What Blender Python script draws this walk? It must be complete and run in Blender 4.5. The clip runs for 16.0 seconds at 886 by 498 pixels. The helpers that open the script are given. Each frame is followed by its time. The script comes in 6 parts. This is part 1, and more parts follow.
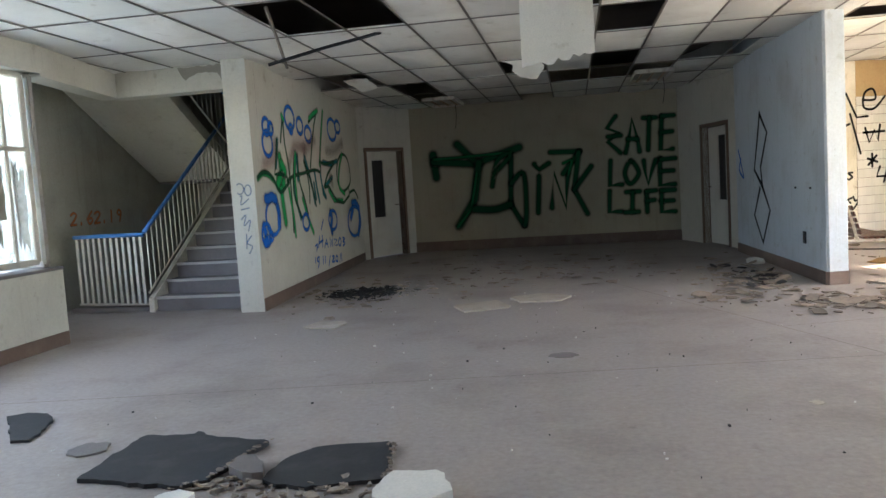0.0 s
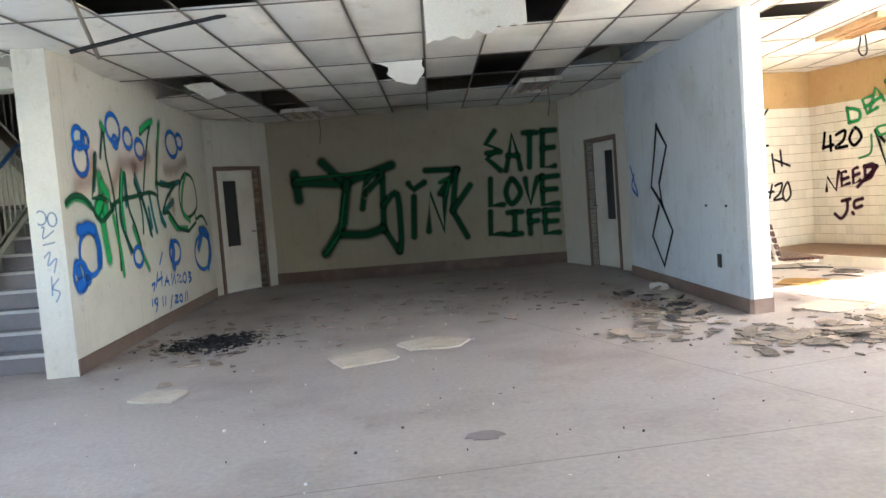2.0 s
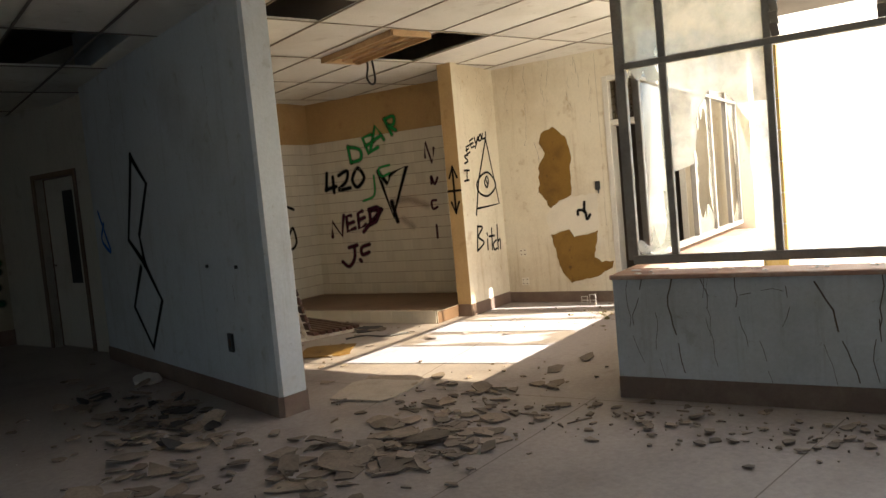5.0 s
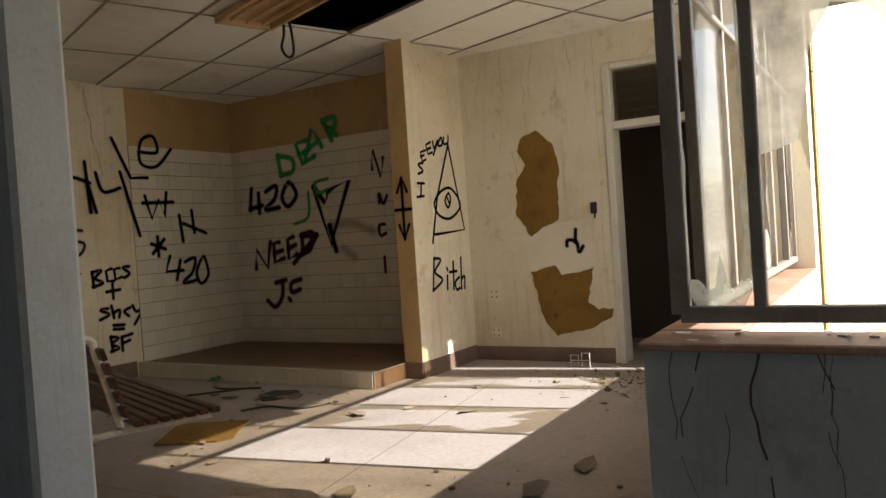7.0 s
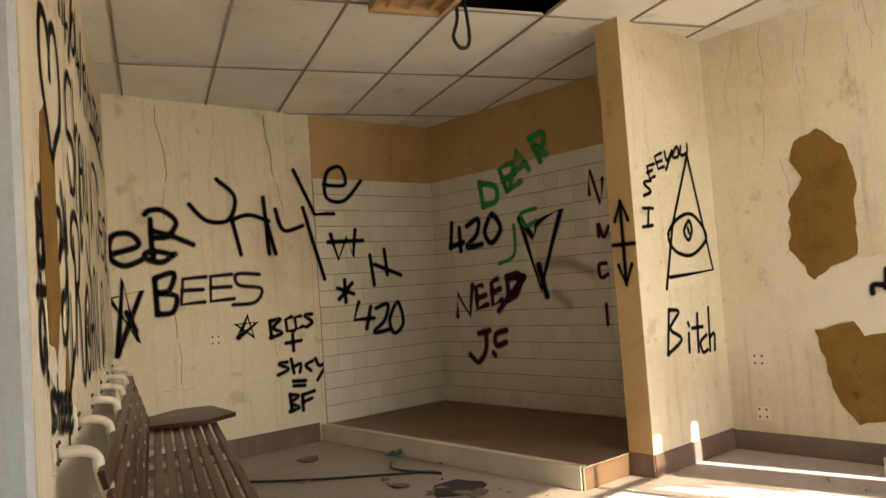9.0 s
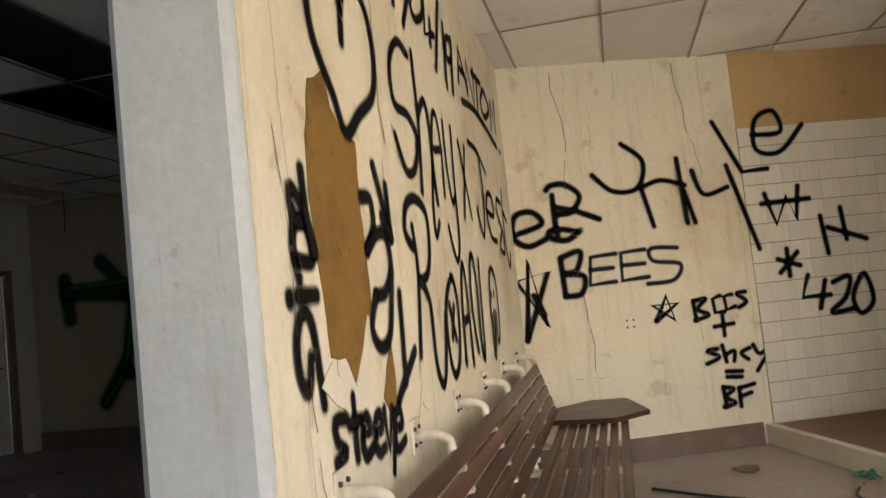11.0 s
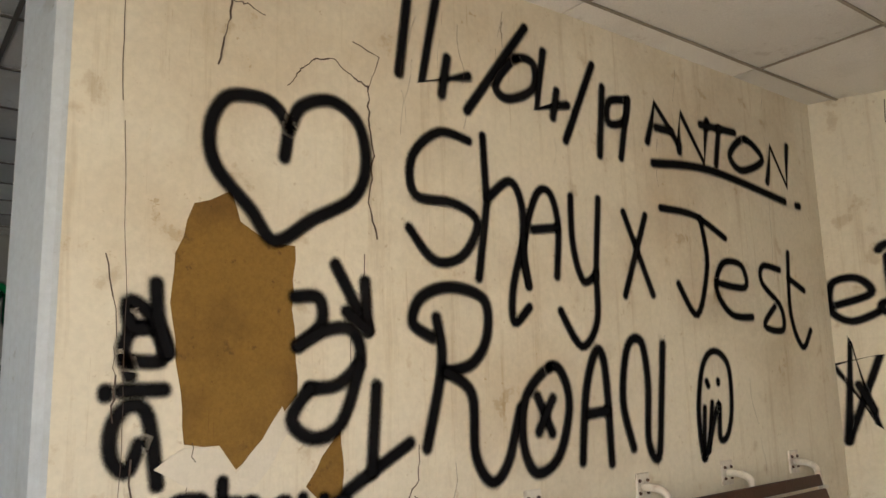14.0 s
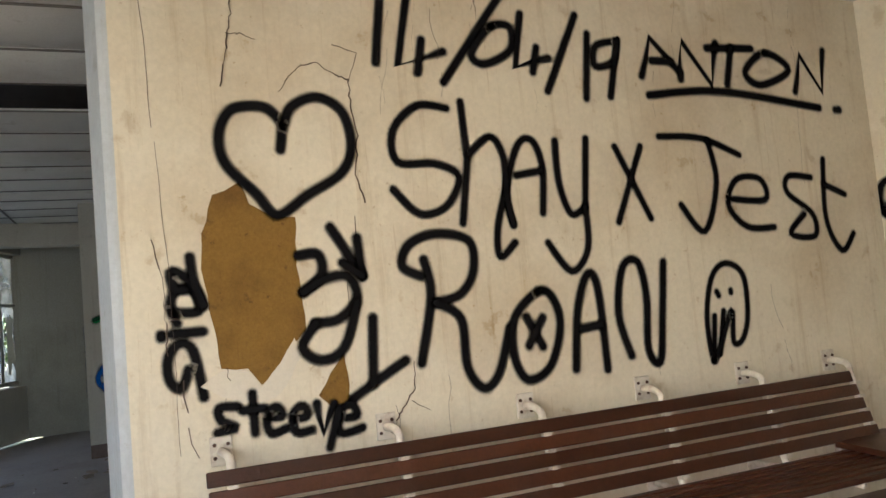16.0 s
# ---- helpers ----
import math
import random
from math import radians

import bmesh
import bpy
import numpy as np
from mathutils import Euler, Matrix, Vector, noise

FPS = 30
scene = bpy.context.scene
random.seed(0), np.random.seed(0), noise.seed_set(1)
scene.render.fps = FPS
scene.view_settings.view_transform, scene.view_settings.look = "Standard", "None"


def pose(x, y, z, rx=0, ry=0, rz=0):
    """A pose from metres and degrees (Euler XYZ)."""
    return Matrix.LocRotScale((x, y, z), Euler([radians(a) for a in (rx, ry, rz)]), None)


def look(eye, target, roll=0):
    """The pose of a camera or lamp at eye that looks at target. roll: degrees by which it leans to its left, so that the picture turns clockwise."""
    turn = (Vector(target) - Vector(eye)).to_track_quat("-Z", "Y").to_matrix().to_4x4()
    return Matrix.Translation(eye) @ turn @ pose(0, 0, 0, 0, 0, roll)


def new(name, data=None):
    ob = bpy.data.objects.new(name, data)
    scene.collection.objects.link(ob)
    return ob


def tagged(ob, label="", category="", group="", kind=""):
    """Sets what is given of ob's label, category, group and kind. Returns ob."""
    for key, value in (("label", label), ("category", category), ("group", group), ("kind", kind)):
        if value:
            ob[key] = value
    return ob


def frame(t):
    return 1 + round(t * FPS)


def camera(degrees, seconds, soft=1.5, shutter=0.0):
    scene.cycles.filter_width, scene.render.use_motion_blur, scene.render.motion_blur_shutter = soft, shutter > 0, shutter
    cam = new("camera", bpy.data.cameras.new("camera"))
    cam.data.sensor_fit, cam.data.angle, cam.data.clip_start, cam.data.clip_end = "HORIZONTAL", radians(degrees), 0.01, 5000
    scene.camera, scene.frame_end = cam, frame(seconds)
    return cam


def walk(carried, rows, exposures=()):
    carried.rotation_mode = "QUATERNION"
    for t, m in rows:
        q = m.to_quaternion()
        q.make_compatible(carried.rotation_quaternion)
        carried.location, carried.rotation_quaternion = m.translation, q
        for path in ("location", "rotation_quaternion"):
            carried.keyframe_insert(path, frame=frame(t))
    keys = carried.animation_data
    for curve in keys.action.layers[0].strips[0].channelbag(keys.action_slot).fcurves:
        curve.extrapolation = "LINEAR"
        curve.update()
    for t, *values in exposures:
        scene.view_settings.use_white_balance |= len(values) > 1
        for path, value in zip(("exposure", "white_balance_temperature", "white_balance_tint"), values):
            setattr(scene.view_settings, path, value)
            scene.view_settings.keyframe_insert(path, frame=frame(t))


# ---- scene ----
cam = camera(60.3, 16.0)
PATH = [
    (0, (0.334, 0.081, 1.313), (-0.009, 2.044, 1.148), -3.6),
    (0.5, (0.273, 0.446, 1.322), (0.139, 2.432, 1.128), -3.4),
    (1, (0.086, 0.834, 1.330), (0.159, 2.828, 1.186), -3.1),
    (1.5, (0.058, 1.257, 1.328), (0.060, 3.255, 1.227), -4.1),
    (2, (0.018, 1.583, 1.333), (0.035, 3.579, 1.198), -4.4),
    (2.5, (-0.018, 1.894, 1.338), (0.336, 3.856, 1.181), -4.0),
    (3, (0.068, 2.281, 1.366), (0.655, 4.187, 1.217), -4.0),
    (3.5, (0.225, 2.697, 1.394), (1.004, 4.534, 1.249), -4.0),
    (4, (0.332, 3.134, 1.411), (1.455, 4.784, 1.283), -3.8),
    (4.5, (0.530, 3.547, 1.379), (1.731, 5.142, 1.265), -4.6),
    (5, (0.801, 3.974, 1.390), (2.018, 5.555, 1.255), -5.3),
    (5.2, (0.928, 4.156, 1.420), (2.206, 5.690, 1.318), -4.9),
    (7.3, (2.602, 5.773, 1.204), (3.851, 7.334, 1.187), -3.4),
    (7.5, (2.721, 5.93, 1.21), (3.93, 7.522, 1.207), -3.4),
    (8, (3.005, 6.292, 1.217), (4.17, 7.916, 1.296), -2.7),
    (8.5, (3.312, 6.545, 1.254), (4.21, 8.328, 1.378), -4.6),
    (9, (3.485, 6.695, 1.261), (4.203, 8.559, 1.361), -4.1),
    (9.5, (3.591, 6.918, 1.272), (4.058, 8.858, 1.405), -3.2),
    (10, (3.698, 7.072, 1.28), (3.906, 9.057, 1.416), -4.0),
    (10.2, (3.726, 7.138, 1.28), (3.828, 9.132, 1.396), -4.5),
    (12.3, (4.427, 7.835, 1.344), (3.416, 9.542, 1.6), -6.4),
    (12.5, (4.548, 7.857, 1.347), (3.53, 9.553, 1.643), -6.4),
    (13, (4.752, 7.994, 1.332), (3.568, 9.575, 1.645), -5.5),
    (13.5, (4.98, 8.256, 1.341), (3.546, 9.616, 1.651), -2.6),
    (14, (5.355, 8.439, 1.349), (3.783, 9.631, 1.676), -1.5),
    (14.5, (5.67, 8.609, 1.348), (4.033, 9.715, 1.663), -3.3),
    (15, (5.873, 8.814, 1.311), (4.149, 9.78, 1.615), -1.7),
    (15.5, (6.052, 8.887, 1.283), (4.276, 9.749, 1.601), -2.4),
    (16, (6.293, 8.882, 1.346), (4.443, 9.627, 1.493), -5.2),
]
EXPOSURES = [(0, 4.25, 5600, 10), (0.5, 4.65, 5580, 10), (1.5, 5.2, 5540, 10), (2.5, 5.0, 5600, 10), (3.0, 4.5, 5850, 10), (3.5, 4.0, 5950, 10), (4.5, 2.8, 6100, 10), (5.2, 2.15, 6150, 10), (7.3, 1.4, 6200, 10), (8.0, 1.5, 6400, 10), (9.0, 2.4, 6500, 10), (10.2, 2.85, 6050, 10), (12.5, 2.9, 5700, 10), (13.5, 2.6, 5650, 10), (15.0, 2.6, 5550, 10), (16.0, 2.75, 5500, 10)]
walk(cam, [(t, look(eye, target, roll)) for t, eye, target, roll in PATH], EXPOSURES)

# ---------------------------------------------------------------- world and sun
world = bpy.data.worlds.new("world")
scene.world = world
world.use_nodes = True
wn = world.node_tree.nodes
sky = wn.new("ShaderNodeTexSky")
sky.sky_type, sky.sun_disc = "NISHITA", False
SUN = Vector((0.709, -1.248, 1.0)).normalized()
sky.sun_elevation = math.asin(SUN.z)
sky.sun_rotation = math.atan2(SUN.x, SUN.y)
sky.air_density, sky.dust_density = 1.0, 2.0
wn["Background"].inputs["Strength"].default_value = 0.1
world.node_tree.links.new(sky.outputs[0], wn["Background"].inputs["Color"])
sun = new("sun", bpy.data.lights.new("sun", "SUN"))
sun.data.energy, sun.data.angle, sun.data.color = 5.0, radians(0.5), (1.0, 0.94, 0.84)
sun.matrix_world = look(SUN * 30, (0, 0, 0))


def window_light(name, place, target, width, height, watts, colour):
    """Sky light that comes in through a window's opening."""
    lamp = new(name, bpy.data.lights.new(name, "AREA"))
    lamp.data.shape, lamp.data.size, lamp.data.size_y = "RECTANGLE", width, height
    lamp.data.energy, lamp.data.color = watts, colour
    lamp.matrix_world = look(place, target)


window_light("sky_in_bay_window", (6.55, 7.68, 1.85), (5.6, 10.3, 1.2), 2.9, 1.7, 6.0, (1.0, 0.9, 0.76))
window_light("sky_in_right_window", (5.75, 4.5, 1.8), (0, 2.4, 0.6), 4.6, 1.6, 6.5, (0.95, 0.98, 1.0))
window_light("sky_in_left_window", (-4.81, 3.9, 1.8), (2, 4.6, 0.6), 5.0, 1.6, 5.0, (0.78, 0.88, 1.0))

# ---------------------------------------------------------------- plan
SLOPE = radians(20)
U = Vector((math.cos(SLOPE), math.sin(SLOPE), 0))
W = Vector((math.sin(SLOPE), -math.cos(SLOPE), 0))
CORNER = Vector((3.2, 12.83, 0))
BAY = Vector((4.6, 7.17, 0))
CEIL, ROOF = 2.885, 3.42


def face(origin, along):
    """The frame of a wall: x along it to the right, y into the wall, z up."""
    x = Vector((along[0], along[1], 0)).normalized()
    y = Vector((-x.y, x.x, 0))
    m = Matrix.Identity(4)
    for i in range(3):
        m[i][0], m[i][1], m[i][2], m[i][3] = x[i], y[i], (0, 0, 1)[i], origin[i]
    return m


PARTITION = face((3.2, 0, 0), (0, 1))
BACK = face(CORNER, U)
RIGHT = face(CORNER + U * 3.17, W)
PILLAR = face(CORNER + W * 3.07, U)
PILLAR_SIDE = face(CORNER + U * 2.2, W)
SILL = face(BAY, W)
RETURN = face(BAY + U * 3.72, -U)
LOBBY_BACK = face((-0.16, 15.2, 0), (1, 0))
LOBBY_RIGHT = face((3.238, 0, 0), (0.031, -1))
LOBBY_LEFT = face((-3.22, 8.29, 0), (-0.38, 5.75))
LEFT_SILL = face((-4.61, -0.1, 0), (0, 1))
LEFT_RETURN = face((-4.61, 6.76, 0), (-0.94, 0.342))


# ---------------------------------------------------------------- materials
def socket(nodes, kind, **values):
    n = nodes.new(kind)
    for k, v in values.items():
        n.inputs[k].default_value = v
    return n


def surface(name, base, rough=0.7, dark=None, stain=0.35, stain_scale=1.3, grain=0.12, grain_scale=60.0, bump=0.15, bump_scale=90.0, metal=0.0, streak=0.0, vary=0.0, coat=0.0, island=0.0, speck=0.0):
    """A worn surface: a base colour, blotches and vertical streaks towards a dirt colour, fine grain and relief."""
    m = bpy.data.materials.new(name)
    m.use_nodes = True
    nt = m.node_tree
    n, l = nt.nodes, nt.links
    bsdf = n["Principled BSDF"]
    dark = dark or tuple(c * 0.45 for c in base)
    co = n.new("ShaderNodeTexCoord").outputs["Object"]
    big = socket(n, "ShaderNodeTexNoise", Scale=stain_scale, Detail=8.0, Roughness=0.62)
    l.new(co, big.inputs["Vector"])
    ramp = n.new("ShaderNodeMapRange")
    ramp.inputs["From Min"].default_value, ramp.inputs["From Max"].default_value = 0.48, 0.78
    ramp.inputs["To Max"].default_value = stain
    l.new(big.outputs["Fac"], ramp.inputs["Value"])
    mix = n.new("ShaderNodeMixRGB")
    mix.inputs[1].default_value, mix.inputs[2].default_value = (*base, 1), (*dark, 1)
    amount = ramp.outputs["Result"]
    if streak:
        mp = n.new("ShaderNodeMapping")
        mp.inputs["Scale"].default_value = (9.0, 9.0, 0.5)
        l.new(co, mp.inputs["Vector"])
        st = socket(n, "ShaderNodeTexNoise", Scale=1.6, Detail=6.0, Roughness=0.7)
        l.new(mp.outputs[0], st.inputs["Vector"])
        r2 = n.new("ShaderNodeMapRange")
        r2.inputs["From Min"].default_value, r2.inputs["From Max"].default_value, r2.inputs["To Max"].default_value = 0.55, 0.8, streak
        l.new(st.outputs["Fac"], r2.inputs["Value"])
        add = n.new("ShaderNodeMath")
        add.operation, add.use_clamp = "ADD", True
        l.new(amount, add.inputs[0]), l.new(r2.outputs["Result"], add.inputs[1])
        amount = add.outputs[0]
    if speck:
        for scale, stretch, low, high, much in ((5.0, (1, 1, 1), 0.6, 0.66, speck), (3.0, (14, 14, 0.7), 0.64, 0.7, speck * 0.8), (22.0, (1, 1, 1), 0.64, 0.68, speck)):
            mp = n.new("ShaderNodeMapping")
            mp.inputs["Scale"].default_value = stretch
            l.new(co, mp.inputs["Vector"])
            ns = socket(n, "ShaderNodeTexNoise", Scale=scale, Detail=9.0, Roughness=0.68)
            l.new(mp.outputs[0], ns.inputs["Vector"])
            rs = n.new("ShaderNodeMapRange")
            rs.inputs["From Min"].default_value, rs.inputs["From Max"].default_value, rs.inputs["To Max"].default_value = low, high, much
            l.new(ns.outputs["Fac"], rs.inputs["Value"])
            add = n.new("ShaderNodeMath")
            add.operation, add.use_clamp = "ADD", True
            l.new(amount, add.inputs[0]), l.new(rs.outputs["Result"], add.inputs[1])
            amount = add.outputs[0]
    l.new(amount, mix.inputs[0])
    fine = socket(n, "ShaderNodeTexNoise", Scale=grain_scale, Detail=5.0, Roughness=0.7)
    l.new(co, fine.inputs["Vector"])
    r3 = n.new("ShaderNodeMapRange")
    r3.inputs["From Min"].default_value, r3.inputs["From Max"].default_value = 0.3, 0.7
    r3.inputs["To Min"].default_value, r3.inputs["To Max"].default_value = 1 - grain, 1 + grain
    l.new(fine.outputs["Fac"], r3.inputs["Value"])
    hsv = n.new("ShaderNodeHueSaturation")
    l.new(mix.outputs[0], hsv.inputs["Color"])
    value = r3.outputs["Result"]
    if vary or island:
        src = n.new("ShaderNodeObjectInfo").outputs["Random"] if vary else n.new("ShaderNodeNewGeometry").outputs["Random Per Island"]
        r4 = n.new("ShaderNodeMapRange")
        r4.inputs["To Min"].default_value, r4.inputs["To Max"].default_value = 1 - (vary or island), 1 + (vary or island)
        l.new(src, r4.inputs["Value"])
        mul = n.new("ShaderNodeMath")
        mul.operation = "MULTIPLY"
        l.new(value, mul.inputs[0]), l.new(r4.outputs["Result"], mul.inputs[1])
        value = mul.outputs[0]
    l.new(value, hsv.inputs["Value"])
    l.new(hsv.outputs["Color"], bsdf.inputs["Base Color"])
    bsdf.inputs["Metallic"].default_value = metal
    rr = n.new("ShaderNodeMapRange")
    rr.inputs["To Min"].default_value, rr.inputs["To Max"].default_value = max(0.02, rough - 0.12), min(1, rough + 0.12)
    l.new(big.outputs["Fac"], rr.inputs["Value"]), l.new(rr.outputs["Result"], bsdf.inputs["Roughness"])
    bsdf.inputs["Coat Weight"].default_value = coat
    b1 = socket(n, "ShaderNodeTexNoise", Scale=bump_scale, Detail=4.0)
    l.new(co, b1.inputs["Vector"])
    bp = n.new("ShaderNodeBump")
    bp.inputs["Strength"].default_value, bp.inputs["Distance"].default_value = bump, 0.01
    l.new(b1.outputs["Fac"], bp.inputs["Height"]), l.new(bp.outputs[0], bsdf.inputs["Normal"])
    return m


def spray(name, colour, core=0.35, cover=1.0):
    """Sprayed paint: solid in the middle of the stroke, feathered to nothing at its rim."""
    m = bpy.data.materials.new(name)
    m.use_nodes = True
    nt = m.node_tree
    n, l = nt.nodes, nt.links
    bsdf = n["Principled BSDF"]
    bsdf.inputs["Base Color"].default_value = (*colour, 1)
    bsdf.inputs["Roughness"].default_value = 0.75
    bsdf.inputs["Specular IOR Level"].default_value = 0.12
    uv = n.new("ShaderNodeUVMap")
    uv.uv_map = "stroke"
    ln = n.new("ShaderNodeVectorMath")
    ln.operation = "LENGTH"
    l.new(uv.outputs[0], ln.inputs[0])
    speck = socket(n, "ShaderNodeTexNoise", Scale=260.0, Detail=2.0)
    l.new(n.new("ShaderNodeTexCoord").outputs["Object"], speck.inputs["Vector"])
    off = n.new("ShaderNodeMath")
    off.operation = "MULTIPLY_ADD"
    off.inputs[1].default_value, off.inputs[2].default_value = 0.5, -0.25
    l.new(speck.outputs["Fac"], off.inputs[0])
    add = n.new("ShaderNodeMath")
    l.new(ln.outputs["Value"], add.inputs[0]), l.new(off.outputs[0], add.inputs[1])
    rng = n.new("ShaderNodeMapRange")
    rng.interpolation_type = "SMOOTHSTEP"
    rng.inputs["From Min"].default_value, rng.inputs["From Max"].default_value = core, 1.0
    rng.inputs["To Min"].default_value, rng.inputs["To Max"].default_value = cover, 0.0
    l.new(add.outputs[0], rng.inputs["Value"])
    l.new(rng.outputs["Result"], bsdf.inputs["Alpha"])
    return m


def glass(name, dirt=0.25, tint=(0.85, 0.88, 0.86)):
    m = bpy.data.materials.new(name)
    m.use_nodes = True
    nt = m.node_tree
    n, l = nt.nodes, nt.links
    out = n["Material Output"]
    n.remove(n["Principled BSDF"])
    clear, gloss, dust = n.new("ShaderNodeBsdfTransparent"), n.new("ShaderNodeBsdfGlossy"), n.new("ShaderNodeBsdfTranslucent")
    clear.inputs[0].default_value = (*tint, 1)
    gloss.inputs["Roughness"].default_value = 0.03
    dust.inputs[0].default_value = (0.75, 0.72, 0.66, 1)
    fr = socket(n, "ShaderNodeFresnel", IOR=1.5)
    a, b = n.new("ShaderNodeMixShader"), n.new("ShaderNodeMixShader")
    l.new(fr.outputs[0], a.inputs[0]), l.new(clear.outputs[0], a.inputs[1]), l.new(gloss.outputs[0], a.inputs[2])
    ns = socket(n, "ShaderNodeTexNoise", Scale=4.0, Detail=7.0, Roughness=0.65)
    l.new(n.new("ShaderNodeTexCoord").outputs["Object"], ns.inputs["Vector"])
    rg = n.new("ShaderNodeMapRange")
    rg.inputs["From Min"].default_value, rg.inputs["From Max"].default_value = 0.3, 0.75
    rg.inputs["To Min"].default_value, rg.inputs["To Max"].default_value = dirt * 0.4, dirt * 1.6
    l.new(ns.outputs["Fac"], rg.inputs["Value"]), l.new(rg.outputs["Result"], b.inputs[0])
    l.new(a.outputs[0], b.inputs[1]), l.new(dust.outputs[0], b.inputs[2]), l.new(b.outputs[0], out.inputs[0])
    return m


CREAM = surface("cream_plaster", (0.71, 0.645, 0.505), 0.75, (0.42, 0.31, 0.17), 0.65, 0.9, 0.06, 40, 0.12, 55, streak=0.6, speck=0.45)
OCHRE = surface("ochre_paint", (0.50, 0.34, 0.15), 0.7, (0.33, 0.2, 0.08), 0.5, 1.5, 0.08, 40, 0.15, 60, streak=0.3, speck=0.4)
# Lobby plaster made darker and tanner: the far end's shade is in the colour.
ENDWALL = surface("shaded_beige_plaster", (0.40, 0.355, 0.255), 0.75, (0.24, 0.2, 0.13), 0.5, 0.8, 0.06, 40, 0.12, 55, streak=0.4, speck=0.4)
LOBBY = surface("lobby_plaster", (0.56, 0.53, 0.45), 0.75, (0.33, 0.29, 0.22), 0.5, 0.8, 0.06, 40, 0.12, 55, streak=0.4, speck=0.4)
GREYWALL = surface("grey_plaster", (0.52, 0.55, 0.575), 0.75, (0.3, 0.29, 0.26), 0.55, 1.1, 0.07, 40, 0.15, 55, streak=0.55, speck=0.4)
SKIRT = surface("brown_skirting_paint", (0.15, 0.10, 0.075), 0.6, (0.3, 0.24, 0.18), 0.5, 3.0, 0.1, 50, 0.15, 70)
FLOOR = surface("dusty_screed_floor", (0.35, 0.305, 0.28), 0.6, (0.19, 0.15, 0.125), 0.8, 0.75, 0.14, 26, 0.25, 40, speck=0.3)
JOINT = surface("floor_joint", (0.2, 0.165, 0.14), 0.9)
FIBRE = surface("fibre_ceiling_board", (0.80, 0.77, 0.70), 0.9, (0.42, 0.36, 0.27), 0.5, 1.1, 0.09, 120, 0.35, 220, island=0.13, speck=0.3)
TBAR = surface("ceiling_bar", (0.17, 0.145, 0.115), 0.5, grain=0.1)
ROOMBAR = surface("cream_ceiling_bar", (0.3, 0.25, 0.185), 0.5, grain=0.1)
CONCRETE = surface("raw_concrete", (0.16, 0.13, 0.11), 0.9, (0.08, 0.06, 0.05), 0.6, 1.2)
RUST = surface("rust_red_slab_paint", (0.36, 0.08, 0.035), 0.7, (0.1, 0.05, 0.03), 0.8, 2.2)
BOARD = surface("brown_hardboard", (0.215, 0.118, 0.018), 0.95, (0.08, 0.036, 0.01), 0.7, 3.2, 0.14, 90, 0.2, 150, speck=0.6)
TORN = surface("torn_wall_lining", (0.72, 0.66, 0.54), 0.8, grain=0.05)
CRACK = surface("crack_shadow", (0.10, 0.07, 0.05), 0.95)
TILE = surface("white_glazed_tile", (0.70, 0.66, 0.57), 0.18, (0.5, 0.42, 0.3), 0.45, 1.5, 0.03, 30, 0.02, 20, vary=0.05, streak=0.25)
GROUT = surface("dirty_grout", (0.22, 0.16, 0.10), 0.9)
PLATFORM = surface("stained_tray_floor", (0.17, 0.10, 0.055), 0.6, (0.1, 0.06, 0.035), 0.8, 1.8, speck=0.4)
WOOD = surface("red_brown_slat_wood", (0.062, 0.02, 0.009), 0.36, (0.06, 0.025, 0.015), 0.7, 5.0, 0.2, 45, 0.15, 80, vary=0.28, speck=0.5)
WHITEMETAL = surface("chipped_white_enamel", (0.66, 0.61, 0.52), 0.4, (0.25, 0.12, 0.06), 0.75, 14.0, 0.06)
BOLT = surface("rusty_bolt", (0.12, 0.07, 0.05), 0.6, metal=0.6)
DOORWHITE = surface("white_door_paint", (0.62, 0.59, 0.52), 0.5, (0.35, 0.28, 0.2), 0.5, 1.6, streak=0.3)
DOORFRAME = surface("brown_door_frame", (0.16, 0.10, 0.065), 0.55)
STEELFRAME = surface("grey_window_steel", (0.26, 0.235, 0.2), 0.5, (0.1, 0.06, 0.04), 0.6, 6.0)
SILLWOOD = surface("red_sill_tile", (0.36, 0.20, 0.13), 0.5, (0.55, 0.48, 0.4), 0.7, 4.0)
DARKGLASS = glass("grimy_glass", 0.2, (0.9, 0.84, 0.72))
PANE = glass("dusty_pane", 0.4)
DUSTPANE = glass("milky_dusty_pane", 0.75)
BLUE = surface("blue_rail_paint", (0.05, 0.16, 0.42), 0.4, (0.2, 0.2, 0.22), 0.5, 8.0)
BALUSTER = surface("cream_rail_paint", (0.58, 0.54, 0.45), 0.5, (0.28, 0.2, 0.13), 0.5, 6.0)
STEP = surface("grey_step_screed", (0.19, 0.165, 0.155), 0.6, (0.1, 0.08, 0.07), 0.6, 2.0)
NOSING = surface("worn_step_nosing", (0.46, 0.42, 0.38), 0.6)
DEBRIS = surface("broken_floor_sheet", (0.25, 0.2, 0.155), 0.85, (0.09, 0.07, 0.055), 0.7, 9.0, 0.2, island=0.4)
LEAF = surface("dry_litter", (0.17, 0.14, 0.06), 0.9, island=0.35)
PALEBOARD = surface("pale_fibre_board", (0.43, 0.375, 0.31), 0.85, (0.22, 0.17, 0.13), 0.6, 4.0, 0.12, island=0.1)
ASH = surface("black_ash", (0.008, 0.007, 0.007), 0.95, (0.03, 0.026, 0.024), 0.5, 9.0)
CHAR = surface("charred_board", (0.028, 0.026, 0.026), 0.85, (0.09, 0.08, 0.075), 0.6, 5.0)
SLABWHITE = surface("white_board_scrap", (0.74, 0.71, 0.66), 0.8, grain=0.08)
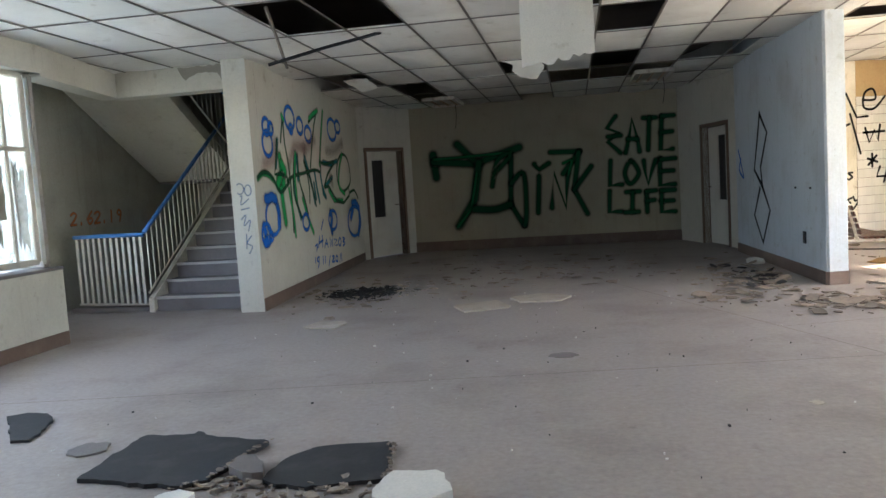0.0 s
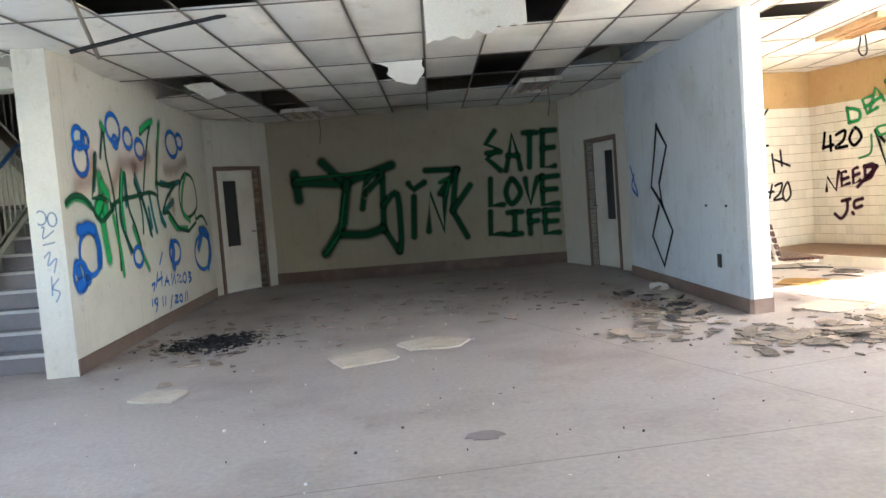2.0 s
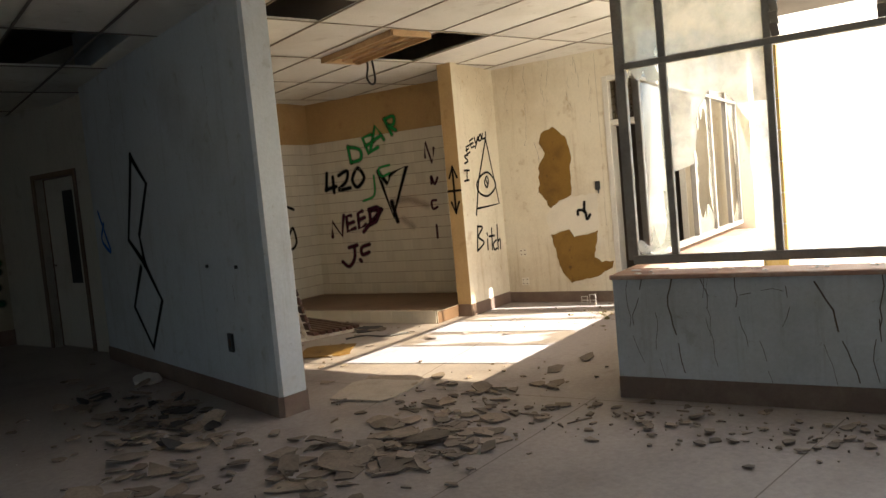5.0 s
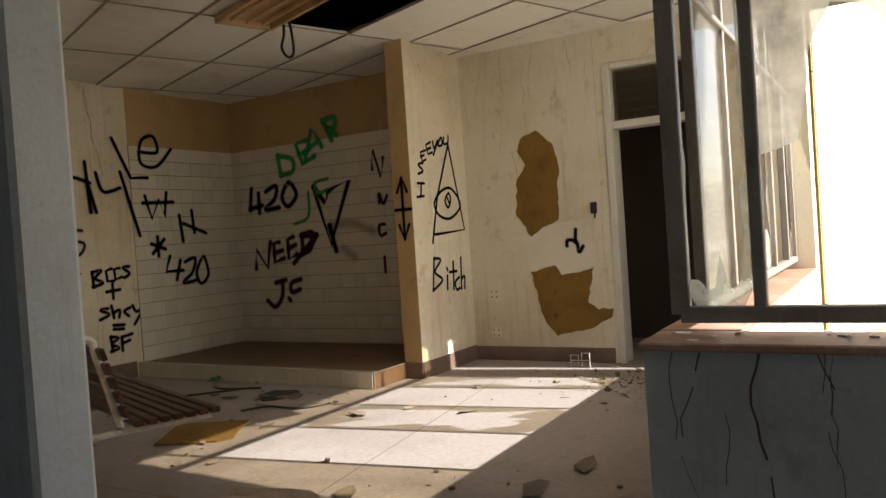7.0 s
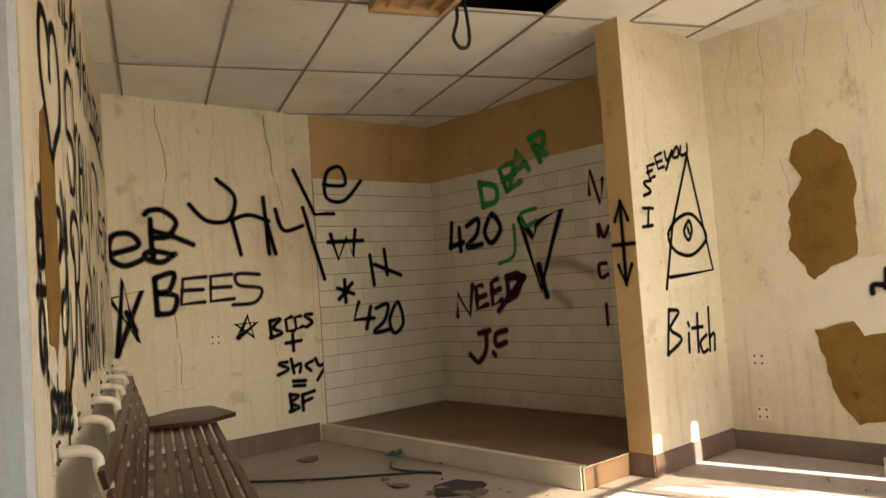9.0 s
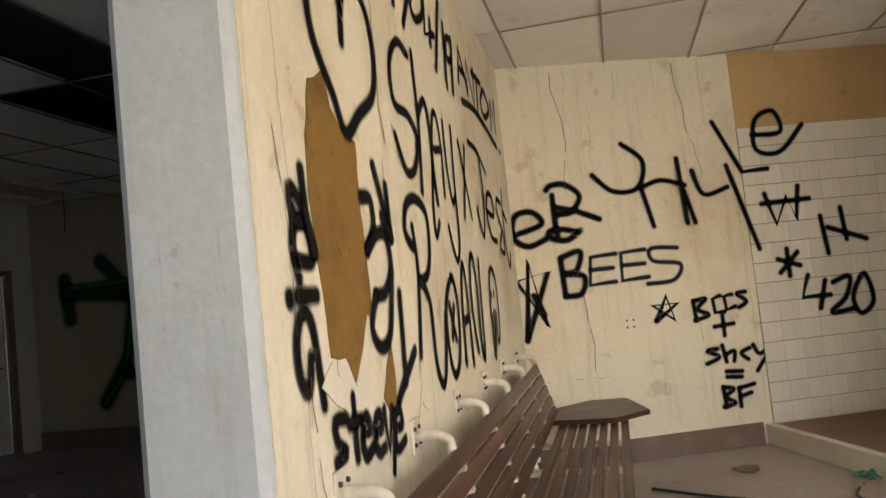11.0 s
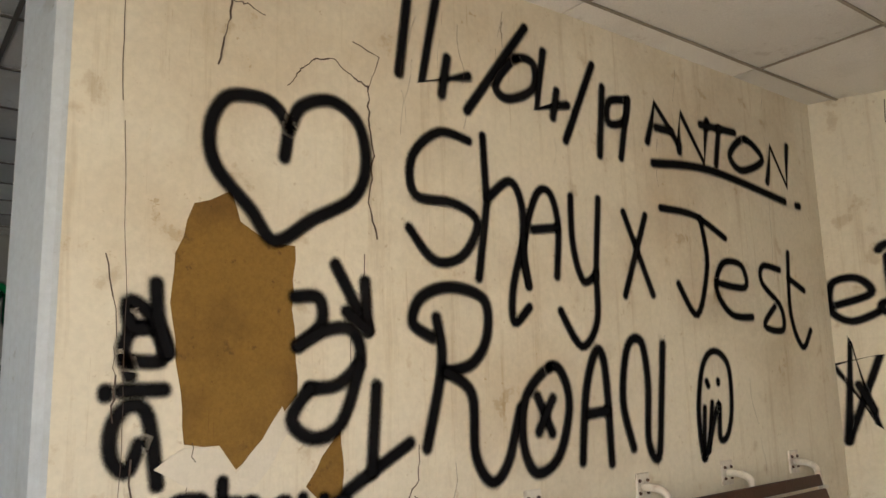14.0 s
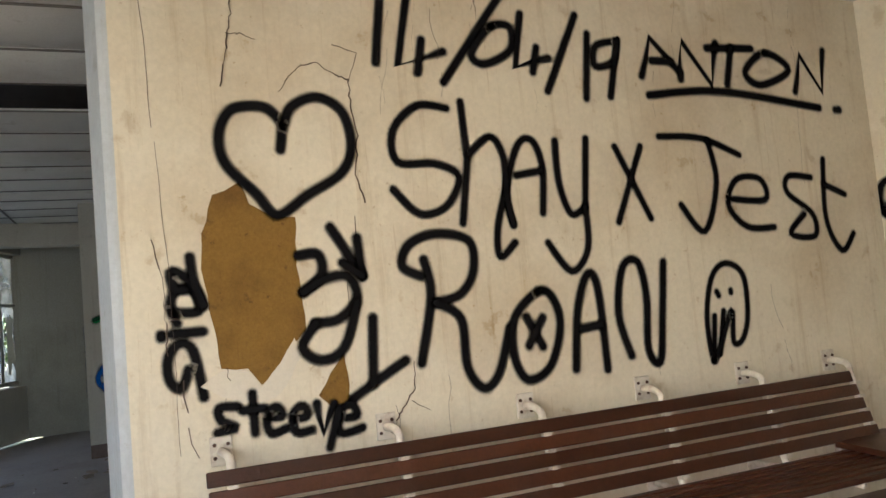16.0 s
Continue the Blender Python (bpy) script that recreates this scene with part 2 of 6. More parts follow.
BLACKPLASTIC = surface("black_plastic", (0.02, 0.02, 0.02), 0.45)
LAMPBODY = surface("light_fitting_enamel", (0.5, 0.33, 0.17), 0.4, (0.25, 0.12, 0.05), 0.7, 5.0)
YELLOWTILE = surface("yellow_glazed_tile", (0.58, 0.39, 0.14), 0.25, vary=0.07)
ORANGE = surface("orange_louvre", (0.5, 0.24, 0.08), 0.6)
OUTWALL = surface("pale_outer_wall", (0.62, 0.56, 0.46), 0.8)
GROUND = surface("dry_ground", (0.33, 0.29, 0.2), 0.95, (0.12, 0.14, 0.05), 0.9, 0.25)
BARK = surface("bark", (0.12, 0.09, 0.06), 0.9)
FOLIAGE = surface("foliage", (0.07, 0.11, 0.03), 0.6, (0.03, 0.06, 0.015), 0.7, 1.5, island=0.3)
# Shade of the spaces beyond the doors is put into this dark plaster.
SHADEWALL = surface("shade_dark_plaster", (0.11, 0.085, 0.06), 0.85, streak=0.3)

INK = spray("black_spray_paint", (0.004, 0.0037, 0.0043), 0.33)
PALEINK = spray("thin_black_spray_paint", (0.022, 0.024, 0.032), 0.25)
GREENINK = spray("green_spray_paint", (0.03, 0.33, 0.09), 0.15)
MIDGREEN = spray("mid_green_spray_paint", (0.018, 0.14, 0.05), 0.15)
DEEPGREEN = spray("dark_green_spray_paint", (0.012, 0.07, 0.03), 0.3)
TEAL = spray("teal_spray_paint", (0.01, 0.14, 0.15), 0.25)
BLUEINK = spray("blue_spray_paint", (0.02, 0.13, 0.50), 0.25)
PLUM = spray("plum_spray_paint", (0.055, 0.012, 0.03), 0.3)
PINK = spray("faded_pink_spray", (0.5, 0.22, 0.17), 0.0, 0.4)
ORANGEINK = spray("orange_spray_paint", (0.5, 0.17, 0.06), 0.15)


# ---------------------------------------------------------------- mesh helpers
def finish(name, bm, material, parent=None, label="", category="", kind="", group="", smooth=False):
    me = bpy.data.meshes.new(name)
    bm.normal_update()
    bm.to_mesh(me)
    bm.free()
    for mat in material if isinstance(material, (list, tuple)) else (material,):
        me.materials.append(mat)
    if smooth:
        for p in me.polygons:
            p.use_smooth = True
    ob = new(name, me)
    if parent:
        ob.parent = parent
    return tagged(ob, label, category, group, kind)


def part(name, bm, material, parent, label="", smooth=False):
    return finish(name, bm, material, parent, label, smooth=smooth)


def thing(name, label, category, group="", kind="", at=None):
    ob = new(name)
    ob.empty_display_size = 0.1
    if at is not None:
        ob.matrix_world = at
    return tagged(ob, label, category, group, kind)


def box(bm, lo, hi, m=None, bevel=0.0):
    xs = bmesh.ops.create_cube(bm, size=1)["verts"]
    for v in xs:
        v.co = Vector([(lo[i] + hi[i]) / 2 + v.co[i] * (hi[i] - lo[i]) for i in range(3)])
    if bevel:
        es = list({e for v in xs for e in v.link_edges})
        got = bmesh.ops.bevel(bm, geom=es, offset=bevel, segments=1, affect="EDGES")
        xs = list({v for f in got["faces"] for v in f.verts} | {v for v in xs if v.is_valid})
    if m is not None:
        for v in xs:
            v.co = m @ v.co
    return xs


def boxed(lo, hi, m=None, bevel=0.0):
    bm = bmesh.new()
    box(bm, lo, hi, m, bevel)
    return bm


def prism(bm, points, z0, z1, m=None):
    low = [bm.verts.new((p[0], p[1], z0)) for p in points]
    top = [bm.verts.new((p[0], p[1], z1)) for p in points]
    bm.faces.new(low[::-1]), bm.faces.new(top)
    for i in range(len(points)):
        j = (i + 1) % len(points)
        bm.faces.new((low[i], low[j], top[j], top[i]))
    bmesh.ops.recalc_face_normals(bm, faces=bm.faces)
    if m is not None:
        for v in low + top:
            v.co = m @ v.co
    return bm


def tube(bm, path, radius, sides=8):
    rings = []
    pts = [Vector(p) for p in path]
    for i, p in enumerate(pts):
        t = (pts[min(i + 1, len(pts) - 1)] - pts[max(i - 1, 0)]).normalized()
        a = t.orthogonal() if abs(t.z) > 0.99 else t.cross(Vector((0, 0, 1)))
        a.normalize()
        b = t.cross(a)
        rings.append([bm.verts.new(p + (a * math.cos(k * math.tau / sides) + b * math.sin(k * math.tau / sides)) * radius) for k in range(sides)])
    for r, s in zip(rings, rings[1:]):
        for k in range(sides):
            bm.faces.new((r[k], r[(k + 1) % sides], s[(k + 1) % sides], s[k]))
    bm.faces.new(rings[0][::-1]), bm.faces.new(rings[-1])
    bmesh.ops.recalc_face_normals(bm, faces=bm.faces)
    return bm


def arc(points, steps=6):
    """A smooth line through the points."""
    pts = [Vector(p) for p in points]
    if len(pts) < 3:
        return pts
    closed = (pts[0] - pts[-1]).length < 1e-6
    out = []
    n = len(pts)
    for i in range(n - 1):
        a = pts[i - 1] if i else (pts[-2] if closed else pts[0])
        d = pts[i + 2] if i + 2 < n else (pts[1] if closed else pts[-1])
        b, c = pts[i], pts[i + 1]
        for k in range(steps):
            t = k / steps
            out.append(0.5 * (2 * b + (c - a) * t + (2 * a - 5 * b + 4 * c - d) * t * t + (3 * b - a - 3 * c + d) * t ** 3))
    return out + [pts[-1]]


def wall_mesh(m, s0, s1, z0, z1, thick, openings=()):
    """A wall in its frame with openings (s0, s1, z0, z1) that go right through."""
    bm = bmesh.new()
    cuts = sorted({s0, s1, *[o[0] for o in openings], *[o[1] for o in openings]})
    for a, b in zip(cuts, cuts[1:]):
        z = z0
        for o in sorted((o for o in openings if o[0] <= a and o[1] >= b), key=lambda o: o[2]):
            if o[2] > z:
                box(bm, (a, 0, z), (b, thick, o[2]), m)
            z = o[3]
        if z < z1:
            box(bm, (a, 0, z), (b, thick, z1), m)
    bmesh.ops.remove_doubles(bm, verts=bm.verts, dist=0.0005)
    return bm


STROKE = [0]


def ribbon(bm, uv, points, width, m, lift=0.0):
    """One stroke of paint: a strip of that width with rounded ends, on a wall's frame."""
    pts = [Vector((p[0], p[1])) for p in points]
    keep = [pts[0]]
    for p in pts[1:]:
        if (p - keep[-1]).length > width * 0.12:
            keep.append(p)
    if len(keep) < 2:
        keep.append(keep[0] + Vector((width * 0.2, 0)))
    STROKE[0] += 1
    y = -0.0022 - lift - 0.0003 * (STROKE[0] % 12)
    t0, t1 = (keep[0] - keep[1]).normalized(), (keep[-1] - keep[-2]).normalized()
    rows = [(keep[0] + t0 * width * k / 2, -t0, k) for k in (1.0, 0.66, 0.33)]
    for i, p in enumerate(keep):
        t = keep[min(i + 1, len(keep) - 1)] - keep[max(i - 1, 0)]
        rows.append((p, t.normalized() if t.length > 1e-6 else t1, 0.0))
    rows += [(keep[-1] + t1 * width * k / 2, t1, k) for k in (0.33, 0.66, 1.0)]
    last = None
    for p, t, b in rows:
        nrm = Vector((-t.y, t.x)) * width / 2
        row = [(bm.verts.new(m @ Vector(((p + nrm * a).x, y, (p + nrm * a).y))), (a, b)) for a in (-1, 0, 1)]
        if last:
            for k in (0, 1):
                f = bm.faces.new((last[k][0], last[k + 1][0], row[k + 1][0], row[k][0]))
                for loop, val in zip(f.loops, (last[k][1], last[k + 1][1], row[k + 1][1], row[k][1])):
                    loop[uv].uv = val
        last = row


GLYPHS = {
    "A": "00 49 80;23 63", "B": "00 09;~09 69 75 05;~05 85 80 00", "C": "~88 49 05 11 40 81", "D": "00 09;~09 79 84 70 00",
    "E": "79 09 00 80;05 65", "F": "00 09 79;05 55", "G": "~88 39 04 20 80 84 54", "H": "00 09;80 89;05 85", "I": "40 49",
    "J": "~69 63 40 02;29 99", "K": "00 09;89 05 80", "L": "09 00 70", "N": "00 09 80 89", "O": "~40 03 16 49 76 83 40",
    "P": "00 09;~09 79 75 05", "R": "00 09;~09 79 75 05;25 80", "S": "~88 49 07 25 64 82 40 01", "T": "09 89;49 40",
    "U": "~09 02 40 72 89", "V": "09 40 89", "W": "09 20 46 60 89", "X": "09 80;00 89", "Y": "09 45 89;45 40", "Z": "09 89 00 80",
    "0": "~40 03 16 49 76 83 40", "1": "30 39", "2": "~07 49 87 43 00;00 80", "4": "29 04 84;60 67", "9": "~75 45 17 49 77 75 50",
    "6": "~79 14 03 40 82 64 13", "e": "~04 84 66 37 04 20 80", "h": "00 09;~03 46 65 60", "i": "30 35;38 39", "t": "49 41 70;26 76",
    "c": "~76 36 03 30 71", "s": "~76 36 24 63 51 10", "y": "~06 03 33 66;~66 61 30 00", "n": "00 06;~03 46 65 60", "v": "06 30 66",
    "k": "00 09;65 03 70", "g": "~76 36 13 41 76;~76 71 30 10", "x": "06 60;00 66", "o": "~30 03 36 63 30", "a": "~75 36 12 30 75;76 70",
    "u": "~06 02 30 62;66 60", "l": "30 39", "r": "00 06;~03 46 65", "+": "44 48;26 66", "=": "03 73;06 76", "/": "00 89", ".": "30 31",
    "*": "32 39;07 74;04 77", "m": "00 06;~03 25 40;~43 65 80",
}


def strokes_of(text):
    for ch in text:
        yield [( s.startswith("~"), [(int(p[0]) / 9, int(p[1]) / 9) for p in s.lstrip("~").split()]) for s in GLYPHS[ch].split(";")] if ch != " " else []


def graffiti(parent, m, ink, width, label, words=(), lines=(), lift=0.0):
    """Paint on a wall. words: (text, s, z, letter width, height, slope of the base line, lean); lines: (smooth, points)."""
    bm = bmesh.new()
    uv = bm.loops.layers.uv.new("stroke")
    for text, s, z, wide, high, slope, lean in words:
        for k, glyph in enumerate(strokes_of(text)):
            for smooth, pts in glyph:
                jit = [(p[0] + random.uniform(-0.03, 0.03), p[1] + random.uniform(-0.03, 0.03)) for p in pts]
                if smooth and pts[0] == pts[-1]:
                    jit[-1] = jit[0]
                run = [(s + wide * (k + 0.78 * p[0]) + lean * high * p[1], z + slope * wide * (k + 0.78 * p[0]) + high * p[1]) for p in jit]
                run = [(p[0], p[1]) for p in arc([(*p, 0) for p in run], 5)] if smooth else run
                ribbon(bm, uv, run, width, m, lift)
    for smooth, pts in lines:
        run = [(p[0], p[1]) for p in arc([(*p, 0) for p in pts], 6)] if smooth else pts
        ribbon(bm, uv, run, width, m, lift)
    return part("graffiti", bm, ink, parent, label)


def ring(s, z, rx, rz, n=14):
    return (True, [(s + rx * math.cos(k * math.tau / n), z + rz * math.sin(k * math.tau / n)) for k in range(n)] + [(s + rx, z)])


def crack(parent, m, s, z, length, angle, width=0.004, name="crack"):
    """A hair crack that wanders down a wall."""
    bm = bmesh.new()
    uv = bm.loops.layers.uv.new("stroke")
    pts, a = [(s, z)], radians(angle)
    for k in range(max(4, int(length / 0.06))):
        a += random.uniform(-1, 1) * (0.06 if length > 1.1 else 0.32) + (radians(angle) - a) * 0.6
        pts.append((pts[-1][0] + 0.06 * math.cos(a), pts[-1][1] + 0.06 * math.sin(a)))
    cut = max(2, int(len(pts) * random.uniform(0.35, 0.75)))
    ribbon(bm, uv, pts[:cut], width * 0.42, m, 0.004)
    if cut < len(pts) - 2:
        ribbon(bm, uv, [(p[0] + 0.004, p[1]) for p in pts[cut:]], width * 0.3, m, 0.004)
    return part(name, bm, CRACK, parent)


def ragged(bm, m, outline, y, jag, seed, thick=0.0):
    """A patch with a torn outline, on a wall's frame."""
    rnd = random.Random(seed)
    pts = []
    for i, p in enumerate(outline):
        q = outline[(i + 1) % len(outline)]
        n = max(1, int(math.dist(p, q) / 0.045))
        for k in range(n):
            t = k / n
            j = 0 if k == 0 else jag
            pts.append((p[0] + (q[0] - p[0]) * t + rnd.uniform(-j, j), p[1] + (q[1] - p[1]) * t + rnd.uniform(-j, j)))
    front = [bm.verts.new(m @ Vector((p[0], y, p[1]))) for p in pts]
    es = [bm.edges.new((front[i], front[(i + 1) % len(front)])) for i in range(len(front))]
    bmesh.ops.triangle_fill(bm, use_beauty=True, edges=es)
    if thick:
        back = [bm.verts.new(m @ Vector((p[0], y + thick, p[1]))) for p in pts]
        for i in range(len(pts)):
            j = (i + 1) % len(pts)
            bm.faces.new((front[i], front[j], back[j], back[i]))
    bmesh.ops.recalc_face_normals(bm, faces=bm.faces)
    return bm


def shard(bm, x, y, z, size, thick, turn, tilt, rnd, sides=None, lean=None):
    """A flat broken piece lying at x, y with its underside at z."""
    n = sides or rnd.randint(4, 7)
    ang = sorted(rnd.uniform(0, math.tau) for _ in range(n)) if n < 6 else [k * math.tau / n + rnd.uniform(-0.3, 0.3) for k in range(n)]
    rot = Matrix.Rotation(turn, 4, "Z") @ Matrix.Rotation(tilt, 4, lean or "X")
    rad = [size * rnd.uniform(0.6, 1.0) for _ in range(n)]
    low = [rot @ Vector((r * math.cos(a), r * 0.75 * math.sin(a), 0)) for r, a in zip(rad, ang)]
    drop = min(v.z for v in low)
    a = [bm.verts.new((v.x + x, v.y + y, v.z - drop + z)) for v in low]
    b = [bm.verts.new((v.x + x, v.y + y, v.z - drop + z + thick)) for v in low]
    try:
        bm.faces.new(a[::-1]), bm.faces.new(b)
        for i in range(n):
            j = (i + 1) % n
            bm.faces.new((a[i], a[j], b[j], b[i]))
    except ValueError:
        pass


# ---------------------------------------------------------------- floor, ground, roof
bm = bmesh.new()
OUTLINE = [(-7.4, 8.1), (-4.9, 6.9), (-4.9, -2.8), (6.9, -2.8), (6.9, 1.6), (4.9, 7.05), (8.5, 8.35), (10.2, 9.0), (8.0, 14.8), (6.3, 15.2), (3.3, 15.6), (-3.5, 15.6), (-7.4, 15.6)]
prism(bm, OUTLINE, -0.2, 0.0)
floor = finish("floor", bm, FLOOR, label="dusty pinkish-grey screed floor of the abandoned hall", category="floor", kind="structure")
bm = bmesh.new()
for a, b in (((4.2, 1.0), (0.9, 9.2)), ((0.9, 9.2), (-1.2, 14.9)), ((-4.0, 4.6), (4.9, 5.9)), ((2.0, 6.6), (4.5, 7.3)), ((3.4, 8.4), (6.6, 10.1)), ((4.7, 6.6), (3.3, 10.4))):
    d = (Vector(b) - Vector(a)).normalized()
    q = Vector((-d.y, d.x)) * 0.004
    vs = [bm.verts.new((*(Vector(p) + o), 0.0015)) for p, o in ((a, q), (a, -q), (b, -q), (b, q))]
    bm.faces.new(vs)
part("floor_joint", bm, JOINT, floor)
bm = bmesh.new()
bmesh.ops.create_grid(bm, x_segments=40, y_segments=40, size=400)
for v in bm.verts:
    v.co.z = -0.32 - (0.02 * (v.co.length - 40) if v.co.length > 40 else 0)
ground = finish("ground", bm, GROUND, label="dry grassy ground around the building", category="ground", kind="structure")
bm = bmesh.new()
prism(bm, [(-8.4, 6.3), (-6.0, 5.4), (-6.0, -3.0), (8.0, -3.0), (8.0, 0.0), (6.2, 5.9), (9.3, 7.0), (11.5, 8.0), (9.0, 16.2), (-8.4, 16.2)], ROOF, ROOF + 0.25)
roof = finish("roof", bm, CONCRETE, label="dark concrete roof slab above the ceiling void", category="roof", kind="structure")
bm = bmesh.new()
rnd = random.Random(4)
ragged(bm, Matrix.Translation((-0.15, -0.28, ROOF - 0.003)) @ Matrix.Rotation(radians(-90), 4, "X"), [(-2.2, -7.9), (-0.6, -7.7), (-0.5, -6.9), (-1.4, -6.8), (-2.0, -7.3)], 0, 0.06, 2)
part("red_patch", bm, RUST, roof, "flaking rust-red paint under the slab")

# ---------------------------------------------------------------- ceilings
def inside(x, y, poly):
    hit = False
    for i in range(len(poly)):
        (ax, ay), (bx, by) = poly[i], poly[i - 1]
        if (ay > y) != (by > y) and x < (bx - ax) * (y - ay) / (by - ay) + ax:
            hit = not hit
    return hit


def ceiling(name, poly, ox, oy, gx, gy, missing, label, sag, seed, bars, half):
    """Boards of gx by gy laid in a grid of thin bars; missing: the boards (column, row) that have fallen."""
    rnd = random.Random(seed)
    bm = bmesh.new()
    xs, ys = [p[0] for p in poly], [p[1] for p in poly]
    i0, i1 = math.floor((min(xs) - ox) / gx), math.ceil((max(xs) - ox) / gx)
    j0, j1 = math.floor((min(ys) - oy) / gy), math.ceil((max(ys) - oy) / gy)
    for i in range(i0, i1):
        for j in range(j0, j1):
            x, y = ox + i * gx, oy + j * gy
            if not any(inside(x + gx * a, y + gy * b, poly) for a in (0.08, 0.5, 0.92) for b in (0.08, 0.5, 0.92)):
                continue
            if (i, j) in missing:
                continue
            drop = rnd.uniform(0.2, 1.0) * sag
            dz = rnd.uniform(-0.003, 0.003)
            grid = [[None] * 5 for _ in range(5)]
            for a in range(5):
                for b in range(5):
                    p, q = a / 4, b / 4
                    bow = 16 * p * (1 - p) * q * (1 - q)
                    grid[a][b] = bm.verts.new((x + 0.006 + (gx - 0.012) * p, y + 0.006 + (gy - 0.012) * q, CEIL + 0.006 + dz - drop * bow))
            for a in range(4):
                for b in range(4):
                    bm.faces.new((grid[a][b], grid[a][b + 1], grid[a + 1][b + 1], grid[a + 1][b]))
    geo = bmesh.ops.extrude_face_region(bm, geom=list(bm.faces))
    for v in geo["geom"]:
        if isinstance(v, bmesh.types.BMVert):
            v.co.z += 0.014
    bmesh.ops.recalc_face_normals(bm, faces=bm.faces)
    n_tiles = len(bm.faces)
    for i in range(i0, i1 + 1):
        ins = [j for j in range(j0, j1) if inside(ox + i * gx, oy + (j + 0.5) * gy, poly)]
        if ins:
            box(bm, (ox + i * gx - half, oy + min(ins) * gy, CEIL - 0.004), (ox + i * gx + half, oy + (max(ins) + 1) * gy, CEIL + 0.002))
    for j in range(j0, j1 + 1):
        ins = [i for i in range(i0, i1) if inside(ox + (i + 0.5) * gx, oy + j * gy, poly)]
        if ins:
            box(bm, (ox + min(ins) * gx, oy + j * gy - half, CEIL - 0.005), (ox + (max(ins) + 1) * gx, oy + j * gy + half, CEIL + 0.001))
    bm.faces.ensure_lookup_table()
    for f in bm.faces[n_tiles:]:
        f.material_index = 1
    return finish(name, bm, [FIBRE, bars], label=label, category="ceiling", kind="structure")


LOBBY_POLY = [(-4.6, -2.5), (6.3, -2.5), (4.62, 7.15), (3.0, 8.6), (2.86, 12.6), (2.5, 15.2), (-2.9, 15.2), (-3.55, 14.1), (-3.22, 8.4), (-5.15, 8.6), (-4.6, 6.7)]
ROOM_POLY = [(3.0, 8.6), (4.62, 7.15), (8.2, 8.48), tuple(CORNER.xy + U.xy * 3.17), (3.2, 12.83)]
LOBBY_GONE = {(-4, -1), (-3, -1), (1, 0), (0, -1), (-6, 2), (-5, 2), (-4, 3), (-4, 4), (-1, 2), (1, 2), (3, 2), (4, 2), (0, 3), (1, 3), (2, 3), (-1, 5), (-4, -4), (-1, -3)}
ceiling_lobby = ceiling("ceiling_lobby", LOBBY_POLY, 0.05, 7.47, 0.609, 1.37, LOBBY_GONE, "sagging white fibre-board ceiling with fallen boards", 0.045, 5, TBAR, 0.011)
ROOM_GONE = {(2, 0), (-1, -1)}
ceiling_room = ceiling("ceiling_room", ROOM_POLY, 3.97, 9.45, 0.62, 1.305, ROOM_GONE, "cream fibre-board ceiling with open panels", 0.014, 6, ROOMBAR, 0.0075)

# ---------------------------------------------------------------- walls
bm = bmesh.new()
prism(bm, [(2.965, 8.755), (2.99, 8.735), (3.185, 8.785), (3.2, 8.81), (3.2, 12.83), (3.14, 12.95), (2.848, 12.6)], 0, ROOF)
partition = finish("wall_partition", bm, GREYWALL, label="peeling painted partition wall covered in graffiti", category="wall", kind="structure")
part("room_facing", boxed((8.825, -0.004, 0.14), (12.83, 0, CEIL + 0.05), PARTITION), CREAM, partition, "cream painted face with peeling lining")
wall_back = finish("wall_alcove", wall_mesh(BACK, 0, 3.47, 0, ROOF, 0.25), CREAM, label="cream plaster wall with graffiti and a tiled end", category="wall", kind="structure")
wall_right = finish("wall_doorway", wall_mesh(RIGHT, -0.25, 5.75, 0, ROOF, 0.2, [(4.5, 5.3, 0, 2.55)]), CREAM, label="cream wall with torn lining beside an open doorway", category="wall", kind="structure")
bm = bmesh.new()
box(bm, (2.2, 0, 0), (3.17, 0.18, CEIL + 0.1), PILLAR)
pillar = finish("wall_pillar", bm, CREAM, label="cream stub wall painted with an eye", category="wall", kind="structure")
wall_sill = finish("wall_right_window", wall_mesh(SILL, 0, 5.9, 0, ROOF, 0.28, [(0.0, 5.2, 0.78, 2.78)]), GREYWALL, label="cracked grey low wall under a broken window", category="wall", kind="structure")
wall_return = finish("wall_bay_window", wall_mesh(RETURN, 0, 3.4, 0, ROOF, 0.28, [(0.28, 3.4, 0.78, 2.78)]), CREAM, label="low wall under the sunny bay window", category="wall", kind="structure")
lobby_back = finish("wall_lobby_back", wall_mesh(LOBBY_BACK, -3.3, 3.2, 0, ROOF, 0.25), ENDWALL, label="beige end wall, darkened for the hall's deep shade, with green graffiti words", category="wall", kind="structure")
lobby_left = finish("wall_lobby_left", wall_mesh(LOBBY_LEFT, 0, 5.75, 0, ROOF, 0.28), LOBBY, label="cream wall with a green and blue graffiti piece", category="wall", kind="structure")
DOOR_L = face((-3.63, 14.05, 0), (0.78, 1.13))
DOOR_R = face((2.34, 15.2, 0), (0.62, -2.15))
wall_dl = finish("wall_door_left", wall_mesh(DOOR_L, -0.1, 1.45, 0, ROOF, 0.15, [(0.22, 1.12, 0, 2.08)]), LOBBY, label="cream wall around a door", category="wall", kind="structure")
wall_dr = finish("wall_door_right", wall_mesh(DOOR_R, 0, 2.3, 0, ROOF, 0.1, [(1.0, 1.9, 0, 2.06)]), LOBBY, label="cream wall around a door", category="wall", kind="structure")
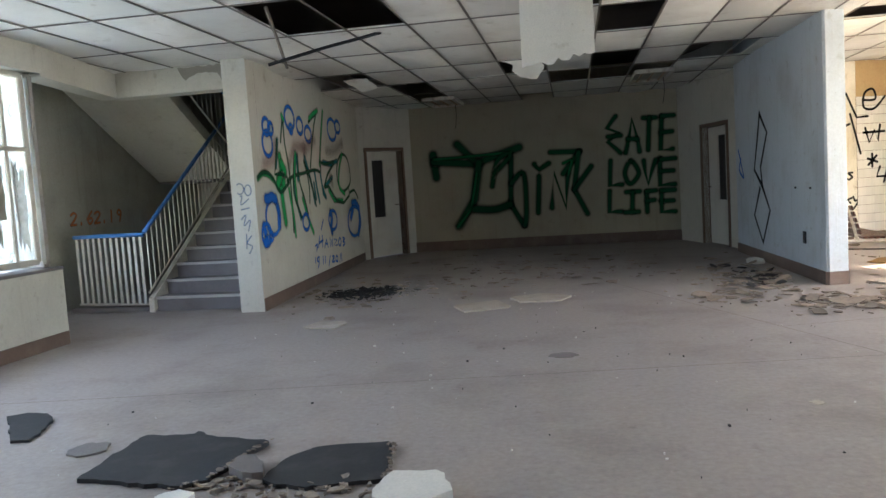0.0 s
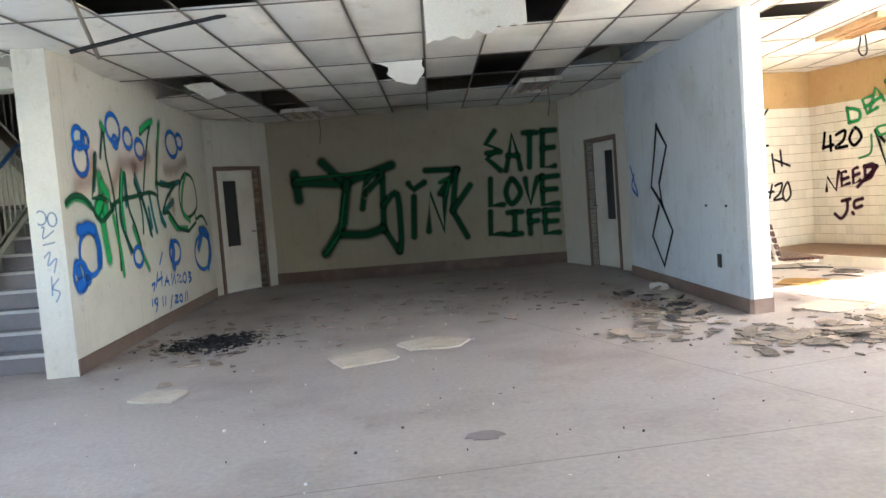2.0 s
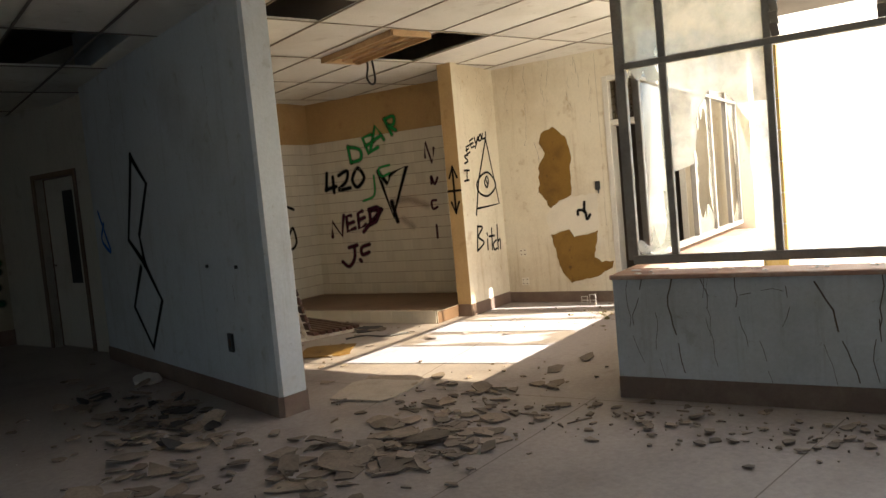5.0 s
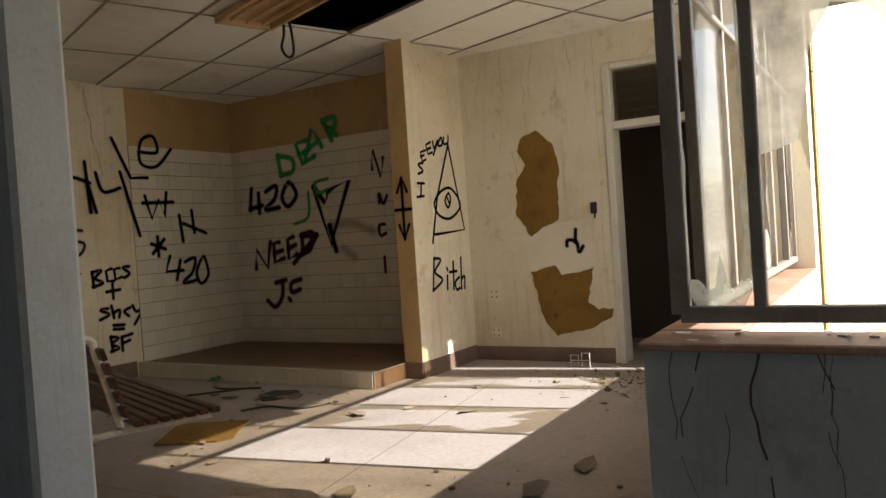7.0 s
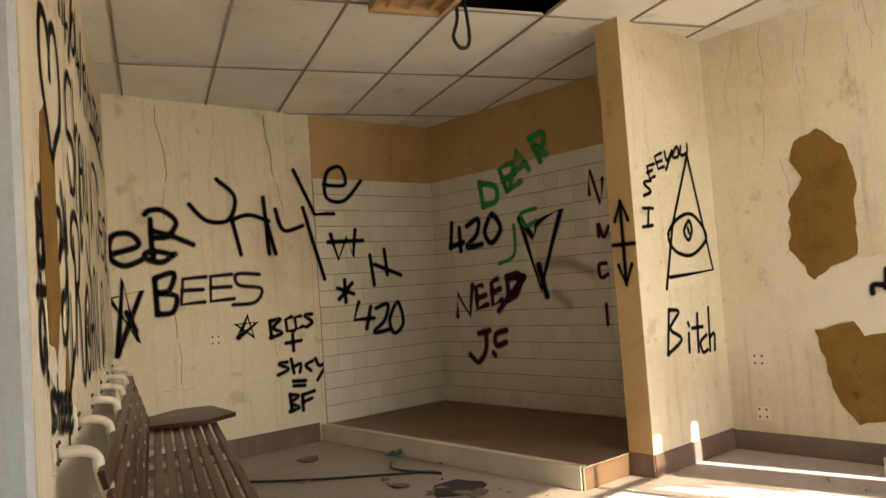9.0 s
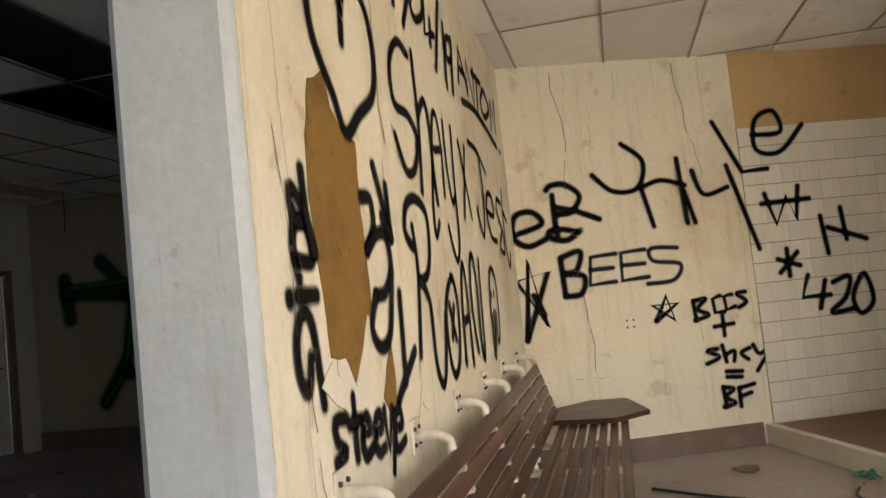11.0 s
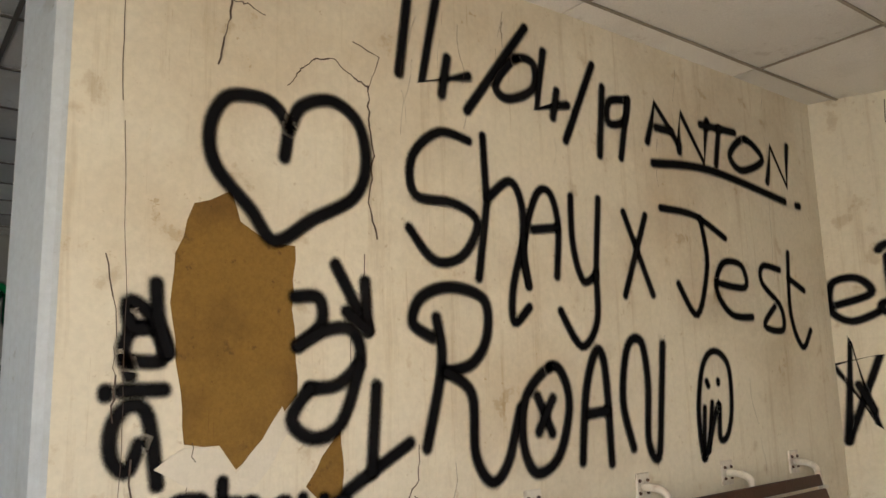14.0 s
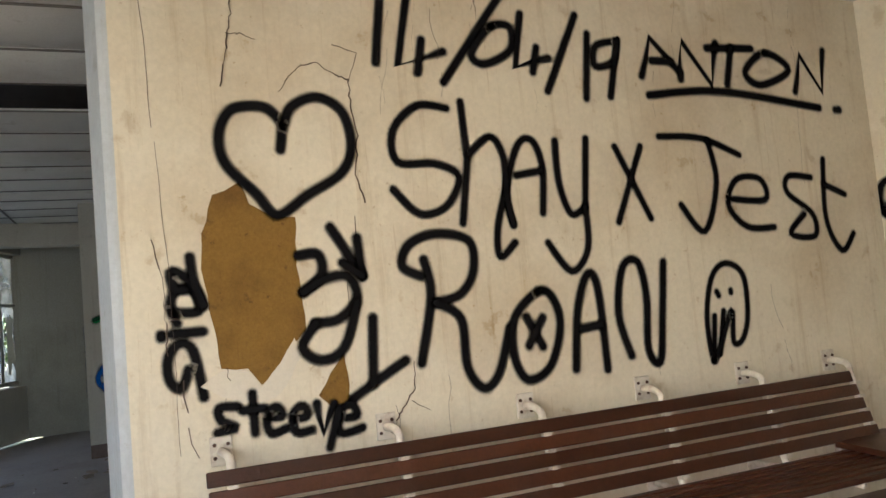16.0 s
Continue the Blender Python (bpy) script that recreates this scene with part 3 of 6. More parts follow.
wall_left = finish("wall_left_window", wall_mesh(LEFT_SILL, -2.5, 6.85, 0, ROOF, 0.28, [(1.0, 6.85, 0.75, 2.62)]), LOBBY, label="pale low wall under the left window", category="wall", kind="structure")
wall_lret = finish("wall_left_bay", wall_mesh(LEFT_RETURN, 0, 2.7, 0, ROOF, 0.25, [(0.0, 2.45, 0.75, 2.62)]), LOBBY, label="low wall under the stair bay window", category="wall", kind="structure")
# Added wall behind the camera, left solid to keep light off the end wall.
rear = finish("wall_rear_light_block", wall_mesh(face((7.0, -2.5, 0), (-1, 0)), 0, 11.9, 0, ROOF, 0.25), LOBBY, label="unseen plain pale wall, added to close the hall and keep rear light out", category="wall", kind="structure")
side = finish("wall_side", wall_mesh(face((6.62, 1.7, 0), (0.05, -1)), 0, 4.3, 0, ROOF, 0.25), LOBBY, label="plain pale wall", category="wall", kind="structure")

# spaces beyond the doors, their shade put into the wall colour
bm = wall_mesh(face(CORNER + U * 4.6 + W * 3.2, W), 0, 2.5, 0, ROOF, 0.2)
corridor = finish("wall_corridor", bm, SHADEWALL, label="wall of the room beyond the doorway, coloured dark for shade", category="wall", kind="structure")
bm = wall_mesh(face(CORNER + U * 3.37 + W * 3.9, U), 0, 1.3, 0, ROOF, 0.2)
finish("wall_corridor_end", bm, SHADEWALL, label="end wall beyond the doorway, coloured dark for shade", category="wall", kind="structure")
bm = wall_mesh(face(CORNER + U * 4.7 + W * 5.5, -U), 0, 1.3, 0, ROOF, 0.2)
finish("wall_corridor_near", bm, SHADEWALL, label="side wall beyond the doorway, coloured dark for shade", category="wall", kind="structure")
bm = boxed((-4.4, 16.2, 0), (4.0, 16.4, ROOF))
finish("wall_behind_doors", bm, SHADEWALL, label="wall behind the lobby doors, coloured dark for shade", category="wall", kind="structure")
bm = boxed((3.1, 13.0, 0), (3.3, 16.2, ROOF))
finish("wall_behind_right_door", bm, SHADEWALL, label="wall behind the right lobby door, coloured dark for shade", category="wall", kind="structure")

# skirtings
SK = [("baseboard_alcove", BACK, 0, 1.7, 0.16), ("baseboard_doorway", RIGHT, 3.075, 4.44, 0.13), ("baseboard_pillar", PILLAR, 2.2, 3.165, 0.14), ("baseboard_pillar_side", PILLAR_SIDE, 2.885, 3.075, 0.14),
      ("baseboard_sill", SILL, 0.0, 5.9, 0.14), ("baseboard_lobby_back", LOBBY_BACK, -2.72, 2.6, 0.2), ("baseboard_lobby_left", LOBBY_LEFT, 0, 5.7, 0.15), ("baseboard_left", LEFT_SILL, -2.5, 6.85, 0.13), ("baseboard_partition", PARTITION, 8.815, 12.8, 0.14)]
for name, m, a, b, h in SK:
    bm = bmesh.new()
    box(bm, (a, -0.012, 0), (b, -0.0005, h), m, 0.003)
    finish(name, bm, SKIRT, label="brown painted skirting band, chipped and dusty", category="skirting", kind="structure")
bm = bmesh.new()
prism(bm, [(2.834, 12.6), (2.951, 8.75), (2.984, 8.722), (3.195, 8.776), (3.212, 8.81), (3.199, 8.814), (2.991, 8.737), (2.967, 8.757), (2.849, 12.6)], 0, 0.14)
finish("baseboard_pier", bm, SKIRT, label="brown painted skirting band round the partition's end", category="skirting", kind="structure")

# ---------------------------------------------------------------- windows
def pane_mesh(m, a, b, c, d, y, style, rnd):
    """A pane from a to b and c to d: whole, broken (a ragged hole) or stub (shards left along the foot)."""
    bm = bmesh.new()
    if style == "whole":
        box(bm, (a, y - 0.002, c), (b, y + 0.002, d), m)
        return bm
    if style == "upper":
        z0 = c + (d - c) * 0.72
        cut = [(a, z0 - 0.34), (a + (b - a) * 0.22, z0 - 0.3), (a + (b - a) * 0.28, z0 - 0.1), (a + (b - a) * 0.3, z0), (a + (b - a) * 0.42, z0 + 0.13), (a + (b - a) * 0.6, z0 + 0.1), (a + (b - a) * 0.72, z0), (a + (b - a) * 0.84, z0 - 0.1), (a + (b - a) * 0.8, z0 - 0.3), (a + (b - a) * 0.86, c), (b, c), (b, d), (a, d)]
        return ragged(bm, m, cut, y - 0.002, 0.006, 12, 0.004)
    n = 26
    cx, cz, rx, rz = (a + b) / 2, (c + d) / 2, (b - a) / 2, (d - c) / 2
    hx, hz = cx + rx * rnd.uniform(-0.25, 0.25), cz + rz * (0.35 if style == "stub" else rnd.uniform(-0.3, 0.1))
    rows = []
    for k in range(n):
        t = k * math.tau / n
        ct, st = math.cos(t), math.sin(t)
        q = 1 / max(abs(ct), abs(st))
        out = Vector((cx + rx * ct * q, cz + rz * st * q))
        inn = Vector((hx, hz)).lerp(out, rnd.uniform(0.45, 0.93) if style == "broken" else rnd.uniform(0.75, 0.985))
        rows.append([bm.verts.new(m @ Vector((p.x, y + o, p.y))) for p in (out, inn) for o in (-0.002, 0.002)])
    for k in range(n):
        r, s = rows[k], rows[(k + 1) % n]
        bm.faces.new((r[0], s[0], s[2], r[2])), bm.faces.new((r[1], r[3], s[3], s[1])), bm.faces.new((r[2], s[2], s[3], r[3]))
    bmesh.ops.recalc_face_normals(bm, faces=bm.faces)
    return bm


def window(name, m, stiles, rails, y, label, styles, seed, parent=None, bar=0.022, material=None):
    """A steel window: upright bars at the stiles, level bars at the rails, a pane in each light."""
    rnd = random.Random(seed)
    top = thing(name, label, "window", kind="structure")
    mat = material or STEELFRAME
    for k, s in enumerate(stiles):
        w = bar * (1.5 if k in (0, len(stiles) - 1) else 1)
        part("stile", boxed((s - w, y - 0.022, rails[0]), (s + w, y + 0.022, rails[-1]), m, 0.004), mat, top)
    for k, z in enumerate(rails):
        w = bar * (1.3 if k in (0, len(rails) - 1) else 0.9)
        part("rail", boxed((stiles[0], y - 0.026, z - w), (stiles[-1], y + 0.026, z + w), m, 0.004), mat, top)
    for i in range(len(stiles) - 1):
        for j in range(len(rails) - 1):
            style = styles.get((i, j), styles.get("rest", "whole"))
            if style == "none":
                continue
            glassy = part("pane", pane_mesh(m, stiles[i] + bar, stiles[i + 1] - bar, rails[j] + bar, rails[j + 1] - bar, y, style.split("/")[0], rnd), DARKGLASS if "/dirty" in style else DUSTPANE if "/dusty" in style else PANE, top)
            glassy.visible_shadow = "/dirty" in style
    return top


window("window_right", SILL, [0.1, 0.37, 0.98, 1.6, 2.2, 2.8, 3.4, 4.0, 4.6, 5.18], [0.87, 2.11, 2.76], 0.17, "rusty steel window with smashed panes above the low wall",
       {(0, 0): "stub", (1, 0): "upper/dusty", (1, 1): "whole/dusty", (2, 0): "none", (2, 1): "none", (3, 0): "stub", (4, 0): "broken", "rest": "whole"}, 3)
for i in range(9):
    for s0 in (1.0, 1.535):
        bm = bmesh.new()
        box(bm, (s0, -0.05, -0.003), (s0 + 0.045, 0.05, 0.003), SILL @ Matrix.Translation((0, 0.15, 2.17 + i * 0.066)) @ Matrix.Rotation(radians(-38), 4, "X"))
        finish("louvre_clip", bm, STEELFRAME, label="small steel louvre clip on the window upright", category="window clip", group="louvre clips")
window("window_bay", RETURN, [0.3, 0.75, 1.38, 2.04, 2.75, 3.38], [0.87, 2.05, 2.76], 0.14, "steel bay window with dusty and missing panes",
       {(0, 0): "broken/dirty", (1, 0): "none", (2, 0): "broken/dirty", (3, 0): "none", "rest": "whole/dirty"}, 4, bar=0.015)
window("window_left", LEFT_SILL, [1.0, 1.7, 2.4, 3.1, 3.8, 4.5, 5.2, 5.9, 6.42, 6.7], [0.83, 1.9, 2.6], 0.14, "pale steel window with jagged broken panes", {(8, 0): "broken", (7, 0): "broken", (5, 0): "none", "rest": "whole"}, 5, material=BALUSTER)
window("window_stair", LEFT_RETURN, [0.06, 0.45, 0.85, 1.25, 1.65, 2.05, 2.42], [0.8, 1.9, 2.6], 0.12, "barred steel window beside the stairs", {(3, 0): "broken", (1, 0): "none", "rest": "whole"}, 6)
for i in range(10):
    part_of = boxed((0.4, 0.2, 1.98 + i * 0.066), (2.4, 0.26, 1.99 + i * 0.066), LEFT_RETURN)
    finish("sun_louvre", part_of, BALUSTER, label="pale louvre blade outside the stair window", category="louvre", group="stair window louvres")

# sills
for name, m, a, b, z, label in (("sill_right", SILL, -0.015, 5.2, 0.795, "cracked red-brown sill strewn with glass chips"), ("sill_bay", RETURN, 0.28, 3.42, 0.795, "sunlit dusty red-brown window sill"), ("sill_left", LEFT_SILL, 1.0, 6.86, 0.765, "dusty stone window sill")):
    bm = boxed((a, -0.02, z - 0.03), (b, 0.28, z), m, 0.006)
    finish(name, bm, SILLWOOD if name != "sill_left" else STEP, label=label, category="window sill", kind="structure")
rnd = random.Random(21)
bm = bmesh.new()
for k in range(60):
    p = SILL @ Vector((rnd.uniform(0.05, 3.5), rnd.uniform(0.0, 0.25), 0))
    shard(bm, p.x, p.y, 0.796, rnd.uniform(0.008, 0.045), 0.004, rnd.uniform(0, 6), rnd.uniform(0, 0.2), rnd)
finish("sill_litter", bm, SLABWHITE, label="paint flakes and glass chips on the window sill", category="debris", kind="stuff")

# ---------------------------------------------------------------- doorway with fanlight
top = thing("door_frame", "white painted door frame with a grimy fanlight, door missing", "door frame", kind="structure")
for n_, lo, hi in (("jamb", (4.47, -0.015, 0), (4.535, 0.19, 2.585)), ("jamb", (5.265, -0.015, 0), (5.33, 0.19, 2.585)), ("head", (4.535, -0.015, 2.53), (5.265, 0.19, 2.585)), ("transom", (4.535, -0.005, 2.02), (5.265, 0.17, 2.085))):
    part(n_, boxed(lo, hi, RIGHT, 0.005), DOORWHITE, top)
for k in range(5):
    bm = bmesh.new()
    box(bm, (4.535, -0.003, -0.05), (5.265, 0.003, 0.05), RIGHT @ Matrix.Translation((0, 0.085, 2.13 + k * 0.088)) @ Matrix.Rotation(radians(14), 4, "X"))
    part("louvre_blade", bm, DARKGLASS, top, "grimy brown glass louvre blade")
sw = thing("light_switch", "black light switch with a cut cable on the cream wall", "light switch")
part("plate", boxed((4.30, -0.025, 1.31), (4.355, -0.001, 1.41), RIGHT, 0.004), BLACKPLASTIC, sw)
part("cable", boxed((4.325, -0.012, 1.27), (4.338, -0.001, 1.31), RIGHT), BLACKPLASTIC, sw)


def panel_door(name, m, s0, s1, height, label, hinge_left, swing):
    """A flush door with a dark glazed slot and its frame, a little ajar."""
    fr = thing(name + "_frame", "brown timber door frame, scuffed", "door frame", kind="structure")
    for a, b, c, d in ((s0 - 0.06, s0, 0, height + 0.06), (s1, s1 + 0.06, 0, height + 0.06)):
        part("jamb", boxed((a, -0.02, c), (b, 0.14, d), m, 0.004), DOORFRAME, fr)
    part("head", boxed((s0, -0.02, height), (s1, 0.14, height + 0.06), m, 0.004), DOORFRAME, fr)
    w = s1 - s0 - 0.01
    hinge = m @ Matrix.Translation((s0 + 0.005 if hinge_left else s1 - 0.005, 0.05, 0)) @ Matrix.Rotation(radians(swing), 4, "Z")
    top = thing(name, label, "door", at=hinge)
    sg = 1 if hinge_left else -1
    sx = lambda a, b: (min(sg * a, sg * b), max(sg * a, sg * b))
    g0, g1, g2, g3 = w * 0.2, w * 0.55, 0.78, 1.88
    leaf = bmesh.new()
    for a, b, c, d in ((0, g0, 0.01, height - 0.01), (g1, w, 0.01, height - 0.01), (g0, g1, 0.01, g2), (g0, g1, g3, height - 0.01)):
        lo, hi = sx(a, b)
        box(leaf, (lo, 0, c), (hi, 0.042, d))
    part("leaf", leaf, DOORWHITE, top)
    lo, hi = sx(g0, g1)
    part("glazing", boxed((lo, 0.018, g2), (hi, 0.024, g3)), BLACKPLASTIC, top, "dark wired-glass slot")
    lo, hi = sx(w - 0.1, w - 0.03)
    hd = bmesh.new()
    tube(hd, [((lo + hi) / 2, -0.002, 1.0), ((lo + hi) / 2, -0.05, 1.0), ((lo + hi) / 2 - sg * 0.1, -0.05, 1.0)], 0.009)
    part("handle", hd, BOLT, top, "dull metal handle")
    return top


panel_door("door_left", DOOR_L, 0.22, 1.12, 2.06, "scuffed white door with a dark glazed slot, ajar", True, 6)
panel_door("door_right", DOOR_R, 1.0, 1.9, 2.04, "scuffed white door with a dark glazed slot, half open", False, -4)

# ---------------------------------------------------------------- stairs
stair = thing("staircase", "grey screed staircase with worn pale nosings", "staircase", kind="structure")
RISE, GO, N1 = 0.178, 0.275, 10
X0, X1, Y0 = -4.74, -3.58, 8.6
for k in range(N1):
    part("step", boxed((X0, Y0 + k * GO, 0), (X1, Y0 + (k + 1) * GO + 0.02, (k + 1) * RISE), None, 0.006), STEP, stair)
    part("nosing", boxed((X0, Y0 + k * GO - 0.015, (k + 1) * RISE - 0.03), (X1, Y0 + k * GO + 0.03, (k + 1) * RISE + 0.004), None, 0.004), NOSING, stair, "pale worn nosing")
LAND = N1 * RISE
YL = Y0 + N1 * GO
part("landing", boxed((-6.26, YL, LAND - 0.16), (X1, YL + 1.3, LAND)), STEP, stair)
bm = bmesh.new()
prism(bm, [(-(YL + 0.05), LAND - 0.16), (-(YL + 0.05), LAND), (-(8.2), LAND + 1.85), (-(8.2), LAND + 1.62)], -6.14, -4.82, Matrix(((0, 0, 1, 0), (-1, 0, 0, 0), (0, 1, 0, 0), (0, 0, 0, 1))))
part("upper_flight", bm, LOBBY, stair, "pale sloping underside of the upper flight")
bm = bmesh.new()
prism(bm, [(-(Y0 - 0.06), 0.0), (-(Y0 - 0.06), 0.17), (-(YL), LAND + 0.14), (-(YL), LAND - 0.2)], X0 - 0.07, X0 - 0.002, Matrix(((0, 0, 1, 0), (-1, 0, 0, 0), (0, 1, 0, 0), (0, 0, 0, 1))))
part("string", bm, BALUSTER, stair, "pale scuffed stair string")
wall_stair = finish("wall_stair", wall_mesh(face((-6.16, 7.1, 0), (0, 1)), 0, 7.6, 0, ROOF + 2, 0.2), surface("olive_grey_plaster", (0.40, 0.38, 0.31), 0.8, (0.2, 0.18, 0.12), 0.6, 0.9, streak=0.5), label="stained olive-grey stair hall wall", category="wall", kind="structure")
finish("wall_stair_end", boxed((-6.36, YL + 1.3, 0), (-3.62, YL + 1.5, ROOF + 2)), LOBBY, label="pale wall at the stair landing", category="wall", kind="structure")
beam = bmesh.new()
box(beam, (-5.06, 8.52, 2.59), (-3.47, 8.76, CEIL + 0.1), None, 0.006)
beam = finish("beam_stair", beam, LOBBY, label="cream beam with paint peeling from its lower edge", category="beam", kind="structure")
bm = bmesh.new()
ragged(bm, face((-0.16, 8.52, 0), (1, 0)), [(-4.0, CEIL - 0.01), (-3.36, CEIL - 0.01), (-3.36, 2.66), (-3.44, 2.64), (-3.5, 2.78), (-3.75, 2.80), (-3.9, 2.72)], -0.002, 0.012, 8)
part("bare_patch", bm, surface("grey_undercoat", (0.3, 0.27, 0.22), 0.85), beam, "grey undercoat where the paint has peeled")
finish("beam_bay", boxed((0, 0, 2.59), (1.93, 0.24, CEIL + 0.1), face((-4.62, 6.75, 0), (-0.35, 1.82)), 0.006), LOBBY, label="cream beam between the window post and the stair", category="beam", kind="structure")


def railing(name, a, b, h, label, n, sub="baluster"):
    """Flat balusters between a foot rail and a blue hand rail, from a to b."""
    a, b = Vector(a), Vector(b)
    top = thing(name, label, "railing")
    d = b - a
    part("handrail", tube(bmesh.new(), arc([a + Vector((0, 0, h)), a.lerp(b, 0.5) + Vector((0, 0, h + 0.004)), b + Vector((0, 0, h))], 3), 0.026), BLUE, top, "chipped blue handrail", True)
    part("foot_rail", tube(bmesh.new(), [a + Vector((0, 0, 0.08)), b + Vector((0, 0, 0.08))], 0.016, 4), BALUSTER, top)
    ang = math.atan2(d.y, d.x)
    shared = None
    for k in range(n):
        p = a.lerp(b, (k + 0.5) / n)
        if shared is None:
            ob = part("baluster", boxed((-0.007, -0.019, 0), (0.007, 0.019, h - 0.09)), BALUSTER, top)
            shared = ob.data
        else:
            ob = new("baluster", shared)
            ob.parent = top
        ob.matrix_local = Matrix.Translation(p + Vector((0, 0, 0.085))) @ Matrix.Rotation(ang + 1.57 if abs(d.x) > abs(d.y) else ang - 1.2, 4, "Z")
    return top


railing("stair_guard", (-5.88, 8.74, 0.02), (-4.83, 8.57, 0.02), 0.93, "cream railing with a blue handrail guarding the space under the stairs", 12)
railing("stair_railing", (X0 - 0.06, Y0 - 0.05, 0.16), (X0 - 0.06, YL, LAND + 0.14), 0.82, "cream stair railing with a chipped blue handrail", 24)
railing("upper_railing", (-4.78, YL, LAND + 0.1), (-4.78, 8.28, LAND + 1.88), 0.82, "cream railing of the upper flight with a blue handrail", 22)
part("kerb", boxed((-5.94, 8.62, 0.0), (-4.86, 8.78, 0.06), None, 0.01), STEP, stair)

# ---------------------------------------------------------------- tiled wash alcove
def tiling(parent, m, s0, s1, z0, z1, tw, th, seed):
    """Glazed tiles laid in straight courses, each a piece of its own, over a dark grout bed."""
    rnd = random.Random(seed)
    part("grout", boxed((s0, -0.006, z0), (s1, 0.001, z1), m), GROUT, parent)
    nx, nz = round((s1 - s0) / tw), round((z1 - z0) / th)
    tw, th = (s1 - s0) / nx, (z1 - z0) / nz
    shared = None
    for j in range(nz):
        for i in range(nx):
            if shared is None:
                bm = bmesh.new()
                box(bm, (0.0009, -0.012, 0.0025), (tw - 0.0009, -0.004, th - 0.0025))
                ob = part("tile", bm, TILE, parent)
                shared = ob.data
            else:
                ob = new("tile", shared)
                ob.parent = parent
            ob.matrix_local = m @ Matrix.Translation((s0 + i * tw, rnd.uniform(-0.0008, 0.0008), z0 + j * th))


bm = bmesh.new()
box(bm, (0, -0.003, 2.32), (3.07, 0.0, CEIL + 0.03), RIGHT)
part("band", bm, OCHRE, wall_right, "dirty ochre band above the tiles")
bm = bmesh.new()
box(bm, (1.78, -0.003, 2.32), (3.17, 0.0, CEIL + 0.03), BACK)
part("band", bm, OCHRE, wall_back, "dirty ochre band above the tiles")
part("lining", boxed((2.89, -0.003, 0.14), (3.068, 0.0, CEIL), PILLAR_SIDE), OCHRE, pillar, "ochre painted narrow face")
plat = thing("wash_platform", "low tiled wash platform with a rusty stained top", "platform", kind="structure")
STEPF = face(CORNER + U * 1.72, W)
part("top", boxed((0, 0.012, 0), (2.9, 1.44, 0.135), STEPF, 0.004), PLATFORM, plat)
ENDF = face(CORNER + W * 2.9, U)
for fr_, a, b in ((STEPF, 0.0, 2.88), (ENDF, 1.73, 2.19)):
    n = round((b - a) / 0.15)
    for k in range(n):
        part("tile", boxed((a + k * (b - a) / n + 0.001, 0.002, 0.002), (a + (k + 1) * (b - a) / n - 0.001, 0.011, 0.137), fr_), TILE, plat)
for k in range(19):
    part("edge_tile", boxed((k * 0.1516 + 0.001, 0.0, 0.137), ((k + 1) * 0.1516 - 0.001, 0.06, 0.142), STEPF), TILE, plat)

# ---------------------------------------------------------------- bench along the partition
bench = thing("bench", "long wall bench of red-brown slats on white pipe brackets", "bench")
BY0, BY1 = 9.07, 12.28
for k in range(5):
    a, b = Vector((3.335, 0.79)), Vector((3.415, 0.52))
    p = a.lerp(b, k / 4)
    m = Matrix.Translation((p.x, 0, p.y)) @ Matrix.Rotation(radians(-16), 4, "Y")
    bm = bmesh.new()
    box(bm, (-0.011, BY0 + k * 0.004, -0.028), (0.011, BY1 + k * 0.012, 0.028), m, 0.004)
    part("back_slat", bm, WOOD, bench)
for k in range(7):
    x = 3.475 + k * 0.06
    bm = bmesh.new()
    box(bm, (x - 0.021, BY0 + 0.03, 0.44 - k * 0.001), (x + 0.021, BY1 - 0.12, 0.466 - k * 0.001), None, 0.004)
    part("seat_slat", bm, WOOD, bench)
for y in (9.14, 9.80, 10.45, 11.08, 11.69, 12.28):
    plate = part("bracket_plate", boxed((3.2025, y - 0.042, 0.815), (3.214, y + 0.042, 0.925), None, 0.003), WHITEMETAL, bench, "chipped white bolted plate")
    for dy in (-0.025, 0.025):
        for dz in (0.845, 0.895):
            bm = bmesh.new()
            bmesh.ops.create_cone(bm, cap_ends=True, segments=8, radius1=0.008, radius2=0.006, depth=0.008, matrix=Matrix.Translation((3.217, y + dy, dz)) @ Matrix.Rotation(radians(90), 4, "Y"))
            part("bolt", bm, BOLT, plate, "rusty bolt head")
    bm = bmesh.new()
    tube(bm, arc([(3.212, y, 0.868), (3.27, y + 0.01, 0.868), (3.312, y + 0.02, 0.845), (3.325, y + 0.02, 0.78), (3.39, y + 0.02, 0.52), (3.41, y + 0.02, 0.45), (3.45, y + 0.02, 0.424), (3.83, y + 0.02, 0.42)], 5), 0.017, 10)
    part("pipe", bm, WHITEMETAL, bench, "white enamelled pipe bracket", True)
    low = part("lower_plate", boxed((3.2025, y - 0.03, 0.37), (3.214, y + 0.05, 0.47), None, 0.003), WHITEMETAL, bench)
    bm = bmesh.new()
    tube(bm, [(3.212, y + 0.02, 0.42), (3.45, y + 0.02, 0.42)], 0.015)
    part("strut", bm, WHITEMETAL, bench)
    for k in range(5):
        p = Vector((3.335, 0.79)).lerp(Vector((3.415, 0.52)), k / 4) + Vector((-0.008, -0.034))
        part("clip", boxed((p.x, y + 0.002, p.y - 0.008), (p.x + 0.03, y + 0.038, p.y + 0.008)), WHITEMETAL, bench)
bm = bmesh.new()
prism(bm, [(3.36, 12.42), (3.42, 12.02), (3.78, 11.98), (3.99, 12.2), (3.86, 12.72), (3.62, 12.72)], 0.475, 0.505)
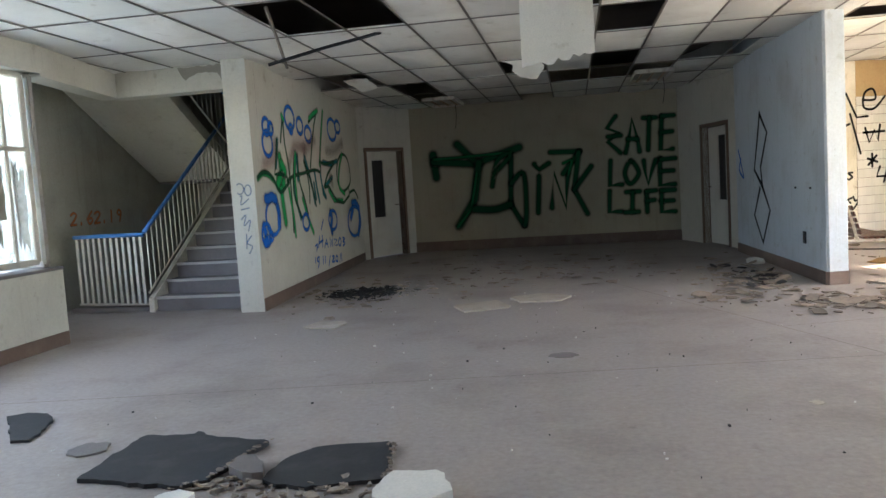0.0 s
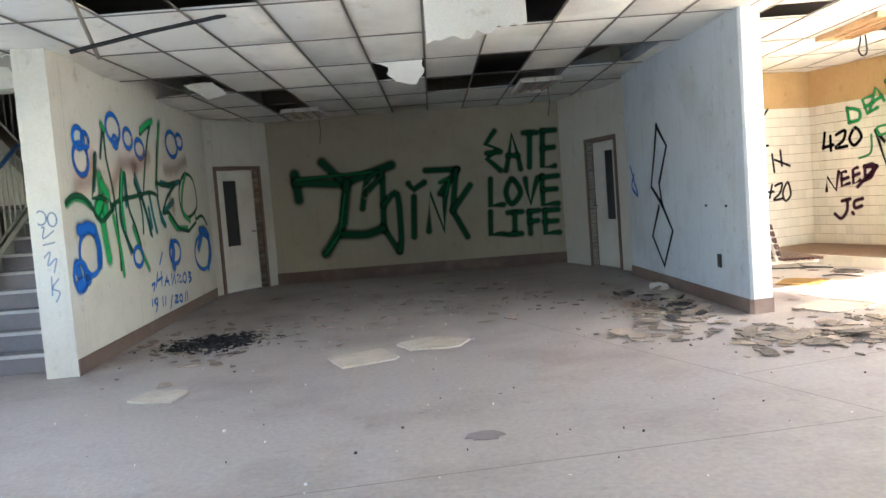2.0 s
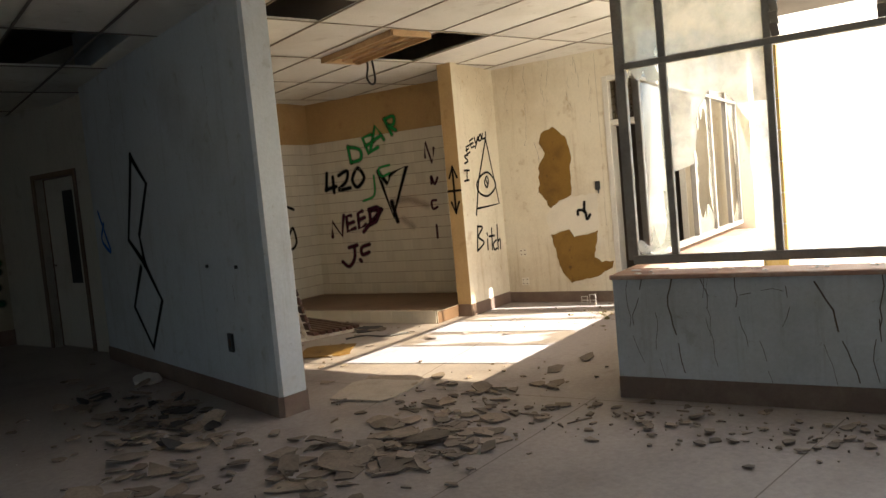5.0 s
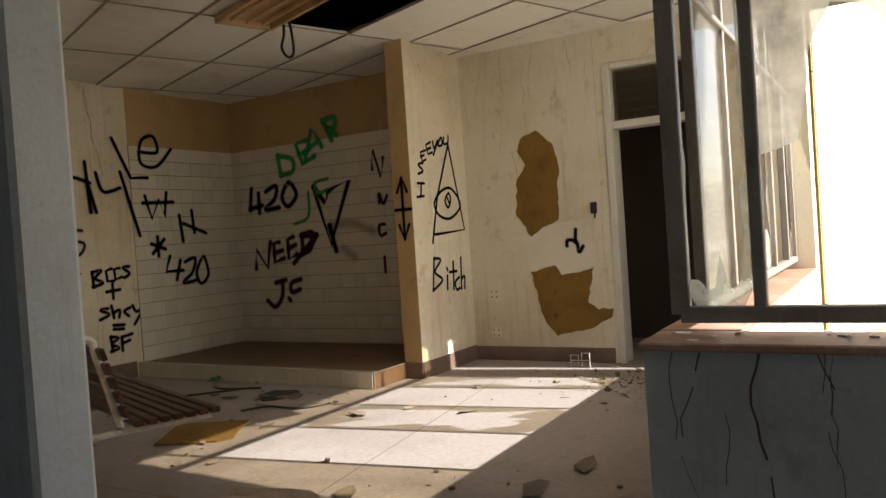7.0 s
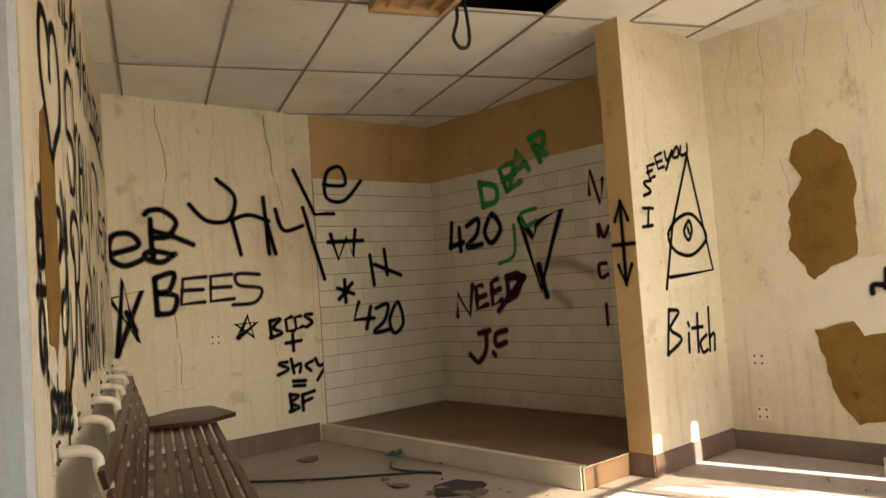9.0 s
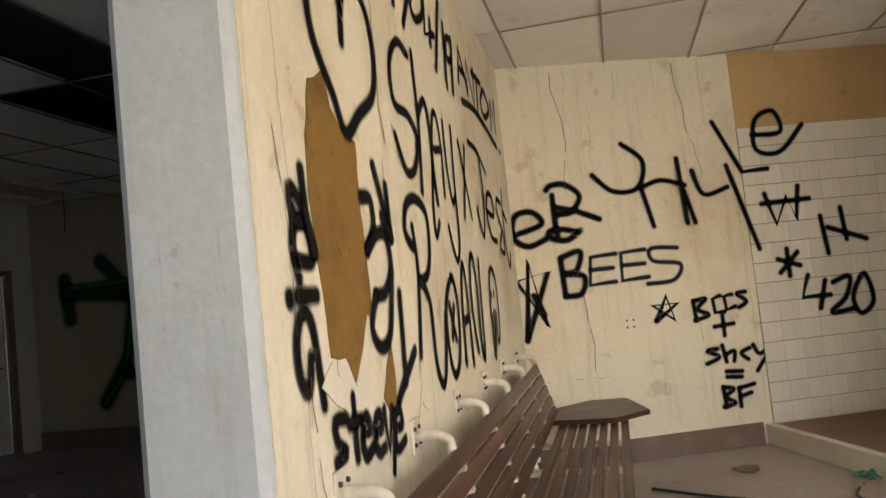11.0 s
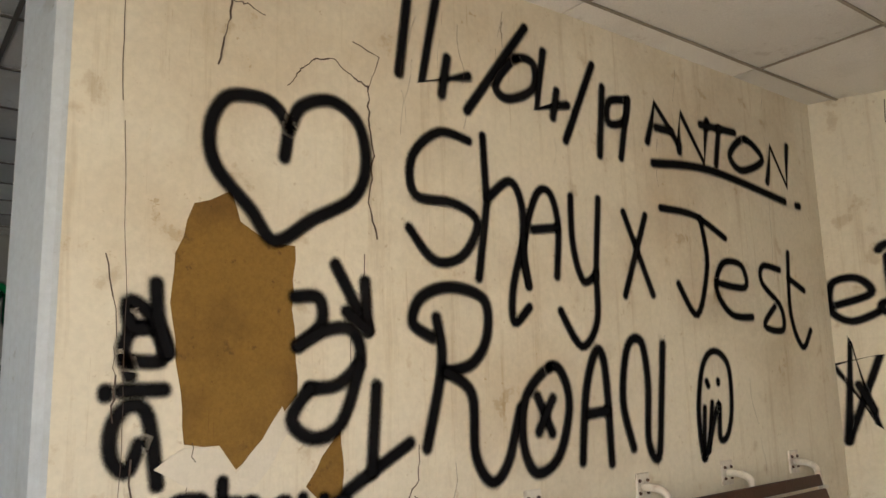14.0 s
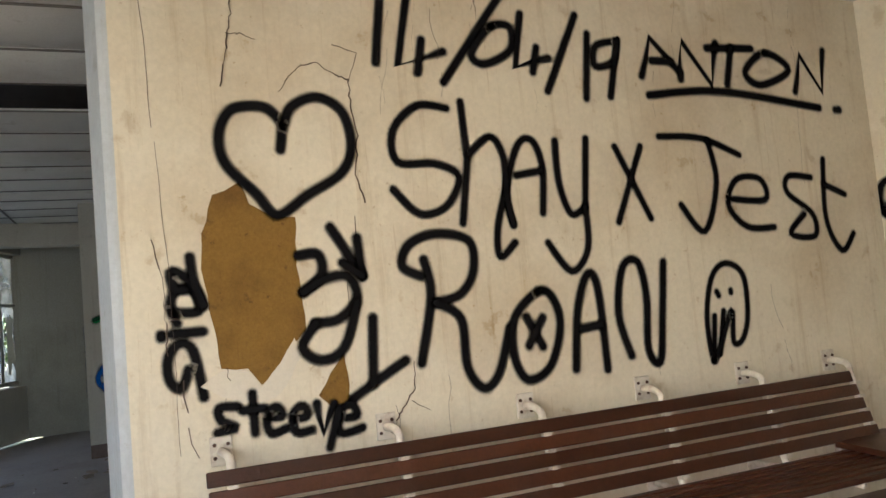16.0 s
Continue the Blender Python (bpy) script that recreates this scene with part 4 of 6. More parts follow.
bmesh.ops.bevel(bm, geom=list(bm.edges), offset=0.004, segments=1, affect="EDGES")
finish("table_board", bm, WOOD, label="loose red-brown wooden table board lying on the bench seat", category="board")

# ---------------------------------------------------------------- ceiling fittings
def light_tray(name, x, y, lx, ly, z, label, colour, tilt=0.0):
    top = thing(name, label, "light fitting", at=Matrix.Translation((x, y, z)) @ Matrix.Rotation(radians(tilt), 4, "Y"))
    part("tray", boxed((-lx / 2, -ly / 2, 0.0), (lx / 2, ly / 2, 0.02), None, 0.004), colour, top)
    for s in (-1, 1):
        part("side", boxed((s * lx / 2 - 0.012, -ly / 2, -0.05), (s * lx / 2 + 0.012, ly / 2, 0.0)), colour, top)
    for k in range(3):
        bm = bmesh.new()
        x0 = (k - 1) * lx * 0.3
        tube(bm, [(x0, -ly / 2 + 0.05, -0.025), (x0, ly / 2 - 0.05, -0.025)], 0.014)
        part("tube", bm, LAMPBODY, top)
    for s in (-1, 1):
        part("end", boxed((-lx / 2, s * ly / 2 - 0.02, -0.045), (lx / 2, s * ly / 2 + 0.02, 0.0)), colour, top)
    return top


light_tray("strip_light", 4.92, 10.12, 0.42, 1.24, CEIL - 0.008, "rusty orange strip-light tray hanging from the ceiling", LAMPBODY)
bm = bmesh.new()
tube(bm, arc([(5.23, 10.75, CEIL + 0.2), (5.22, 10.7, CEIL - 0.06), (5.17, 10.66, CEIL - 0.2), (5.21, 10.64, CEIL - 0.27), (5.27, 10.66, CEIL - 0.19), (5.26, 10.72, CEIL + 0.2)], 6), 0.011, 6)
finish("hanging_cable", bm, BLACKPLASTIC, label="loop of black cable hanging from the open ceiling panel", category="cable", smooth=True)
light_tray("recessed_light_west", -1.93, 14.1, 0.56, 1.2, CEIL - 0.03, "dull white recessed light fitting, cover missing", WHITEMETAL)
light_tray("recessed_light_east", 1.63, 12.75, 0.56, 1.2, CEIL - 0.03, "dull white recessed light fitting, cover missing", WHITEMETAL)
for nm, x, y, l in (("loose_wire", -1.79, 14.5, 0.5), ("loose_wire", 1.86, 13.15, 0.45)):
    bm = bmesh.new()
    tube(bm, arc([(x, y, CEIL + 0.05), (x + 0.02, y, CEIL - l * 0.5), (x - 0.01, y + 0.02, CEIL - l)], 4), 0.006, 5)
    finish(nm, bm, BLACKPLASTIC, label="dark wire hanging below a broken light", category="wire", group="lobby wires")


def hanging_board(name, x, y, lx, ly, angle, label, seed, turn=0.0, top=CEIL):
    """A ceiling board that hangs by one edge, its foot torn."""
    rnd = random.Random(seed)
    bm = bmesh.new()
    n = 14
    m = Matrix.Translation((x, y, top)) @ Matrix.Rotation(radians(turn), 4, "Z") @ Matrix.Rotation(radians(angle), 4, "X")
    rows = []
    for i in range(n + 1):
        s = -lx / 2 + lx * i / n
        foot = -ly + rnd.uniform(-0.012, 0.03) + 0.05 * i / n
        rows.append([bm.verts.new(m @ Vector((s, yy, zz))) for yy in (-0.007, 0.007) for zz in (0, foot * 0.5, foot)])
    for a, b in zip(rows, rows[1:]):
        for k in (0, 1):
            bm.faces.new((a[k], b[k], b[k + 1], a[k + 1])), bm.faces.new((a[k + 3], a[k + 4], b[k + 4], b[k + 3]))
        bm.faces.new((a[2], b[2], b[5], a[5])), bm.faces.new((a[0], a[3], b[3], b[0]))
    for r in (rows[0], rows[-1]):
        bm.faces.new((r[0], r[1], r[4], r[3])), bm.faces.new((r[1], r[2], r[5], r[4]))
    bmesh.ops.recalc_face_normals(bm, faces=bm.faces)
    return finish(name, bm, FIBRE, label=label, category="ceiling board")


hanging_board("hanging_ceiling_board", 0.28, 5.24, 0.47, 0.85, -6, "white ceiling board hanging down with a torn edge", 3)
bm = bmesh.new()
ragged(bm, Matrix.Translation((-0.17, 10.22, CEIL)) @ Matrix.Rotation(radians(50), 4, "X"), [(-0.36, 0.02), (-0.2, 0.03), (0.19, 0.03), (0.2, -0.2), (0.1, -0.36), (-0.12, -0.3), (-0.22, -0.18), (-0.2, -0.08)], 0, 0.012, 5, 0.012)
finish("torn_ceiling_board", bm, FIBRE, label="torn white ceiling board drooping from its bars", category="ceiling board")
bm = bmesh.new()
ragged(bm, Matrix.Translation((-0.14, 10.85, CEIL)) @ Matrix.Rotation(radians(60), 4, "X"), [(-2.7, 0.02), (-2.35, 0.03), (-2.25, -0.2), (-2.5, -0.28), (-2.62, -0.1)], 0, 0.012, 6, 0.012)
finish("torn_ceiling_board", bm, FIBRE, label="torn white ceiling board drooping from its bars", category="ceiling board")
for a, b, mat, label in (((-1.48, 7.66, CEIL - 0.01), (-2.5, 7.18, CEIL - 0.31), BLACKPLASTIC, "black ceiling bar hanging loose by one end"), ((-2.15, 6.35, CEIL + 0.02), (-2.45, 7.55, CEIL - 0.29), TBAR, "bent pale ceiling bar hanging down")):
    bm = bmesh.new()
    tube(bm, [a, Vector(a).lerp(Vector(b), 0.5) + Vector((0, 0, 0.01)), b], 0.016, 4)
    finish("loose_ceiling_bar", bm, mat, label=label, category="ceiling bar")

# ---------------------------------------------------------------- graffiti
graffiti(partition, PARTITION, INK, 0.06, 'black spray-painted date 14/04/19', lines=[(False, [(9.94, 2.77), (9.89, 2.42)]), (False, [(10.07, 2.78), (9.99, 2.41), (10.21, 2.48)]), (False, [(10.11, 2.53), (10.08, 2.38)]), (False, [(10.52, 2.76), (10.2, 2.34)]), (True, [(10.46, 2.61), (10.35, 2.48), (10.41, 2.43), (10.55, 2.5), (10.56, 2.61), (10.46, 2.61)]), (False, [(10.62, 2.68), (10.57, 2.42), (10.75, 2.47)]), (False, [(10.69, 2.52), (10.66, 2.4)]), (False, [(10.92, 2.69), (10.73, 2.31)]), (False, [(10.98, 2.6), (10.94, 2.28)]), (True, [(11.13, 2.57), (11.02, 2.54), (11.01, 2.44), (11.12, 2.47), (11.15, 2.58)]), (False, [(11.15, 2.57), (11.08, 2.29)])], lift=0.0045)
graffiti(partition, PARTITION, INK, 0.064, 'black spray-painted name ANTON, underlined', lines=[(False, [(11.28, 2.4), (11.35, 2.6), (11.52, 2.42)]), (False, [(11.35, 2.48), (11.47, 2.48)]), (False, [(11.52, 2.39), (11.55, 2.59), (11.72, 2.36), (11.77, 2.59)]), (False, [(11.71, 2.56), (12.01, 2.57)]), (False, [(11.87, 2.57), (11.82, 2.37)]), (True, [(12.1, 2.55), (11.95, 2.44), (12.05, 2.37), (12.26, 2.46), (12.1, 2.55)]), (False, [(12.29, 2.34), (12.35, 2.55), (12.49, 2.34), (12.53, 2.58)]), (True, [(11.31, 2.3), (11.76, 2.33), (12.45, 2.25)]), (False, [(12.57, 2.24), (12.6, 2.24)])], lift=0.0045)
graffiti(partition, PARTITION, INK, 0.055, 'black spray-painted words Shay x Jest, first word', lines=[(True, [(10.2, 2.22), (10.06, 2.23), (9.94, 2.12), (9.95, 1.98), (10.12, 1.97), (10.23, 1.91), (10.16, 1.78), (10.03, 1.75), (9.92, 1.86)]), (False, [(10.27, 2.25), (10.28, 1.99), (10.23, 1.7)]), (True, [(10.29, 2.01), (10.4, 2.09), (10.46, 2.0), (10.46, 1.81), (10.48, 1.68)]), (True, [(10.48, 1.69), (10.46, 1.83), (10.54, 2.05), (10.62, 2.07), (10.66, 1.94), (10.64, 1.73)]), (False, [(10.52, 1.91), (10.65, 1.93)]), (True, [(10.47, 1.88), (10.4, 1.67), (10.4, 1.54), (10.48, 1.6)]), (True, [(10.74, 2.07), (10.74, 1.87), (10.79, 1.72), (10.87, 1.75)]), (False, [(10.91, 2.08), (10.87, 1.75)]), (True, [(10.87, 1.75), (10.86, 1.55), (10.76, 1.45), (10.65, 1.59)])], lift=0.0045)
graffiti(partition, PARTITION, INK, 0.054, 'black spray-painted words x Jest', lines=[(False, [(11.07, 2.04), (11.24, 1.68)]), (False, [(11.22, 2.04), (11.05, 1.67)]), (True, [(11.34, 2.09), (11.6, 2.08), (11.84, 1.99)]), (True, [(11.64, 2.07), (11.67, 1.85), (11.56, 1.6), (11.43, 1.74)]), (True, [(11.74, 1.76), (11.98, 1.75), (11.96, 1.86), (11.8, 1.86), (11.73, 1.73), (11.84, 1.61), (12.02, 1.6)]), (True, [(12.32, 1.86), (12.16, 1.87), (12.14, 1.78), (12.3, 1.66), (12.3, 1.54), (12.13, 1.56), (12.24, 1.66)]), (True, [(12.43, 1.96), (12.4, 1.63), (12.49, 1.45), (12.59, 1.54)]), (False, [(12.41, 1.82), (12.56, 1.76)])], lift=0.0045)
graffiti(partition, PARTITION, INK, 0.065, 'black spray-painted name ROAN with a crossed O', lines=[(True, [(10.03, 1.55), (10.05, 1.39), (9.98, 1.11)]), (True, [(10.01, 1.48), (9.93, 1.53), (9.97, 1.62), (10.1, 1.66), (10.25, 1.62), (10.26, 1.49), (10.19, 1.39), (10.07, 1.36)]), (True, [(10.07, 1.36), (10.18, 1.28), (10.19, 1.07), (10.26, 0.97), (10.34, 1.03), (10.41, 1.22)]), (True, [(10.57, 1.37), (10.44, 1.26), (10.42, 1.09), (10.48, 0.98), (10.6, 1.03), (10.67, 1.21), (10.64, 1.34), (10.57, 1.37)]), (False, [(10.5, 1.26), (10.57, 1.12)]), (False, [(10.58, 1.25), (10.5, 1.13)]), (True, [(10.73, 1.0), (10.77, 1.27), (10.84, 1.43), (10.89, 1.36), (10.9, 0.98)]), (False, [(10.78, 1.18), (10.89, 1.19)])], lift=0.0045)
graffiti(partition, PARTITION, INK, 0.065, 'black spray-painted name ROAN with a crossed O', lines=[(True, [(11.04, 1.03), (10.99, 1.23), (11.04, 1.45), (11.13, 1.47), (11.16, 1.3), (11.14, 1.05), (11.2, 0.98), (11.24, 1.19), (11.28, 1.46)])], lift=0.0045)
graffiti(partition, PARTITION, INK, 0.05, 'small black spray-painted ghost', lines=[(True, [(11.52, 0.95), (11.51, 1.17), (11.57, 1.37), (11.67, 1.43), (11.77, 1.36), (11.77, 1.16), (11.72, 1.04), (11.66, 1.03), (11.67, 1.19), (11.57, 1.01), (11.52, 0.95)]), (False, [(11.56, 1.17), (11.53, 0.96)]), (False, [(11.62, 1.19), (11.57, 0.98)]), (False, [(11.59, 1.29), (11.6, 1.27)]), (False, [(11.68, 1.29), (11.68, 1.28)])], lift=0.0045)
graffiti(partition, PARTITION, INK, 0.065, 'large black spray-painted heart', lines=[(True, [(9.45, 2.04), (9.46, 2.14), (9.42, 2.2), (9.36, 2.22), (9.26, 2.2), (9.21, 2.1), (9.23, 1.98), (9.34, 1.86), (9.42, 1.77), (9.55, 1.85), (9.7, 1.94), (9.75, 2.06), (9.72, 2.2), (9.62, 2.26), (9.51, 2.22), (9.47, 2.14)])], lift=0.0045)
graffiti(partition, PARTITION, INK, 0.065, 'smudged black spray-painted scrawl beside the torn patch', lines=[(True, [(9.49, 1.6), (9.57, 1.6), (9.58, 1.52), (9.5, 1.45)]), (True, [(9.5, 1.45), (9.6, 1.5), (9.69, 1.5), (9.72, 1.41), (9.64, 1.33), (9.54, 1.32)]), (True, [(9.54, 1.32), (9.48, 1.23), (9.55, 1.17), (9.65, 1.21), (9.72, 1.39)]), (False, [(9.63, 1.71), (9.75, 1.5)]), (False, [(9.75, 1.5), (9.74, 1.66)]), (False, [(9.75, 1.5), (9.67, 1.56)]), (False, [(9.78, 1.32), (9.76, 1.05)]), (False, [(9.67, 1.0), (9.76, 1.05), (9.91, 1.13)])], lift=0.0045)
graffiti(partition, PARTITION, INK, 0.06, 'black spray-painted word Sieg written upwards', lines=[(True, [(9.09, 1.08), (9.06, 1.26), (9.01, 1.29), (8.97, 1.24), (8.97, 1.16), (9.01, 1.12), (9.04, 1.19)]), (False, [(8.95, 1.33), (8.95, 1.32)]), (False, [(8.99, 1.33), (9.1, 1.33)]), (True, [(9.0, 1.41), (9.09, 1.41), (9.09, 1.48), (9.02, 1.5), (8.99, 1.44), (9.01, 1.37)]), (True, [(9.07, 1.5), (9.01, 1.5), (9.0, 1.57), (9.06, 1.53), (9.1, 1.43)]), (True, [(9.07, 1.62), (9.08, 1.52), (9.11, 1.43)])], lift=0.0045)
graffiti(partition, PARTITION, INK, 0.055, 'black spray-painted word steeve', lines=[(True, [(9.21, 1.03), (9.14, 1.03), (9.15, 0.98), (9.2, 0.95), (9.13, 0.94)]), (False, [(9.27, 1.07), (9.27, 0.92)]), (False, [(9.23, 1.01), (9.31, 1.01)]), (True, [(9.33, 0.97), (9.38, 0.97), (9.36, 1.01), (9.32, 0.98), (9.33, 0.91), (9.39, 0.92)]), (True, [(9.43, 0.95), (9.48, 0.96), (9.46, 1.0), (9.42, 0.97), (9.43, 0.9), (9.49, 0.9)]), (False, [(9.52, 1.0), (9.54, 0.88), (9.59, 0.99)]), (True, [(9.61, 0.93), (9.68, 0.93), (9.66, 0.98), (9.61, 0.95), (9.61, 0.87), (9.7, 0.88)]), (False, [(9.61, 0.97), (9.56, 0.82)])], lift=0.0045)
graffiti(wall_back, BACK, INK, 0.065, 'black spray-painted letters eL', lines=[(True, [(0.02, 1.68), (0.22, 1.74), (0.16, 1.83), (0.03, 1.81), (0.01, 1.66), (0.11, 1.59), (0.24, 1.63)]), (True, [(0.28, 1.98), (0.32, 2.01), (0.42, 2.01), (0.52, 1.92), (0.45, 1.81), (0.34, 1.8)]), (True, [(0.32, 1.94), (0.32, 1.78), (0.33, 1.65)]), (False, [(0.34, 1.85), (0.49, 1.81), (0.65, 1.74)]), (True, [(0.5, 1.67), (0.4, 1.61), (0.29, 1.63), (0.27, 1.68), (0.37, 1.69), (0.48, 1.66)])], lift=0.0)
graffiti(wall_back, BACK, INK, 0.055, 'black spray-painted name Kyle in tall spidery letters', lines=[(True, [(0.63, 2.06), (0.77, 1.93), (0.96, 1.94), (1.02, 2.13), (0.87, 2.27)]), (False, [(0.99, 1.92), (1.05, 1.65)]), (True, [(0.99, 1.94), (1.14, 1.98), (1.32, 1.93)]), (False, [(1.28, 2.13), (1.31, 1.65)]), (False, [(1.31, 1.89), (1.37, 1.65)]), (True, [(1.39, 2.03), (1.46, 1.85), (1.65, 1.89)]), (False, [(1.66, 2.05), (1.84, 1.41)]), (False, [(1.59, 2.38), (1.78, 1.99), (1.98, 2.0)]), (True, [(1.89, 2.26), (2.12, 2.27), (2.08, 2.43), (1.93, 2.37), (1.91, 2.15), (2.1, 2.12), (2.3, 2.31)])], lift=0.0115)
graffiti(wall_back, BACK, INK, 0.065, 'black spray-painted star and B', lines=[(False, [(0.03, 0.93), (0.09, 1.49), (0.19, 1.01), (-0.01, 1.35), (0.23, 1.4), (0.03, 0.93)]), (False, [(0.11, 1.24), (0.17, 1.1)]), (True, [(0.33, 1.48), (0.34, 1.22)]), (True, [(0.34, 1.49), (0.48, 1.52), (0.44, 1.39), (0.35, 1.37), (0.49, 1.34), (0.46, 1.22), (0.34, 1.21)])], lift=0.0)
graffiti(wall_back, BACK, PALEINK, 0.05, 'thin bluish-black spray-painted letters EES', lines=[(False, [(0.74, 1.48), (0.55, 1.47), (0.53, 1.27), (0.72, 1.28)]), (False, [(0.54, 1.38), (0.71, 1.38)]), (False, [(0.96, 1.49), (0.78, 1.48), (0.77, 1.28), (0.97, 1.29)]), (False, [(0.78, 1.39), (0.95, 1.39)]), (True, [(1.21, 1.48), (1.01, 1.49), (1.02, 1.4), (1.22, 1.36), (1.16, 1.25), (0.96, 1.24)])], lift=0.0)
graffiti(wall_back, BACK, INK, 0.06, 'small black spray-painted star', lines=[(False, [(0.99, 0.97), (1.08, 1.14), (1.13, 0.96), (0.97, 1.08), (1.16, 1.08), (0.99, 0.97)])], lift=0.0)
graffiti(wall_back, BACK, INK, 0.05, 'black spray-painted lines BEES + shay = BF', lines=[(False, [(1.28, 1.08), (1.29, 0.94)]), (True, [(1.29, 1.08), (1.38, 1.09), (1.31, 1.02), (1.39, 0.97), (1.28, 0.94)]), (False, [(1.49, 1.1), (1.43, 1.08), (1.44, 0.98), (1.51, 0.98)]), (False, [(1.58, 1.1), (1.52, 1.09), (1.53, 0.99), (1.6, 1.01)]), (True, [(1.69, 1.11), (1.62, 1.1), (1.69, 1.04), (1.63, 1.0)]), (False, [(1.49, 0.95), (1.49, 0.81)]), (False, [(1.42, 0.88), (1.57, 0.89)]), (True, [(1.42, 0.72), (1.34, 0.71), (1.43, 0.66), (1.33, 0.62)]), (False, [(1.46, 0.74), (1.48, 0.62)]), (True, [(1.48, 0.67), (1.55, 0.69), (1.54, 0.62)]), (True, [(1.67, 0.7), (1.6, 0.67), (1.65, 0.62)]), (True, [(1.7, 0.72), (1.75, 0.65), (1.89, 0.75)]), (False, [(1.89, 0.75), (1.71, 0.53)]), (False, [(1.47, 0.55), (1.59, 0.54)])], lift=0.0)
graffiti(wall_back, BACK, INK, 0.05, 'black spray-painted lines BEES + shay = BF', lines=[(False, [(1.47, 0.51), (1.58, 0.5)]), (False, [(1.43, 0.44), (1.44, 0.3)]), (True, [(1.43, 0.44), (1.51, 0.42), (1.44, 0.37), (1.51, 0.32), (1.42, 0.3)]), (False, [(1.55, 0.42), (1.55, 0.29)]), (False, [(1.55, 0.42), (1.67, 0.44)]), (False, [(1.55, 0.36), (1.64, 0.38)])], lift=0.0)
graffiti(wall_back, BACK, INK, 0.06, 'black spray-painted W with a bar, plain bars and a small star', lines=[(False, [(1.93, 1.81), (2.0, 1.58), (2.1, 1.78), (2.16, 1.6), (2.2, 1.85)]), (False, [(1.9, 1.74), (2.28, 1.75)]), (False, [(2.35, 1.61), (2.38, 1.33)]), (False, [(2.52, 1.66), (2.54, 1.42)]), (False, [(2.4, 1.52), (2.7, 1.41)]), (False, [(2.05, 1.39), (2.05, 1.19)]), (False, [(1.97, 1.32), (2.14, 1.26)]), (False, [(2.13, 1.36), (1.98, 1.22)])], lift=0.0115)
graffiti(wall_back, BACK, INK, 0.06, 'black spray-painted number 420', lines=[(False, [(2.19, 1.18), (2.13, 1.02), (2.35, 1.02)]), (False, [(2.32, 1.13), (2.26, 0.93)]), (True, [(2.38, 1.11), (2.52, 1.14), (2.47, 0.99), (2.34, 0.89), (2.52, 0.9)]), (True, [(2.64, 1.15), (2.53, 0.99), (2.58, 0.86), (2.69, 0.95), (2.64, 1.15)])], lift=0.0115)
graffiti(wall_right, RIGHT, GREENINK, 0.085, 'green spray-painted word DEAR rising across the tiles', lines=[(False, [(0.73, 2.21), (0.76, 1.99)]), (True, [(0.73, 2.21), (0.93, 2.15), (0.93, 2.02), (0.76, 1.99)]), (False, [(1.15, 2.33), (1.0, 2.3), (1.08, 2.08), (1.25, 2.15)]), (False, [(1.04, 2.19), (1.18, 2.23)]), (False, [(1.12, 2.13), (1.23, 2.44), (1.36, 2.24)]), (False, [(1.19, 2.25), (1.32, 2.3)]), (False, [(1.4, 2.51), (1.5, 2.29)]), (True, [(1.4, 2.51), (1.55, 2.53), (1.54, 2.42), (1.45, 2.42)]), (False, [(1.46, 2.41), (1.57, 2.34)])], lift=0.0115)
graffiti(wall_right, RIGHT, GREENINK, 0.055, 'green spray-painted initials', lines=[(True, [(1.13, 1.77), (1.11, 1.51), (0.91, 1.44)]), (True, [(1.41, 1.89), (1.23, 1.86), (1.26, 1.75), (1.4, 1.78)])], lift=0.0115)
graffiti(wall_right, RIGHT, INK, 0.08, 'black spray-painted number 420 on tiles', lines=[(False, [(0.3, 1.88), (0.26, 1.64)]), (False, [(0.26, 1.65), (0.45, 1.68)]), (False, [(0.4, 1.82), (0.4, 1.6)]), (True, [(0.51, 1.83), (0.67, 1.88), (0.64, 1.74), (0.49, 1.63), (0.7, 1.64)]), (True, [(0.86, 1.9), (0.75, 1.75), (0.83, 1.64), (0.96, 1.76), (0.86, 1.9)])], lift=0.0115)
graffiti(wall_right, RIGHT, INK, 0.09, 'black spray-painted angular heart on tiles', lines=[(False, [(1.21, 1.82), (1.35, 1.64), (1.39, 1.75), (1.69, 1.85), (1.4, 1.19), (1.21, 1.82)]), (False, [(1.39, 1.39), (1.46, 1.12)])], lift=0.0115)
graffiti(wall_right, RIGHT, PLUM, 0.085, 'plum spray-painted words NEED J.C with an arrow', lines=[(False, [(0.29, 0.97), (0.31, 1.19), (0.47, 0.97), (0.53, 1.26)]), (False, [(0.66, 1.25), (0.58, 1.24), (0.58, 1.03), (0.72, 1.07)]), (False, [(0.58, 1.13), (0.7, 1.16)]), (False, [(0.87, 1.3), (0.79, 1.27), (0.79, 1.06), (0.91, 1.11)]), (False, [(0.8, 1.18), (0.9, 1.21)]), (False, [(1.0, 1.31), (1.0, 1.11)]), (True, [(0.99, 1.31), (1.15, 1.33), (1.11, 1.16), (1.0, 1.11)]), (False, [(0.86, 1.01), (1.2, 1.3)]), (False, [(1.2, 1.3), (1.09, 1.16)]), (False, [(1.2, 1.3), (1.04, 1.3)]), (False, [(0.57, 0.8), (0.72, 0.83)]), (True, [(0.67, 0.8), (0.65, 0.64), (0.54, 0.53), (0.43, 0.6)]), (False, [(0.75, 0.62), (0.77, 0.6)]), (True, [(0.94, 0.83), (0.8, 0.79), (0.8, 0.69), (0.92, 0.72)])], lift=0.0115)
